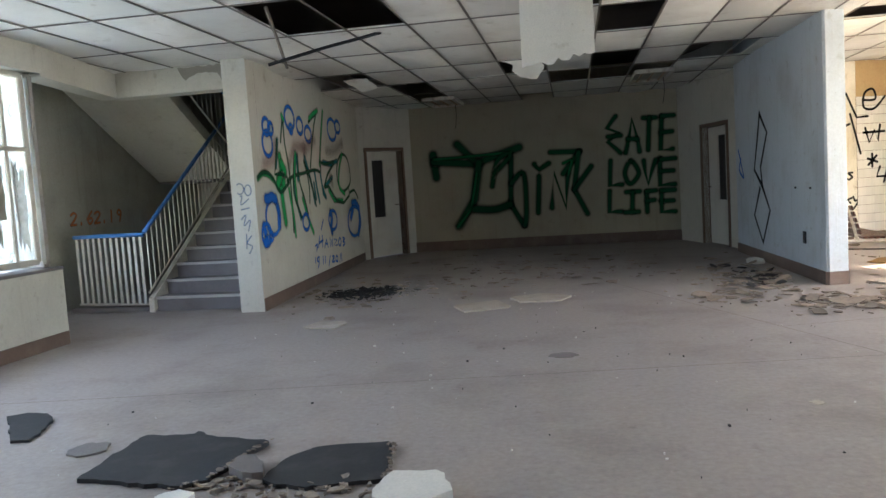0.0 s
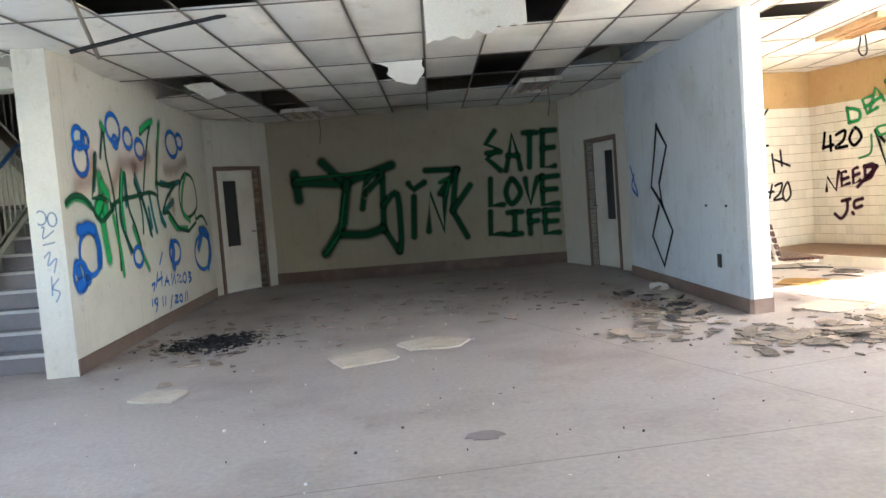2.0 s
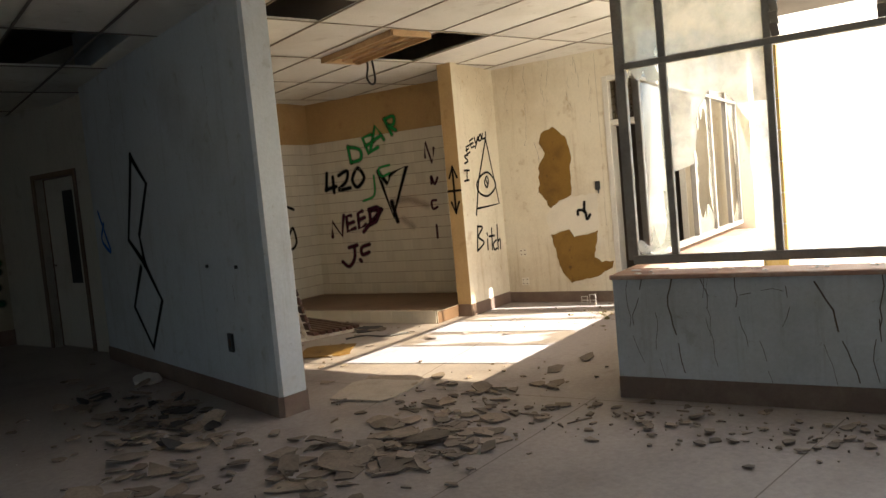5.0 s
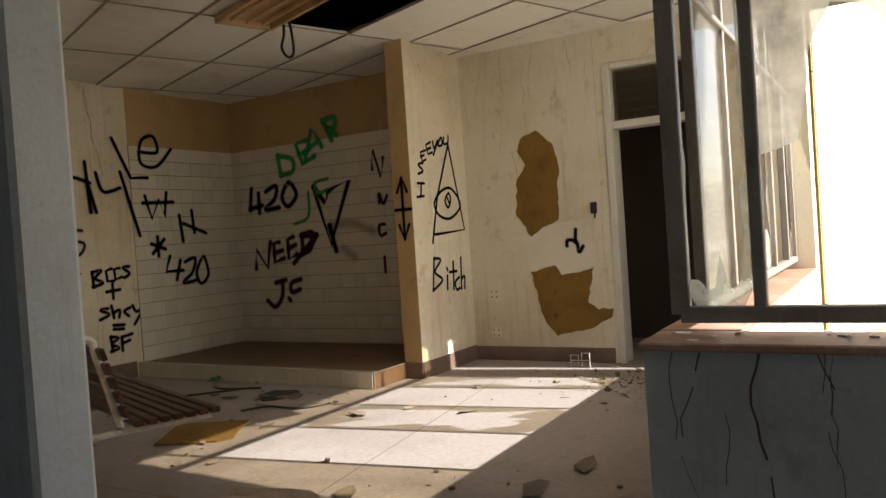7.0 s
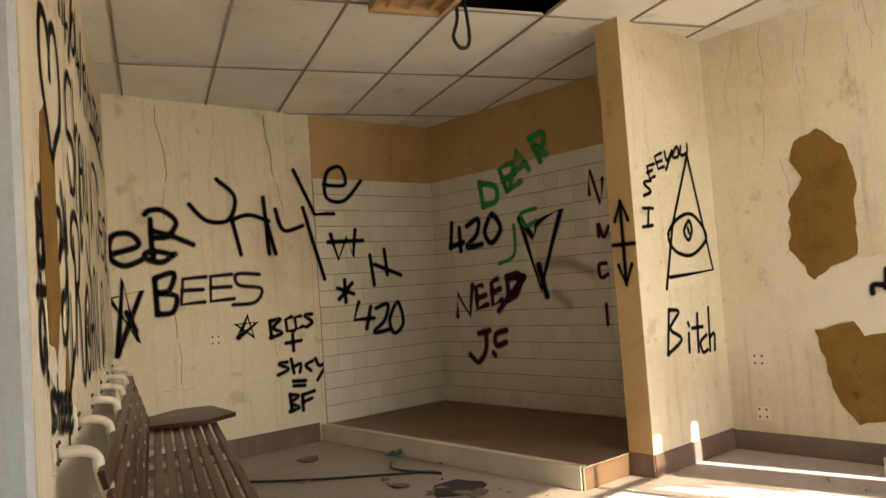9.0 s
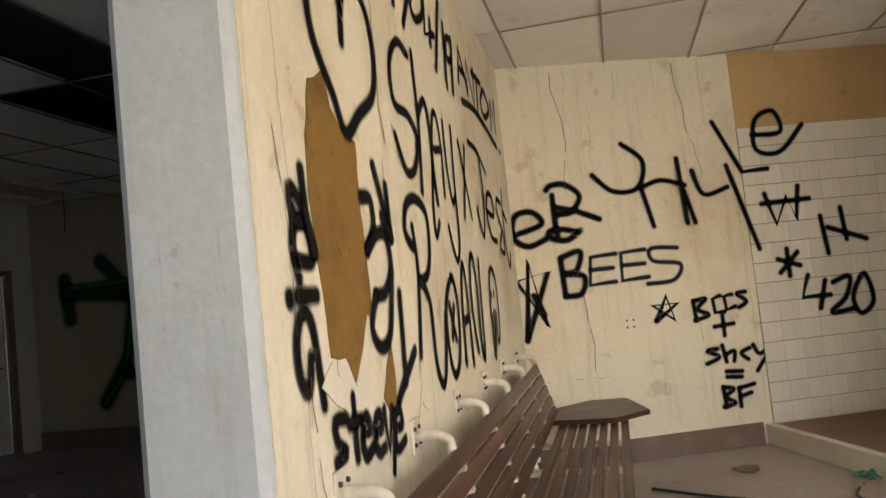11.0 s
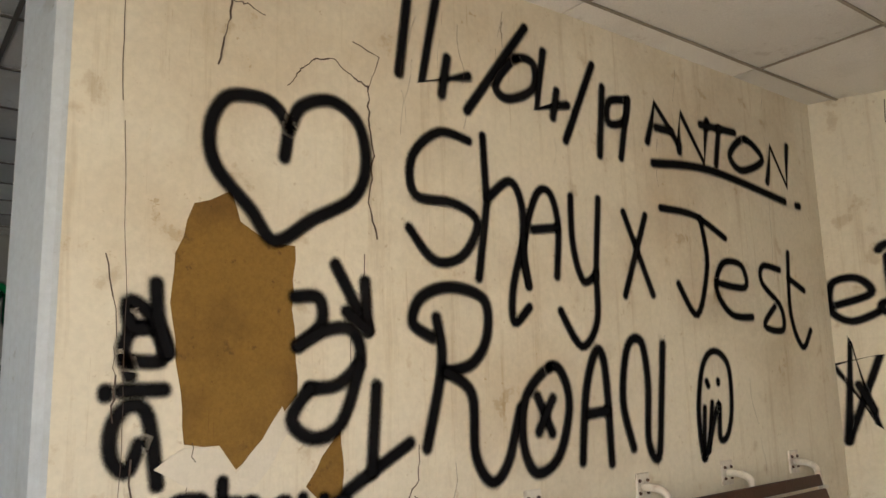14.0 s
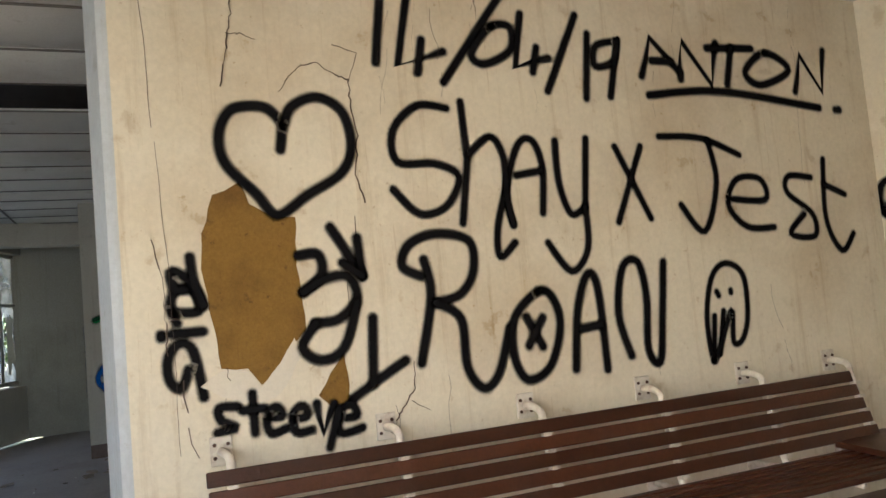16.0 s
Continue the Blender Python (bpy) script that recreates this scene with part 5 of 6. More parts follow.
graffiti(wall_right, RIGHT, PLUM, 0.05, 'plum spray-painted column of letters', lines=[(False, [(2.0, 1.93), (2.02, 2.13), (2.1, 1.84), (2.14, 2.04)]), (False, [(2.06, 1.67), (2.06, 1.58)]), (True, [(2.07, 1.67), (2.11, 1.57), (2.16, 1.65)]), (True, [(2.11, 1.36), (2.04, 1.35), (2.05, 1.25), (2.12, 1.27)]), (False, [(2.08, 1.03), (2.08, 0.87)])], lift=0.0115)
graffiti(wall_right, RIGHT, PINK, 0.16, 'faded pink overspray on the tiles', lines=[(True, [(1.42, 1.39), (1.68, 1.4), (1.96, 1.3)]), (True, [(1.56, 1.14), (1.7, 1.04)])], lift=0.0115)
graffiti(pillar, PILLAR, INK, 0.04, 'black spray-painted eye in a triangle', lines=[(False, [(2.87, 2.04), (2.62, 1.56), (2.49, 1.15)]), (False, [(2.87, 2.04), (3.08, 1.25), (2.54, 1.22)]), (True, [(2.56, 1.5), (2.7, 1.61), (2.88, 1.63), (3.03, 1.48), (2.83, 1.36), (2.63, 1.39), (2.56, 1.5)]), (True, [(2.82, 1.59), (2.75, 1.52), (2.8, 1.46), (2.85, 1.53), (2.82, 1.59)]), (False, [(2.8, 1.54), (2.81, 1.51)])], lift=0.0)
graffiti(pillar, PILLAR, INK, 0.035, 'black spray-painted words I SEE you', lines=[(False, [(2.3, 1.67), (2.41, 1.67)]), (False, [(2.36, 1.67), (2.34, 1.56)]), (False, [(2.28, 1.55), (2.39, 1.56)]), (True, [(2.41, 1.85), (2.33, 1.83), (2.4, 1.78), (2.32, 1.75)]), (False, [(2.46, 1.96), (2.38, 1.94), (2.4, 1.86), (2.46, 1.88)]), (False, [(2.38, 1.9), (2.44, 1.92)]), (False, [(2.56, 2.04), (2.48, 2.01), (2.51, 1.93), (2.58, 1.95)]), (False, [(2.49, 1.97), (2.56, 1.99)]), (True, [(2.6, 2.05), (2.62, 1.99), (2.69, 2.06)]), (False, [(2.69, 2.06), (2.6, 1.93)]), (True, [(2.73, 2.08), (2.69, 2.02), (2.76, 2.03), (2.76, 2.09), (2.73, 2.08)]), (True, [(2.8, 2.1), (2.79, 2.04), (2.87, 2.06), (2.88, 2.12)])], lift=0.0)
graffiti(pillar, PILLAR, INK, 0.04, 'black marker word, five letters', lines=[(False, [(2.49, 1.01), (2.44, 0.73)]), (True, [(2.49, 1.01), (2.6, 0.99), (2.49, 0.89), (2.61, 0.81), (2.44, 0.73)]), (False, [(2.7, 0.84), (2.69, 0.72)]), (False, [(2.7, 0.91), (2.71, 0.89)]), (False, [(2.82, 0.96), (2.8, 0.71)]), (False, [(2.75, 0.87), (2.88, 0.87)]), (True, [(2.92, 0.81), (2.84, 0.77), (2.86, 0.7), (2.92, 0.71)]), (False, [(2.97, 0.99), (2.95, 0.7)]), (True, [(2.96, 0.79), (3.02, 0.81), (3.01, 0.7)])], lift=0.0)
graffiti(wall_right, RIGHT, INK, 0.05, 'black spray-painted squiggle beside the torn lining', lines=[(True, [(4.06, 1.04), (4.07, 1.09), (4.15, 1.07), (4.17, 0.98), (4.21, 1.03)]), (False, [(4.14, 1.07), (4.15, 1.18)])], lift=0.0115)
graffiti(lobby_back, LOBBY_BACK, DEEPGREEN, 0.26, 'huge dark green spray-painted T of the word Think', lines=[(False, [(-2.23, 1.94), (-2.19, 1.48)]), (False, [(-2.22, 1.79), (-1.35, 1.7)]), (False, [(-1.73, 2.11), (-1.35, 1.72), (-0.51, 1.97)]), (False, [(-1.32, 1.72), (-1.44, 1.01), (-1.78, 0.5)]), (True, [(-1.45, 0.81), (-1.06, 0.78), (-0.75, 0.86)])], lift=0.0)
graffiti(lobby_back, LOBBY_BACK, DEEPGREEN, 0.17, 'dark green spray-painted letters hink', lines=[(True, [(-1.08, 1.24), (-0.94, 1.75), (-0.68, 1.83), (-1.01, 1.5)]), (False, [(-0.68, 1.78), (-0.73, 0.86), (-0.49, 0.43)]), (True, [(-0.7, 1.27), (-0.45, 1.46), (-0.43, 0.73), (-0.47, 0.43)]), (False, [(-0.15, 1.38), (-0.2, 0.67)]), (False, [(-0.23, 1.62), (-0.14, 1.51), (0.05, 1.62)]), (False, [(0.07, 0.75), (0.14, 1.43), (0.35, 0.73), (0.42, 1.44)]), (False, [(0.09, 1.83), (0.65, 1.81)]), (False, [(0.65, 1.81), (0.32, 1.4)]), (False, [(0.63, 1.79), (0.52, 1.08), (0.75, 0.6)]), (False, [(0.52, 1.08), (0.86, 1.51)])], lift=0.0)
graffiti(lobby_back, LOBBY_BACK, MIDGREEN, 0.12, 'brighter green overspray on the word Think', lines=[(False, [(-2.21, 1.84), (-0.67, 1.88)]), (False, [(-1.37, 1.52), (-1.52, 0.81), (-1.81, 0.47)]), (True, [(0.33, 1.6), (0.49, 1.64), (0.42, 1.39)])], lift=0.0)
graffiti(lobby_back, LOBBY_BACK, DEEPGREEN, 0.15, 'dark green spray-painted words FATE LOVE LIFE', lines=[(False, [(1.36, 2.43), (1.19, 2.21), (1.39, 2.12), (1.2, 1.95), (1.42, 1.73)]), (False, [(1.2, 2.05), (1.44, 2.06)]), (False, [(1.52, 1.72), (1.66, 2.35), (1.78, 1.73)]), (False, [(1.57, 1.98), (1.75, 1.97)]), (False, [(1.87, 2.36), (2.1, 2.35)]), (False, [(1.98, 2.35), (1.94, 1.75)]), (False, [(2.21, 2.37), (2.17, 1.73), (2.39, 1.74)]), (False, [(2.21, 2.37), (2.43, 2.37)]), (False, [(2.19, 2.06), (2.39, 2.07)]), (False, [(1.23, 1.59), (1.2, 1.11), (1.43, 1.12)]), (True, [(1.61, 1.56), (1.49, 1.34), (1.58, 1.12), (1.75, 1.32), (1.61, 1.56)]), (False, [(1.85, 1.55), (1.92, 1.1), (2.07, 1.55)]), (False, [(2.15, 1.58), (2.14, 1.06), (2.41, 1.07)]), (False, [(2.17, 1.55), (2.43, 1.56)]), (False, [(2.16, 1.33), (2.39, 1.33)])], lift=0.0)
graffiti(lobby_back, LOBBY_BACK, DEEPGREEN, 0.15, 'dark green spray-painted words FATE LOVE LIFE', lines=[(False, [(1.19, 1.01), (1.17, 0.6), (1.39, 0.6)]), (False, [(1.5, 0.97), (1.75, 0.97)]), (False, [(1.62, 0.96), (1.6, 0.59)]), (False, [(1.47, 0.58), (1.72, 0.58)]), (False, [(1.88, 0.96), (1.88, 0.57)]), (False, [(1.88, 0.96), (2.05, 0.97)]), (False, [(1.88, 0.78), (2.02, 0.79)]), (False, [(2.16, 0.96), (2.15, 0.55), (2.4, 0.55)]), (False, [(2.16, 0.96), (2.4, 0.96)]), (False, [(2.14, 0.76), (2.37, 0.76)])], lift=0.0)
graffiti(partition, LOBBY_RIGHT, INK, 0.1, 'black spray-painted jagged lightning arrow', lines=[(False, [(-11.214, 2.02), (-10.882, 1.75), (-11.228, 1.297), (-11.16, 1.032)]), (False, [(-11.16, 1.032), (-10.818, 0.714), (-11.193, 0.254), (-11.598, 0.615), (-11.282, 0.999)]), (False, [(-11.16, 1.032), (-11.546, 1.261), (-11.352, 1.678), (-11.214, 2.02)])], lift=0.0)
graffiti(partition, LOBBY_RIGHT, BLUEINK, 0.06, 'faint blue spray-painted tag', lines=[(True, [(-12.431, 1.565), (-12.256, 1.316), (-12.146, 1.149), (-12.402, 1.272), (-12.284, 1.441)])], lift=0.0)
graffiti(lobby_left, LOBBY_LEFT, PINK, 0.3, 'faded pink overspray round the tag', lines=[(False, [(0.39, 1.7), (0.75, 1.76), (0.85, 1.97)]), (False, [(1.35, 1.7), (1.65, 1.96), (2.11, 1.98)]), (False, [(2.1, 1.93), (2.68, 2.1)]), (False, [(3.35, 1.96), (3.89, 1.99), (4.44, 2.14)]), (False, [(3.46, 1.58), (3.57, 1.46)])], lift=0.0)
graffiti(lobby_left, LOBBY_LEFT, GREENINK, 0.24, 'bright green fill of the tag letters', lines=[(False, [(0.97, 1.8), (0.99, 1.68)]), (False, [(1.03, 1.72), (1.15, 1.62)]), (False, [(0.86, 1.51), (0.99, 1.42), (1.08, 1.48)]), (False, [(0.95, 1.39), (0.99, 1.16), (1.03, 0.98)]), (False, [(0.83, 1.45), (0.96, 1.56)])], lift=0.0)
graffiti(lobby_left, LOBBY_LEFT, GREENINK, 0.13, 'green spray-painted edges and drips of the tag', lines=[(True, [(0.12, 1.53), (0.3, 1.59), (0.51, 1.57), (0.68, 1.51)]), (False, [(1.19, 2.34), (1.25, 2.29)]), (False, [(1.27, 1.39), (1.39, 1.02), (1.41, 0.78)]), (False, [(1.86, 1.26), (2.05, 0.99), (2.28, 0.76)]), (False, [(2.48, 2.4), (2.72, 2.49), (2.97, 2.56)]), (False, [(3.29, 2.57), (3.05, 2.12), (2.88, 1.75)]), (True, [(4.38, 1.95), (4.12, 1.71), (4.03, 1.42), (4.38, 1.28)]), (False, [(4.21, 1.17), (3.63, 1.19), (3.33, 1.35)]), (False, [(1.66, 1.87), (1.55, 1.58), (1.58, 1.26)])], lift=0.0)
graffiti(lobby_left, LOBBY_LEFT, TEAL, 0.12, 'teal shading of the tag letters', lines=[(False, [(0.94, 2.01), (0.81, 1.68)]), (False, [(1.68, 1.84), (1.49, 1.39), (1.62, 1.14), (1.71, 1.0)]), (False, [(1.74, 1.84), (1.71, 1.52)]), (False, [(2.1, 1.84), (2.24, 1.66), (2.4, 1.39), (2.48, 1.18)]), (False, [(2.57, 1.63), (2.64, 1.39), (2.73, 1.19)]), (False, [(2.89, 1.6), (2.98, 1.31), (3.13, 1.25)]), (False, [(2.49, 1.46), (2.55, 1.25)]), (False, [(3.1, 1.79), (3.52, 1.76), (4.0, 1.83)]), (False, [(3.12, 1.42), (3.6, 1.56)]), (False, [(2.98, 1.39), (3.08, 1.27)])], lift=0.0)
graffiti(lobby_left, LOBBY_LEFT, DEEPGREEN, 0.075, 'black-green outlines of the tag letters', lines=[(True, [(0.11, 1.54), (0.29, 1.6), (0.49, 1.59), (0.68, 1.51), (0.91, 1.36), (1.21, 1.45), (1.29, 1.48)]), (False, [(0.9, 2.0), (0.84, 1.8), (0.73, 1.58), (0.98, 1.59), (1.2, 1.56), (1.27, 1.48)]), (True, [(1.22, 2.31), (1.15, 2.17), (1.07, 2.0)]), (False, [(1.23, 2.3), (1.23, 2.0), (1.32, 1.73), (1.36, 1.51), (1.37, 1.21), (1.34, 0.84)]), (True, [(1.61, 1.82), (1.51, 1.58), (1.48, 1.33), (1.62, 1.14), (1.79, 0.99)]), (True, [(1.76, 1.85), (1.76, 1.65), (1.79, 1.46), (1.95, 1.26), (2.07, 1.05)])], lift=0.0)
graffiti(lobby_left, LOBBY_LEFT, DEEPGREEN, 0.075, 'black-green outlines of the tag letters', lines=[(True, [(2.44, 2.35), (2.66, 2.44), (2.85, 2.49)]), (False, [(2.88, 2.5), (2.72, 2.32), (2.53, 2.02), (2.37, 1.7)]), (True, [(2.2, 1.19), (2.23, 1.39), (2.18, 1.59), (2.06, 1.79)]), (False, [(2.05, 1.76), (2.28, 1.56), (2.45, 1.32), (2.52, 1.14)]), (False, [(3.26, 2.55), (3.07, 2.2), (2.95, 1.9), (2.92, 1.64)]), (True, [(1.22, 1.5), (1.54, 1.57), (2.01, 1.61), (2.55, 1.66), (2.84, 1.64)]), (True, [(2.89, 1.79), (3.23, 1.76), (3.77, 1.8), (3.33, 1.61), (3.07, 1.42)]), (False, [(3.07, 1.41), (3.35, 1.41), (3.78, 1.18), (4.26, 1.13), (4.74, 1.25), (4.71, 1.38)])], lift=0.0)
graffiti(lobby_left, LOBBY_LEFT, DEEPGREEN, 0.075, 'black-green outlines of the tag letters', lines=[(True, [(4.38, 1.95), (4.02, 1.79), (3.94, 1.54), (4.16, 1.34), (4.56, 1.36), (4.9, 1.51), (4.8, 1.86), (4.38, 1.95)]), (True, [(4.75, 1.29), (5.15, 1.33), (5.43, 1.19)])], lift=0.0)
graffiti(lobby_left, LOBBY_LEFT, BLUEINK, 0.05, 'blue spray-painted name and date under the tag', lines=[(False, [(2.86, 0.91), (2.71, 0.78)]), (True, [(2.58, 0.68), (2.48, 0.53)]), (True, [(2.32, 0.56), (2.44, 0.57), (2.37, 0.49)]), (False, [(2.55, 0.59), (2.76, 0.61)]), (False, [(2.73, 0.68), (2.71, 0.52)]), (False, [(2.83, 0.5), (2.95, 0.61), (3.02, 0.49)]), (False, [(2.87, 0.55), (3.01, 0.54)]), (False, [(3.17, 0.61), (3.16, 0.48), (3.32, 0.6), (3.31, 0.48)]), (False, [(3.43, 0.57), (3.61, 0.56), (3.39, 0.48), (3.61, 0.47)]), (True, [(3.8, 0.57), (3.68, 0.5), (3.79, 0.44), (3.88, 0.51), (3.8, 0.57)]), (True, [(4.03, 0.56), (4.15, 0.53), (4.01, 0.5), (4.16, 0.46), (4.01, 0.42)]), (False, [(2.27, 0.39), (2.27, 0.32)]), (True, [(2.44, 0.39), (2.35, 0.36), (2.44, 0.32), (2.48, 0.38)]), (False, [(2.46, 0.31), (2.39, 0.24)])], lift=0.0)
graffiti(lobby_left, LOBBY_LEFT, BLUEINK, 0.05, 'blue spray-painted name and date under the tag', lines=[(False, [(2.69, 0.37), (2.68, 0.27)]), (False, [(2.82, 0.36), (2.79, 0.27)]), (False, [(3.11, 0.34), (2.99, 0.2)]), (True, [(3.25, 0.32), (3.37, 0.3), (3.2, 0.24), (3.37, 0.23)]), (True, [(3.49, 0.3), (3.44, 0.24), (3.55, 0.21), (3.57, 0.28), (3.49, 0.3)]), (False, [(3.77, 0.3), (3.7, 0.19)]), (False, [(3.84, 0.31), (3.83, 0.19)])], lift=0.0)
graffiti(lobby_left, LOBBY_LEFT, BLUEINK, 0.2, 'blue spray-painted bubble shading', lines=[(True, [(0.33, 1.29), (0.41, 1.29), (0.54, 1.31), (0.69, 1.28)]), (True, [(0.71, 1.25), (0.78, 1.11), (0.76, 0.93)]), (True, [(3.33, 1.0), (3.39, 0.91), (3.32, 0.79), (3.35, 0.69)]), (True, [(4.91, 1.11), (5.19, 1.11), (5.37, 1.05)]), (True, [(5.44, 1.01), (5.42, 0.73), (5.26, 0.54)]), (True, [(0.19, 0.97), (0.23, 0.9)]), (True, [(4.96, 1.02), (4.74, 0.86)]), (True, [(0.2, 0.78), (0.33, 0.81)])], lift=0.0)
graffiti(lobby_left, LOBBY_LEFT, BLUEINK, 0.085, 'blue spray-painted bubbles round the tag', lines=[ring(1.52, 2.33, 0.21, 0.15), ring(1.55, 2.19, 0.08, 0.06), ring(0.55, 1.95, 0.18, 0.15), ring(0.54, 2.15, 0.13, 0.1), ring(0.7, 2.14, 0.09, 0.07), ring(1.98, 2.26, 0.15, 0.11), ring(2.37, 2.17, 0.17, 0.11), ring(3.8, 2.33, 0.28, 0.17), ring(4.2, 2.4, 0.18, 0.1), ring(0.55, 1.06, 0.26, 0.21), ring(0.27, 0.87, 0.16, 0.13), ring(0.42, 0.84, 0.07, 0.05), ring(5.01, 0.78, 0.52, 0.26), ring(1.94, 0.93, 0.16, 0.11), ring(3.45, 0.88, 0.26, 0.15)])

# torn wall lining and the brown board behind it
part('torn_patch', ragged(bmesh.new(), PARTITION, [(9.28, 1.91), (9.26, 1.9), (9.17, 1.86), (9.12, 1.71), (9.11, 1.57), (9.14, 1.36), (9.16, 1.18), (9.26, 1.17), (9.31, 1.1), (9.36, 1.14), (9.5, 1.3), (9.48, 1.56), (9.49, 1.76), (9.4, 1.77), (9.31, 1.82)], -0.0062, 0.006, 3, 0.004), BOARD, partition, 'brown hardboard showing where the lining is torn away')
part('torn_patch', ragged(bmesh.new(), PARTITION, [(9.65, 1.2), (9.53, 1.03), (9.59, 0.97), (9.66, 0.96)], -0.0062, 0.006, 4, 0.004), BOARD, partition, 'brown hardboard showing where the lining is torn away')
part('torn_patch', ragged(bmesh.new(), PARTITION, [(9.16, 1.17), (9.26, 1.16), (9.31, 1.09), (9.35, 1.14), (9.45, 1.27), (9.48, 1.2), (9.37, 1.05), (9.28, 1.01), (9.16, 1.07), (9.08, 1.12)], -0.0082, 0.006, 5, 0.004), TORN, partition, 'curled torn edge of the pale wall lining')
part('torn_patch', ragged(bmesh.new(), RIGHT, [(3.82, 2.1), (3.67, 2.04), (3.63, 1.92), (3.7, 1.8), (3.61, 1.67), (3.58, 1.34), (3.72, 1.14), (3.83, 1.22), (3.99, 1.28), (4.02, 1.77), (3.97, 1.97)], -0.0062, 0.012, 6, 0.004), BOARD, wall_right, 'brown hardboard showing where the lining is torn away')
part('torn_patch', ragged(bmesh.new(), RIGHT, [(3.69, 0.82), (3.93, 0.87), (3.99, 0.78), (4.29, 0.84), (4.22, 0.53), (4.31, 0.47), (4.45, 0.48), (4.43, 0.4), (4.24, 0.3), (3.91, 0.23), (3.79, 0.41)], -0.0062, 0.012, 7, 0.004), BOARD, wall_right, 'brown hardboard showing where the lining is torn away')
part('torn_patch', ragged(bmesh.new(), RIGHT, [(3.72, 1.13), (3.83, 1.21), (3.99, 1.26), (4.31, 1.27), (4.3, 0.86), (3.99, 0.78), (3.93, 0.88), (3.69, 0.83), (3.65, 1.04)], -0.0082, 0.012, 8, 0.004), TORN, wall_right, 'curled torn edge of the pale wall lining')
graffiti(pillar, PILLAR_SIDE, INK, 0.04, "black spray-painted double-headed arrow", lines=[(False, [(2.98, 1.2), (2.98, 1.72)]), (False, [(2.93, 1.6), (2.98, 1.73), (3.03, 1.6)]), (False, [(2.93, 1.32), (2.98, 1.19), (3.03, 1.32)]), (False, [(2.9, 1.45), (3.06, 1.45)])], lift=0.0045)
STAIR_WALL = face((-6.16, 7.1, 0), (0, 1))
graffiti(wall_stair, STAIR_WALL, ORANGEINK, 0.05, "orange spray-painted numbers 2,62,19", words=[("2.62.19", 2.0, 1.1, 0.17, 0.16, 0.0, 0.1)])
PALEBLUE = spray("faint_blue_spray", (0.12, 0.26, 0.55), 0.0, 0.55)
graffiti(lobby_left, face((-3.5, 8.285, 0), (1, -0.05)), PALEBLUE, 0.03, "faint blue scrawl on the pier", lines=[ring(0.1, 1.42, 0.05, 0.06), ring(0.2, 1.4, 0.04, 0.06), (True, [(0.05, 1.3), (0.12, 1.34), (0.1, 1.24), (0.2, 1.3)]), (False, [(0.08, 1.18), (0.2, 1.2)]), (True, [(0.07, 1.05), (0.15, 1.12), (0.12, 1.0), (0.2, 1.06), (0.17, 0.94)]), (False, [(0.14, 0.9), (0.13, 0.74)]), (True, [(0.2, 0.88), (0.14, 0.8), (0.2, 0.76), (0.16, 0.68)])])

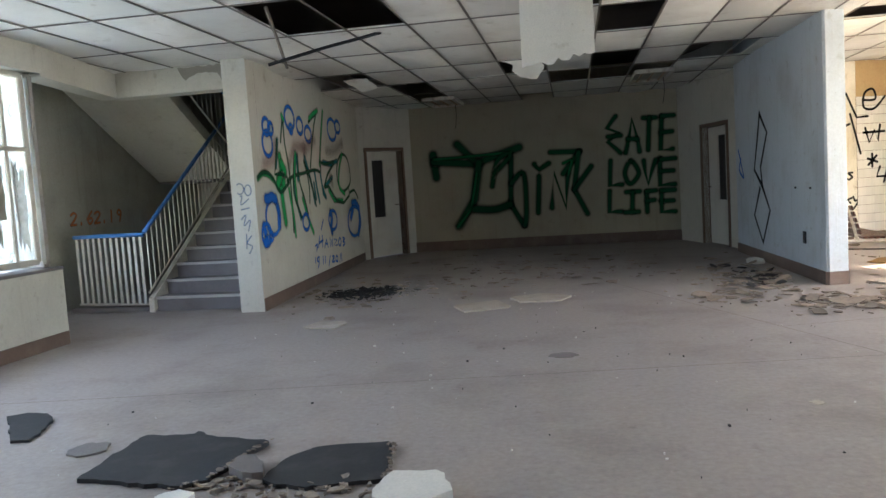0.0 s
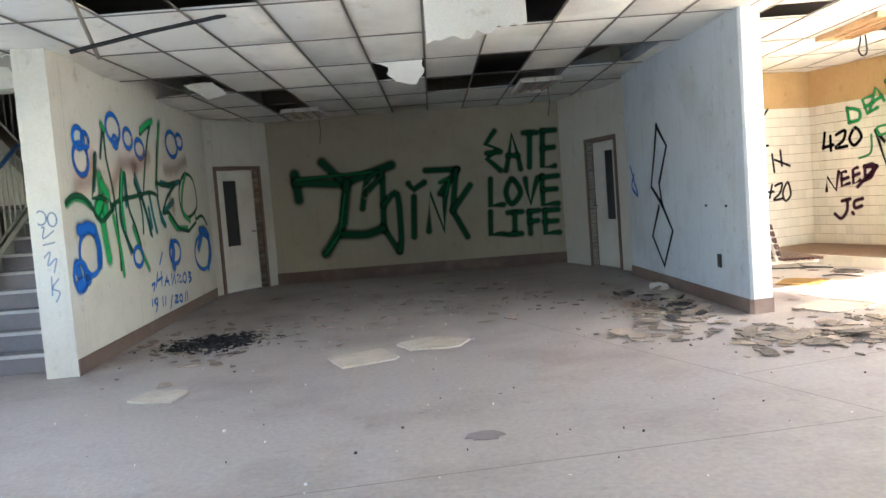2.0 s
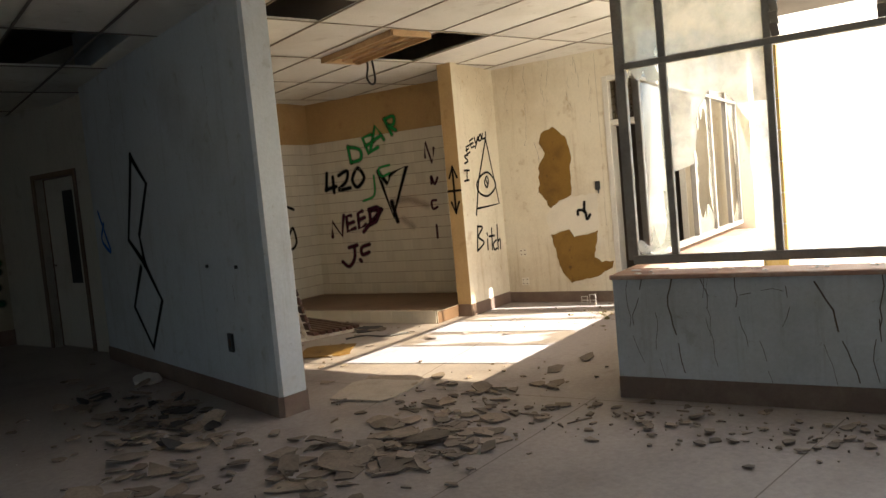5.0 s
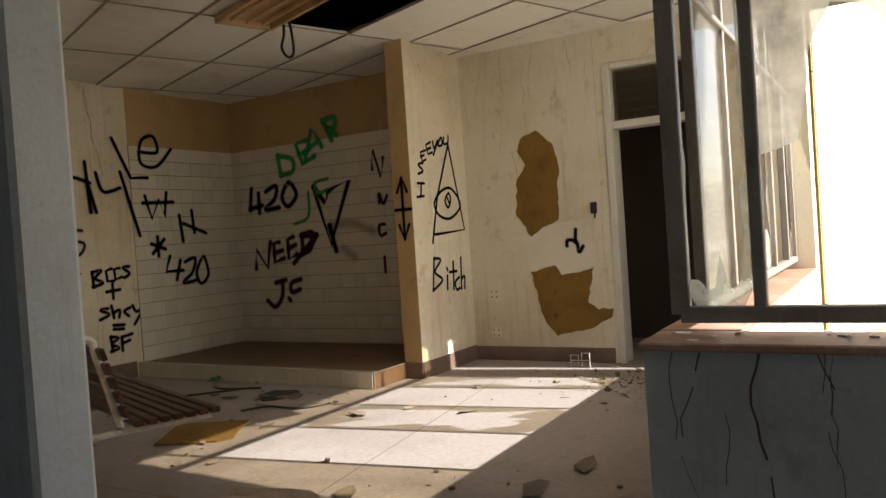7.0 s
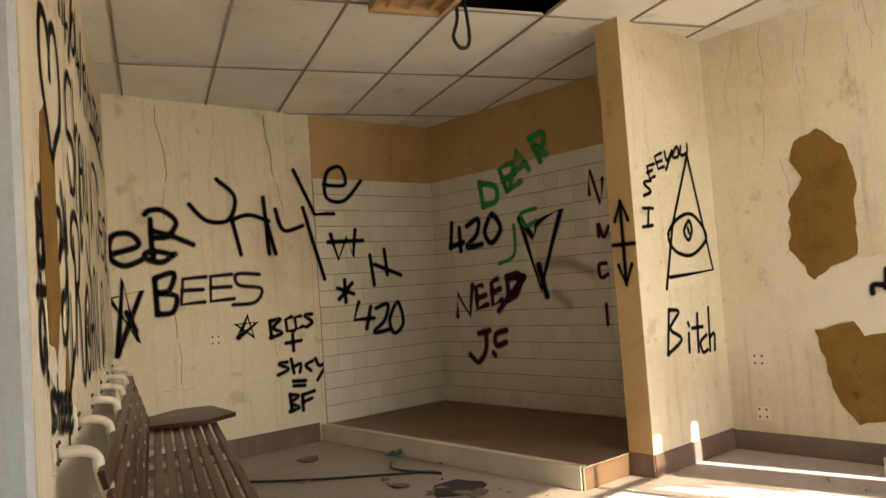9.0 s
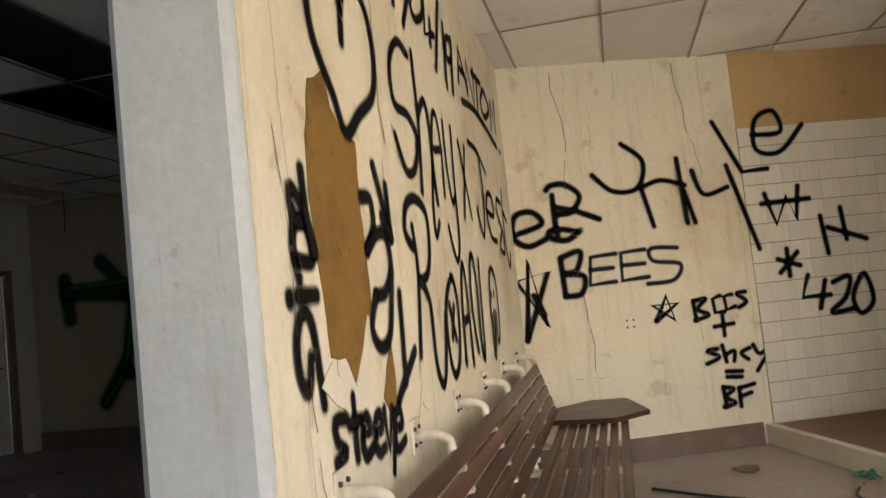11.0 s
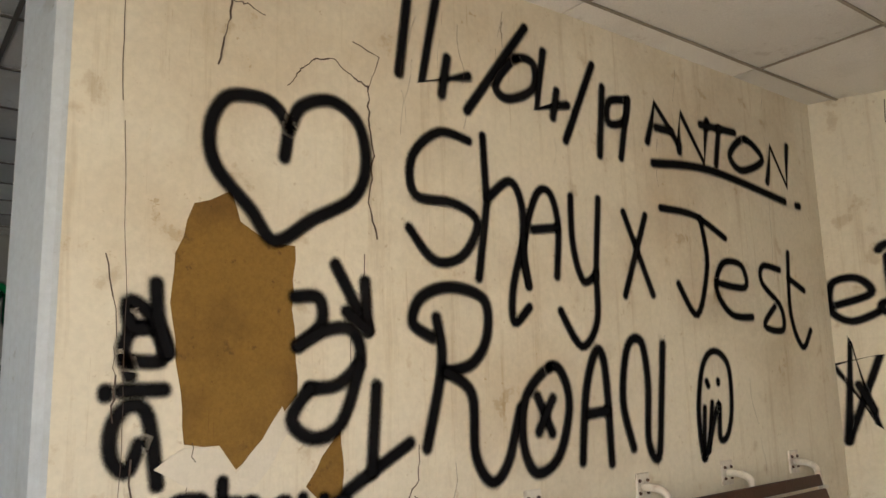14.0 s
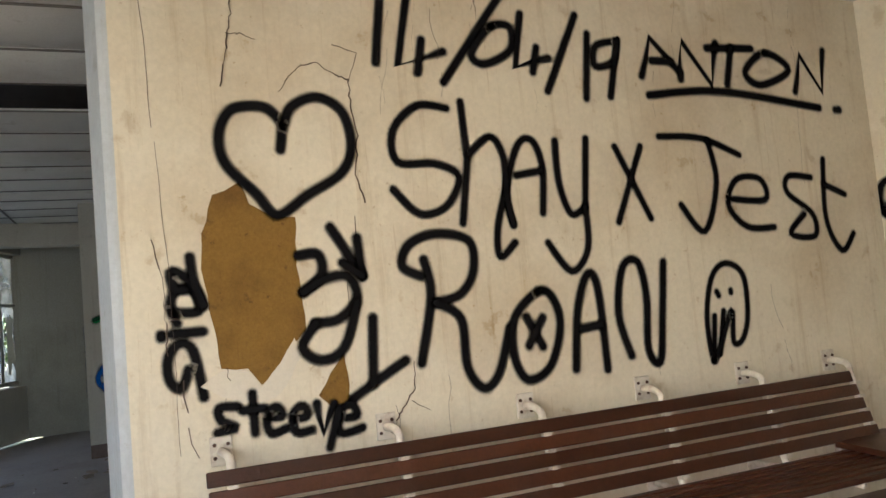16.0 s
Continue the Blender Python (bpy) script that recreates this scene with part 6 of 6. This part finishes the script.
# cracks and hanging seams
for par, m, s, z, length, ang, wd in (
        (partition, PARTITION, 9.74, 1.75, 0.45, -94, 0.009),
        (partition, PARTITION, 8.93, 2.85, 2.0, -90, 0.006), (partition, PARTITION, 9.02, 1.15, 0.3, -80, 0.012), (partition, PARTITION, 10.1, 1.05, 0.6, -92, 0.004), (partition, PARTITION, 10.4, 2.8, 0.4, -90, 0.004),
        (partition, PARTITION, 11.3, 1.5, 0.6, -90, 0.004), (partition, PARTITION, 11.95, 1.3, 0.5, -88, 0.004), (partition, PARTITION, 12.3, 2.6, 0.8, -90, 0.004), (partition, PARTITION, 9.85, 0.95, 0.5, -80, 0.005),
        (wall_back, BACK, 0.4, 2.83, 0.9, -86, 0.012), (wall_back, BACK, 0.47, 1.2, 0.55, -85, 0.013), (wall_back, BACK, 1.33, 2.85, 0.9, -88, 0.013), (wall_back, BACK, 1.3, 0.96, 0.6, -92, 0.006), (wall_back, BACK, 0.35, 0.62, 0.16, -10, 0.005), (wall_back, BACK, 1.72, 2.2, 1.9, -90, 0.005),
        (wall_right, RIGHT, 3.52, 2.86, 1.0, -90, 0.006), (wall_right, RIGHT, 3.83, 2.86, 0.5, -90, 0.005), (wall_right, RIGHT, 4.14, 2.86, 0.4, -86, 0.005), (wall_right, RIGHT, 3.57, 1.95, 0.7, -92, 0.005), (wall_right, RIGHT, 4.4, 2.86, 2.0, -90, 0.004),
        (pillar, PILLAR, 2.33, 2.8, 0.9, -88, 0.004), (pillar, PILLAR, 2.9, 2.8, 0.5, -90, 0.004),
        (wall_sill, SILL, 0.19, 0.76, 0.3, -88, 0.009), (wall_sill, SILL, 0.38, 0.77, 0.62, -91, 0.012), (wall_sill, SILL, 1.17, 0.73, 0.65, -80, 0.014), (wall_sill, SILL, 0.77, 0.66, 0.16, -2, 0.006), (wall_sill, SILL, 0.58, 0.7, 0.5, -86, 0.006), (wall_sill, SILL, 1.5, 0.76, 0.6, -90, 0.009), (wall_sill, SILL, 1.8, 0.76, 0.6, -85, 0.008), (wall_sill, SILL, 2.2, 0.76, 0.6, -92, 0.007), (wall_sill, SILL, 0.1, 0.76, 0.55, -90, 0.005),
        (partition, LOBBY_RIGHT, -9.3, 0.9, 0.25, -90, 0.008), (partition, LOBBY_RIGHT, -9.4, 2.5, 0.6, -90, 0.006), (partition, LOBBY_RIGHT, -11.6, 2.8, 2.4, -90, 0.006),
        (lobby_left, LOBBY_LEFT, 0.25, 2.8, 2.6, -90, 0.006), (lobby_left, LOBBY_LEFT, 5.3, 2.8, 2.5, -90, 0.006)):
    crack(par, m, s, z, length, ang, wd * (1.6 if par is wall_sill else 1.0))
for path, wide in zip([[(9.29, 2.73), (9.29, 2.6), (9.27, 2.52), (9.26, 2.43), (9.23, 2.3)], [(9.27, 2.52), (9.32, 2.52), (9.38, 2.5)], [(9.46, 2.28), (9.5, 2.34), (9.55, 2.39), (9.63, 2.41), (9.7, 2.36), (9.76, 2.34)], [(9.76, 2.34), (9.76, 2.25), (9.78, 2.1), (9.76, 1.93), (9.79, 1.81)], [(9.95, 1.12), (9.94, 1.01), (9.87, 0.92), (9.84, 0.87)], [(10.39, 2.75), (10.39, 2.64)], [(9.18, 1.18), (9.19, 1.11), (9.17, 1.05)], [(8.94, 1.69), (8.97, 1.52), (8.97, 1.37), (8.97, 1.25)], [(9.7, 2.49), (9.81, 2.46), (9.76, 2.33)], [(9.92, 0.96), (10.0, 0.91)]], (0.008, 0.005, 0.008, 0.008, 0.006, 0.004, 0.005, 0.005, 0.005, 0.004)):
    bm = bmesh.new()
    uv = bm.loops.layers.uv.new("stroke")
    fine = [(q.x + random.uniform(-0.005, 0.005), q.y + random.uniform(-0.004, 0.004)) for a, b in zip(path, path[1:]) for k in range(6) for q in [Vector(a).lerp(Vector(b), k / 6)]] + [path[-1]]
    for k in range(0, len(fine) - 1, 4):
        ribbon(bm, uv, fine[k:k + 5], wide * random.uniform(0.35, 1.0), PARTITION, 0.0045)
    part("crack", bm, CRACK, partition)
rnd = random.Random(90)
for par, m, a, b, top_z, count, wide in ((wall_sill, SILL, 0.05, 2.6, 0.77, 16, 0.012), (wall_right, RIGHT, 3.3, 4.4, 2.84, 9, 0.006), (wall_back, BACK, 0.1, 1.7, 2.84, 9, 0.006), (pillar, PILLAR, 2.25, 3.1, 2.84, 5, 0.005), (partition, PARTITION, 9.9, 12.6, 2.84, 8, 0.005)):
    for k in range(count):
        crack(par, m, rnd.uniform(a, b), top_z - rnd.random() ** 2 * 0.5, rnd.uniform(0.12, 0.55), -90 + rnd.gauss(0, 3), wide * rnd.uniform(0.3, 1.0))

# small wall fixtures
for m, s, z, label in ((LOBBY_RIGHT, -9.43, 0.46, "black socket plate low on the grey wall"),):
    top = thing("wall_socket", label, "socket")
    part("plate", boxed((s - 0.04, -0.02, z - 0.07), (s + 0.04, -0.001, z + 0.07), m, 0.004), BLACKPLASTIC, top)
    part("slot", boxed((s - 0.015, -0.023, z - 0.03), (s + 0.015, -0.019, z + 0.03), m), BOLT, top)
for s, z in ((-9.72, 1.03), (-9.2, 1.03)):
    finish("wall_plug", boxed((s - 0.012, -0.02, z - 0.012), (s + 0.012, -0.001, z + 0.012), LOBBY_RIGHT, 0.003), BLACKPLASTIC, label="small dark fixing stuck in the wall", category="wall plug", group="wall plugs")
for m, s, z in ((BACK, 0.79, 0.97), (RIGHT, 3.3, 0.62), (RIGHT, 3.3, 0.26)):
    top = thing("bare_socket_box", "chipped plaster scar with four screw holes", "socket scar")
    part("plaster", ragged(bmesh.new(), m, [(s - 0.05, z - 0.05), (s + 0.05, z - 0.045), (s + 0.045, z + 0.05), (s - 0.045, z + 0.045)], -0.0085, 0.008, 9, 0.003), TORN, top)
    for a in (-0.025, 0.025):
        for b in (-0.025, 0.025):
            part("hole", boxed((s + a - 0.007, -0.0105, z + b - 0.007), (s + a + 0.007, -0.0088, z + b + 0.007), m), BOLT, top)

# ---------------------------------------------------------------- things lying on the floor
def slab(name, x, y, size, thick, mat, label, seed, sides=6, tilt=0.0, z=0.0, stretch=1.0):
    rnd = random.Random(seed)
    bm = bmesh.new()
    n = 18
    base = [rnd.uniform(0.75, 1.0) for _ in range(sides)]
    turn = rnd.uniform(0, 6.28)
    pts = []
    for k in range(n):
        t = k / n * sides
        i = int(t)
        r = base[i % sides] * (1 - (t - i)) + base[(i + 1) % sides] * (t - i)
        a = k / n * math.tau + turn
        q = math.cos(math.pi / sides) / math.cos((a - turn) % (math.tau / sides) - math.pi / sides)
        pts.append((x + size * r * q * math.cos(a) * stretch + rnd.uniform(-0.01, 0.01), y + size * r * q * math.sin(a) + rnd.uniform(-0.01, 0.01)))
    prism(bm, pts, z + 0.001, z + thick)
    if tilt:
        mt = Matrix.Translation((x, y, z)) @ Matrix.Rotation(tilt, 4, "X") @ Matrix.Translation((-x, -y, -z))
        bmesh.ops.transform(bm, matrix=mt, verts=bm.verts)
        low = min(v.co.z for v in bm.verts)
        bmesh.ops.translate(bm, vec=(0, 0, z - low + 0.001), verts=bm.verts)
    return finish(name, bm, mat, label=label, category="floor debris")


def flat_piece(name, outline, thick, mat, label, seed, edge=None):
    """A flat broken board, its outline frayed between its corners, with an optional pale broken edge as a part."""
    rnd = random.Random(seed)
    pts = []
    for k, p in enumerate(outline):
        q = outline[(k + 1) % len(outline)]
        n = max(1, int(math.dist(p, q) / 0.045))
        pts += [(p[0] + (q[0] - p[0]) * i / n + rnd.gauss(0, 0.006), p[1] + (q[1] - p[1]) * i / n + rnd.gauss(0, 0.006)) for i in range(n)]
    bm = bmesh.new()
    prism(bm, pts, 0.002, thick)
    ob = finish(name, bm, mat, label=label, category="floor debris")
    if edge:
        bm = bmesh.new()
        for k in range(len(edge) - 1):
            for i in range(7):
                f = (i + rnd.random()) / 7
                shard(bm, edge[k][0] + (edge[k + 1][0] - edge[k][0]) * f + rnd.gauss(0, 0.008), edge[k][1] + (edge[k + 1][1] - edge[k][1]) * f + rnd.gauss(0, 0.008), thick + 0.001, rnd.uniform(0.008, 0.03), 0.005, rnd.uniform(0, 6), rnd.gauss(0, 0.2), rnd)
        finish("broken_edge", bm, DEBRIS, ob, "pale splintered edge", kind="stuff")
    return ob


EDGE_A = [(-2.08, 3.28), (-2.09, 3.56), (-2.1, 3.92), (-1.93, 3.92), (-1.81, 3.93), (-1.81, 3.98), (-1.77, 3.97), (-1.73, 3.91), (-1.51, 3.86), (-1.31, 3.81), (-1.36, 3.65), (-1.38, 3.45), (-1.41, 3.28), (-1.49, 3.2), (-1.78, 3.25)]
EDGE_B = [(-1.14, 3.29), (-1.14, 3.55), (-1.03, 3.73), (-0.87, 3.77), (-0.66, 3.79), (-0.6, 3.66), (-0.57, 3.36), (-0.57, 3.3), (-0.77, 3.25), (-0.9, 3.21), (-1.05, 3.24)]
flat_piece("charred_board", EDGE_A, 0.024, CHAR, "blackened flat board with a splintered edge on the floor", 31, EDGE_A[9:14])
flat_piece("charred_board", EDGE_B, 0.022, CHAR, "blackened flat board with a pale broken edge on the floor", 32, EDGE_B[4:8])
flat_piece("charred_board", [(-3.3, 4.32), (-3.21, 4.4), (-3.04, 4.37), (-2.91, 4.23), (-2.84, 4.03), (-2.8, 3.87), (-2.9, 3.84)], 0.018, CHAR, "blackened board scrap on the floor", 33)
flat_piece("grey_scrap", [(-1.34, 3.39), (-1.36, 3.52), (-1.29, 3.55), (-1.19, 3.43), (-1.14, 3.3), (-1.25, 3.31)], 0.05, STEP, "grey lump of floor screed beside the blackened board", 34)
slab("grey_scrap", -2.33, 3.73, 0.13, 0.012, STEP, "small grey floor-covering scrap on the floor", 34, 5)
slab("white_board", -0.39, 3.13, 0.2, 0.05, SLABWHITE, "white plaster board fragment on the floor", 35, 5, 0.08)
slab("white_board", -1.45, 3.05, 0.09, 0.03, SLABWHITE, "small white plaster board fragment on the floor", 36, 5, 0.05)
slab("ceiling_tile_fragment", -2.12, 7.23, 0.24, 0.016, PALEBOARD, "pale ceiling board fragment lying on the floor", 37, 4, 0.03, 0.0, 1.2)
slab("ceiling_tile_fragment", -0.69, 8.08, 0.4, 0.016, PALEBOARD, "large square ceiling board lying on the floor", 38, 4, 0.0, 0.0, 1.1)
slab("ceiling_tile_fragment", -0.07, 8.48, 0.34, 0.016, PALEBOARD, "pale broken ceiling board on the floor", 39, 5, 0.02, 0.0, 1.3)
slab("ceiling_tile_fragment", 3.72, 8.75, 0.42, 0.016, PALEBOARD, "broken board lying at the foot of the partition's end", 40, 4, 0.015, 0.0, 1.1)
slab("ceiling_tile_fragment", 1.6, 8.23, 0.13, 0.02, DEBRIS, "pale broken chunk on the floor", 41, 5, 0.15)
slab("ceiling_tile_fragment", 2.72, 10.9, 0.15, 0.03, SLABWHITE, "crumpled white scrap by the skirting", 42, 6, 0.2)
slab("oil_stain_lid", 0.2, 5.73, 0.1, 0.006, STEP, "flat grey disc of dried dirt on the floor", 43, 9, 0.0, 0.0, 1.2)
slab("paper_scrap", 1.6, 4.46, 0.055, 0.004, PALEBOARD, "small white scrap on the floor", 44, 4)
slab("paper_scrap", 3.1, 5.75, 0.12, 0.005, DEBRIS, "dusty brown scrap on the floor", 45, 5, 0.04)
slab("floor_slab", 3.9, 8.85, 0.35, 0.01, DEBRIS, "lifted piece of floor sheet", 46, 4, 0.02)
slab("floor_slab", 4.3, 10.5, 0.4, 0.012, BOARD, "brown board lying on the room floor", 47, 4, 0.03)
slab("floor_slab", 5.2, 11.2, 0.22, 0.01, CHAR, "dark board scrap on the room floor", 48, 5, 0.02)


def litter(name, label, mat, centre, spread, count, sizes, seed, thick=(0.003, 0.012), tilt=0.12, skew=0.0):
    """A drift of broken bits, thickest in its middle."""
    rnd = random.Random(seed)
    bm = bmesh.new()
    made = 0
    while made < count:
        x, y = centre[0] + rnd.gauss(0, spread[0]), centre[1] + rnd.gauss(0, spread[1])
        x += skew * (y - centre[1])
        clear = not (2.75 < x < 3.32 and y > 8.4) and (x - BAY.x) * U.x + (y - BAY.y) * U.y < (-0.08 if (x - BAY.x) * W.x + (y - BAY.y) * W.y > -0.1 else 99) and -3.15 < x and y < 15.1
        if not clear:
            continue
        size = sizes[0] + (sizes[1] - sizes[0]) * rnd.random() ** 2.2
        shard(bm, x, y, 0.0012 + rnd.random() * 0.008, size, rnd.uniform(*thick), rnd.uniform(0, 6.28), rnd.gauss(0, tilt), rnd, lean=rnd.choice("XY"))
        made += 1
    return finish(name, bm, mat, label=label, category="debris", kind="stuff")


litter("broken_sheet_drift", "drift of broken floor-covering pieces at the opening", DEBRIS, (3.2, 7.45), (0.42, 0.22), 190, (0.012, 0.12), 51)
litter("broken_sheet_plates", "larger broken plates of floor covering in the opening", DEBRIS, (3.15, 7.5), (0.4, 0.2), 46, (0.07, 0.2), 66, (0.004, 0.01), 0.1)
litter("broken_sheet_drift", "scattered broken floor-covering pieces in the opening", DEBRIS, (3.9, 8.1), (0.5, 0.35), 110, (0.012, 0.12), 52)
litter("broken_sheet_drift", "broken pieces under the cracked low wall", DEBRIS, (4.5, 6.2), (0.22, 0.9), 260, (0.005, 0.06), 53, skew=-0.35)
litter("broken_sheet_drift", "broken pieces along the grey partition", DEBRIS, (2.4, 9.6), (0.3, 0.8), 150, (0.015, 0.15), 54)
litter("broken_sheet_drift", "broken pieces beside the grey partition's end", DEBRIS, (1.8, 8.18), (0.3, 0.25), 40, (0.02, 0.17), 55)
litter("dark_scraps", "dark curled scraps along the foot of the grey partition", CHAR, (2.35, 9.55), (0.2, 0.45), 46, (0.02, 0.11), 67, (0.003, 0.012), 0.3)
litter("broken_sheet_drift", "broken ceiling bits across the middle of the lobby", DEBRIS, (-0.45, 11.23), (1.4, 1.1), 200, (0.01, 0.13), 56)
litter("broken_sheet_drift", "broken bits along the graffiti wall", DEBRIS, (-2.35, 9.53), (0.6, 0.7), 160, (0.008, 0.1), 57)
litter("ash_heap", "black ash and burnt scraps on the floor", ASH, (-2.32, 9.43), (0.25, 0.22), 750, (0.01, 0.075), 58, (0.002, 0.012), 0.2)
litter("burnt_rubble", "burnt and pale rubble between the blackened boards", DEBRIS, (-1.27, 3.24), (0.11, 0.06), 45, (0.01, 0.055), 64, (0.003, 0.014), 0.15)
litter("burnt_rubble", "brown broken bits below the blackened boards", DEBRIS, (-0.76, 3.22), (0.22, 0.06), 50, (0.01, 0.07), 65, (0.003, 0.014), 0.15)
litter("fine_chips", "tiny chips and grit strewn over the lobby floor", SLABWHITE, (0.15, 6.13), (2.0, 2.2), 90, (0.003, 0.013), 59)
litter("fine_chips", "dark grit strewn over the lobby floor", CHAR, (0.65, 5.93), (1.8, 2.0), 80, (0.003, 0.014), 60)
litter("dry_leaves", "dry leaves and grit on the room floor by the doorway", LEAF, (7.2, 9.05), (0.35, 0.35), 260, (0.008, 0.04), 61, (0.001, 0.004), 0.5)
litter("broken_sheet_drift", "scraps on the room floor", DEBRIS, (4.9, 10.8), (0.7, 0.8), 60, (0.01, 0.12), 62)
for pts in ([(4.75, 10.9, 0.012), (4.95, 10.85, 0.014), (5.05, 10.6, 0.012), (5.3, 10.55, 0.012)], [(3.95, 12.3, 0.012), (4.4, 12.0, 0.016), (5.2, 11.7, 0.012)], [(5.1, 12.2, 0.012), (5.0, 11.9, 0.02), (5.25, 11.6, 0.012)]):
    bm = bmesh.new()
    tube(bm, arc(pts, 5), 0.009, 6)
    finish("cable_scrap", bm, BLACKPLASTIC, label="length of dark cable lying on the floor", category="cable", group="cable scraps")
bm = bmesh.new()
for pts in ([(0, 0), (0, 0.1), (0.07, 0.1), (0.07, 0)], [(0.1, 0), (0.1, 0.12), (0.17, 0.12), (0.17, 0)]):
    tube(bm, [RIGHT @ Vector((4.12 + a, -0.25, 0.005 + b)) for a, b in pts], 0.005, 6)
tube(bm, [RIGHT @ Vector((4.12 + a, -0.25, 0.06)) for a in (0, 0.17)], 0.004, 6)
finish("wire_bracket", bm, WHITEMETAL, label="small bent white wire bracket on the floor by the skirting", category="bracket")
bm = bmesh.new()
rnd = random.Random(71)
for k in range(14):
    shard(bm, 5.15 + rnd.gauss(0, 0.04), 12.35 + rnd.gauss(0, 0.03), 0.002 + k * 0.002, 0.04, 0.004, rnd.uniform(0, 6), rnd.gauss(0, 0.5), rnd)
finish("green_wrapper", bm, surface("green_plastic", (0.03, 0.16, 0.1), 0.4), label="crumpled green plastic wrapper on the floor", category="wrapper")

# ---------------------------------------------------------------- outside
def outside_wing():
    top = thing("tiled_wing", "sunlit wing clad in large yellow tiles", "building")
    m = face((11.2, 11.6, 0), (0, -1))
    part("wall", boxed((0.0, 0.02, -0.4), (2.1, 3.0, 7.0), m), OUTWALL, top)
    for i in range(6):
        for j in range(16):
            part("tile", boxed((i * 0.35 + 0.008, -0.01, j * 0.44 - 0.3), (i * 0.35 + 0.342, 0.018, j * 0.44 + 0.125), m), YELLOWTILE, top)
    part("roof", boxed((-0.1, -0.2, 7.0), (2.3, 3.2, 7.2), m), OUTWALL, top)
    top = thing("apartment_building", "pale sunlit building with upright orange fins", "building")
    m = face((16.0, 14.5, 0), (0, -1))
    part("wall", boxed((0.0, 0.3, -0.4), (3.7, 5.0, 8.5), m), OUTWALL, top)
    for k in range(5):
        part("fin", boxed((2.6 + k * 0.2, 0.0, 0.2), (2.68 + k * 0.2, 0.3, 4.3 - k * 0.15), m, 0.01), ORANGE, top, "orange upright fin")
    for k in range(4):
        part("balcony", boxed((3.6, -0.5, 0.6 + k * 2.4), (3.95, 0.5, 0.75 + k * 2.4), m), OUTWALL, top)
    for k in range(16):
        part("baluster", boxed((3.72, -0.4, 0.0 + k * 0.33), (3.86, 0.3, 0.06 + k * 0.33), m), ORANGE, top)
    part("roof", boxed((-0.2, 0.0, 8.5), (4.0, 5.2, 8.7), m), OUTWALL, top)


outside_wing()
def tree(name, x, y, h, r, label, seed):
    rnd = random.Random(seed)
    top = thing(name, label, "tree", group="trees", at=Matrix.Translation((x, y, -0.5)))
    bm = bmesh.new()
    tube(bm, [(0, 0, 0), (0.1, 0.05, h * 0.3), (0.05, 0.1, h * 0.6)], 0.16, 7)
    for k in range(6):
        a = k * 1.05 + rnd.random()
        tube(bm, [(0.07, 0.06, h * (0.3 + 0.04 * k)), (r * 0.35 * math.cos(a), r * 0.35 * math.sin(a), h * (0.5 + 0.04 * k)), (r * 0.7 * math.cos(a), r * 0.7 * math.sin(a), h * (0.62 + 0.05 * k))], 0.05, 5)
    part("trunk", bm, BARK, top)
    bm = bmesh.new()
    clumps = [(rnd.gauss(0, r * 0.45), rnd.gauss(0, r * 0.45), h * 0.68 + rnd.gauss(0, h * 0.16)) for _ in range(26)]
    for _ in range(2600):
        c = rnd.choice(clumps)
        p = Vector(c) + Vector((rnd.gauss(0, 1), rnd.gauss(0, 1), rnd.gauss(0, 0.8))) * r * 0.17
        d = Vector((rnd.gauss(0, 1), rnd.gauss(0, 1), rnd.gauss(0, 1))).normalized()
        e = d.orthogonal().normalized()
        s = rnd.uniform(0.06, 0.13)
        bm.faces.new([bm.verts.new(p + q) for q in (d * s, e * s * 0.5, -d * s, -e * s * 0.5)])
    part("crown", bm, FOLIAGE, top)
    return top


tree("tree", 24.0, 13.6, 2.7, 2.2, "dark green leafy tree beyond the wing", 81)
tree("tree", 26.0, 11.0, 2.4, 2.0, "dark green leafy tree in the distance", 82)
tree("tree", -13.0, 9.0, 4.0, 2.2, "sunlit green tree beyond the stair window", 83)
tree("tree", -14.0, 5.0, 3.5, 2.0, "sunlit green bush beyond the lobby window", 84)
tree("tree", -19.0, 11.0, 5.0, 2.6, "green tree beyond the lobby window", 85)

# ---------------------------------------------------------------- wall tiles, piece by piece
tiling(wall_back, BACK, 1.78, 3.158, 0.142, 2.32, 0.153, 0.145, 91)
tiling(wall_right, RIGHT, 0.0, 2.88, 0.142, 2.32, 0.153, 0.145, 92)
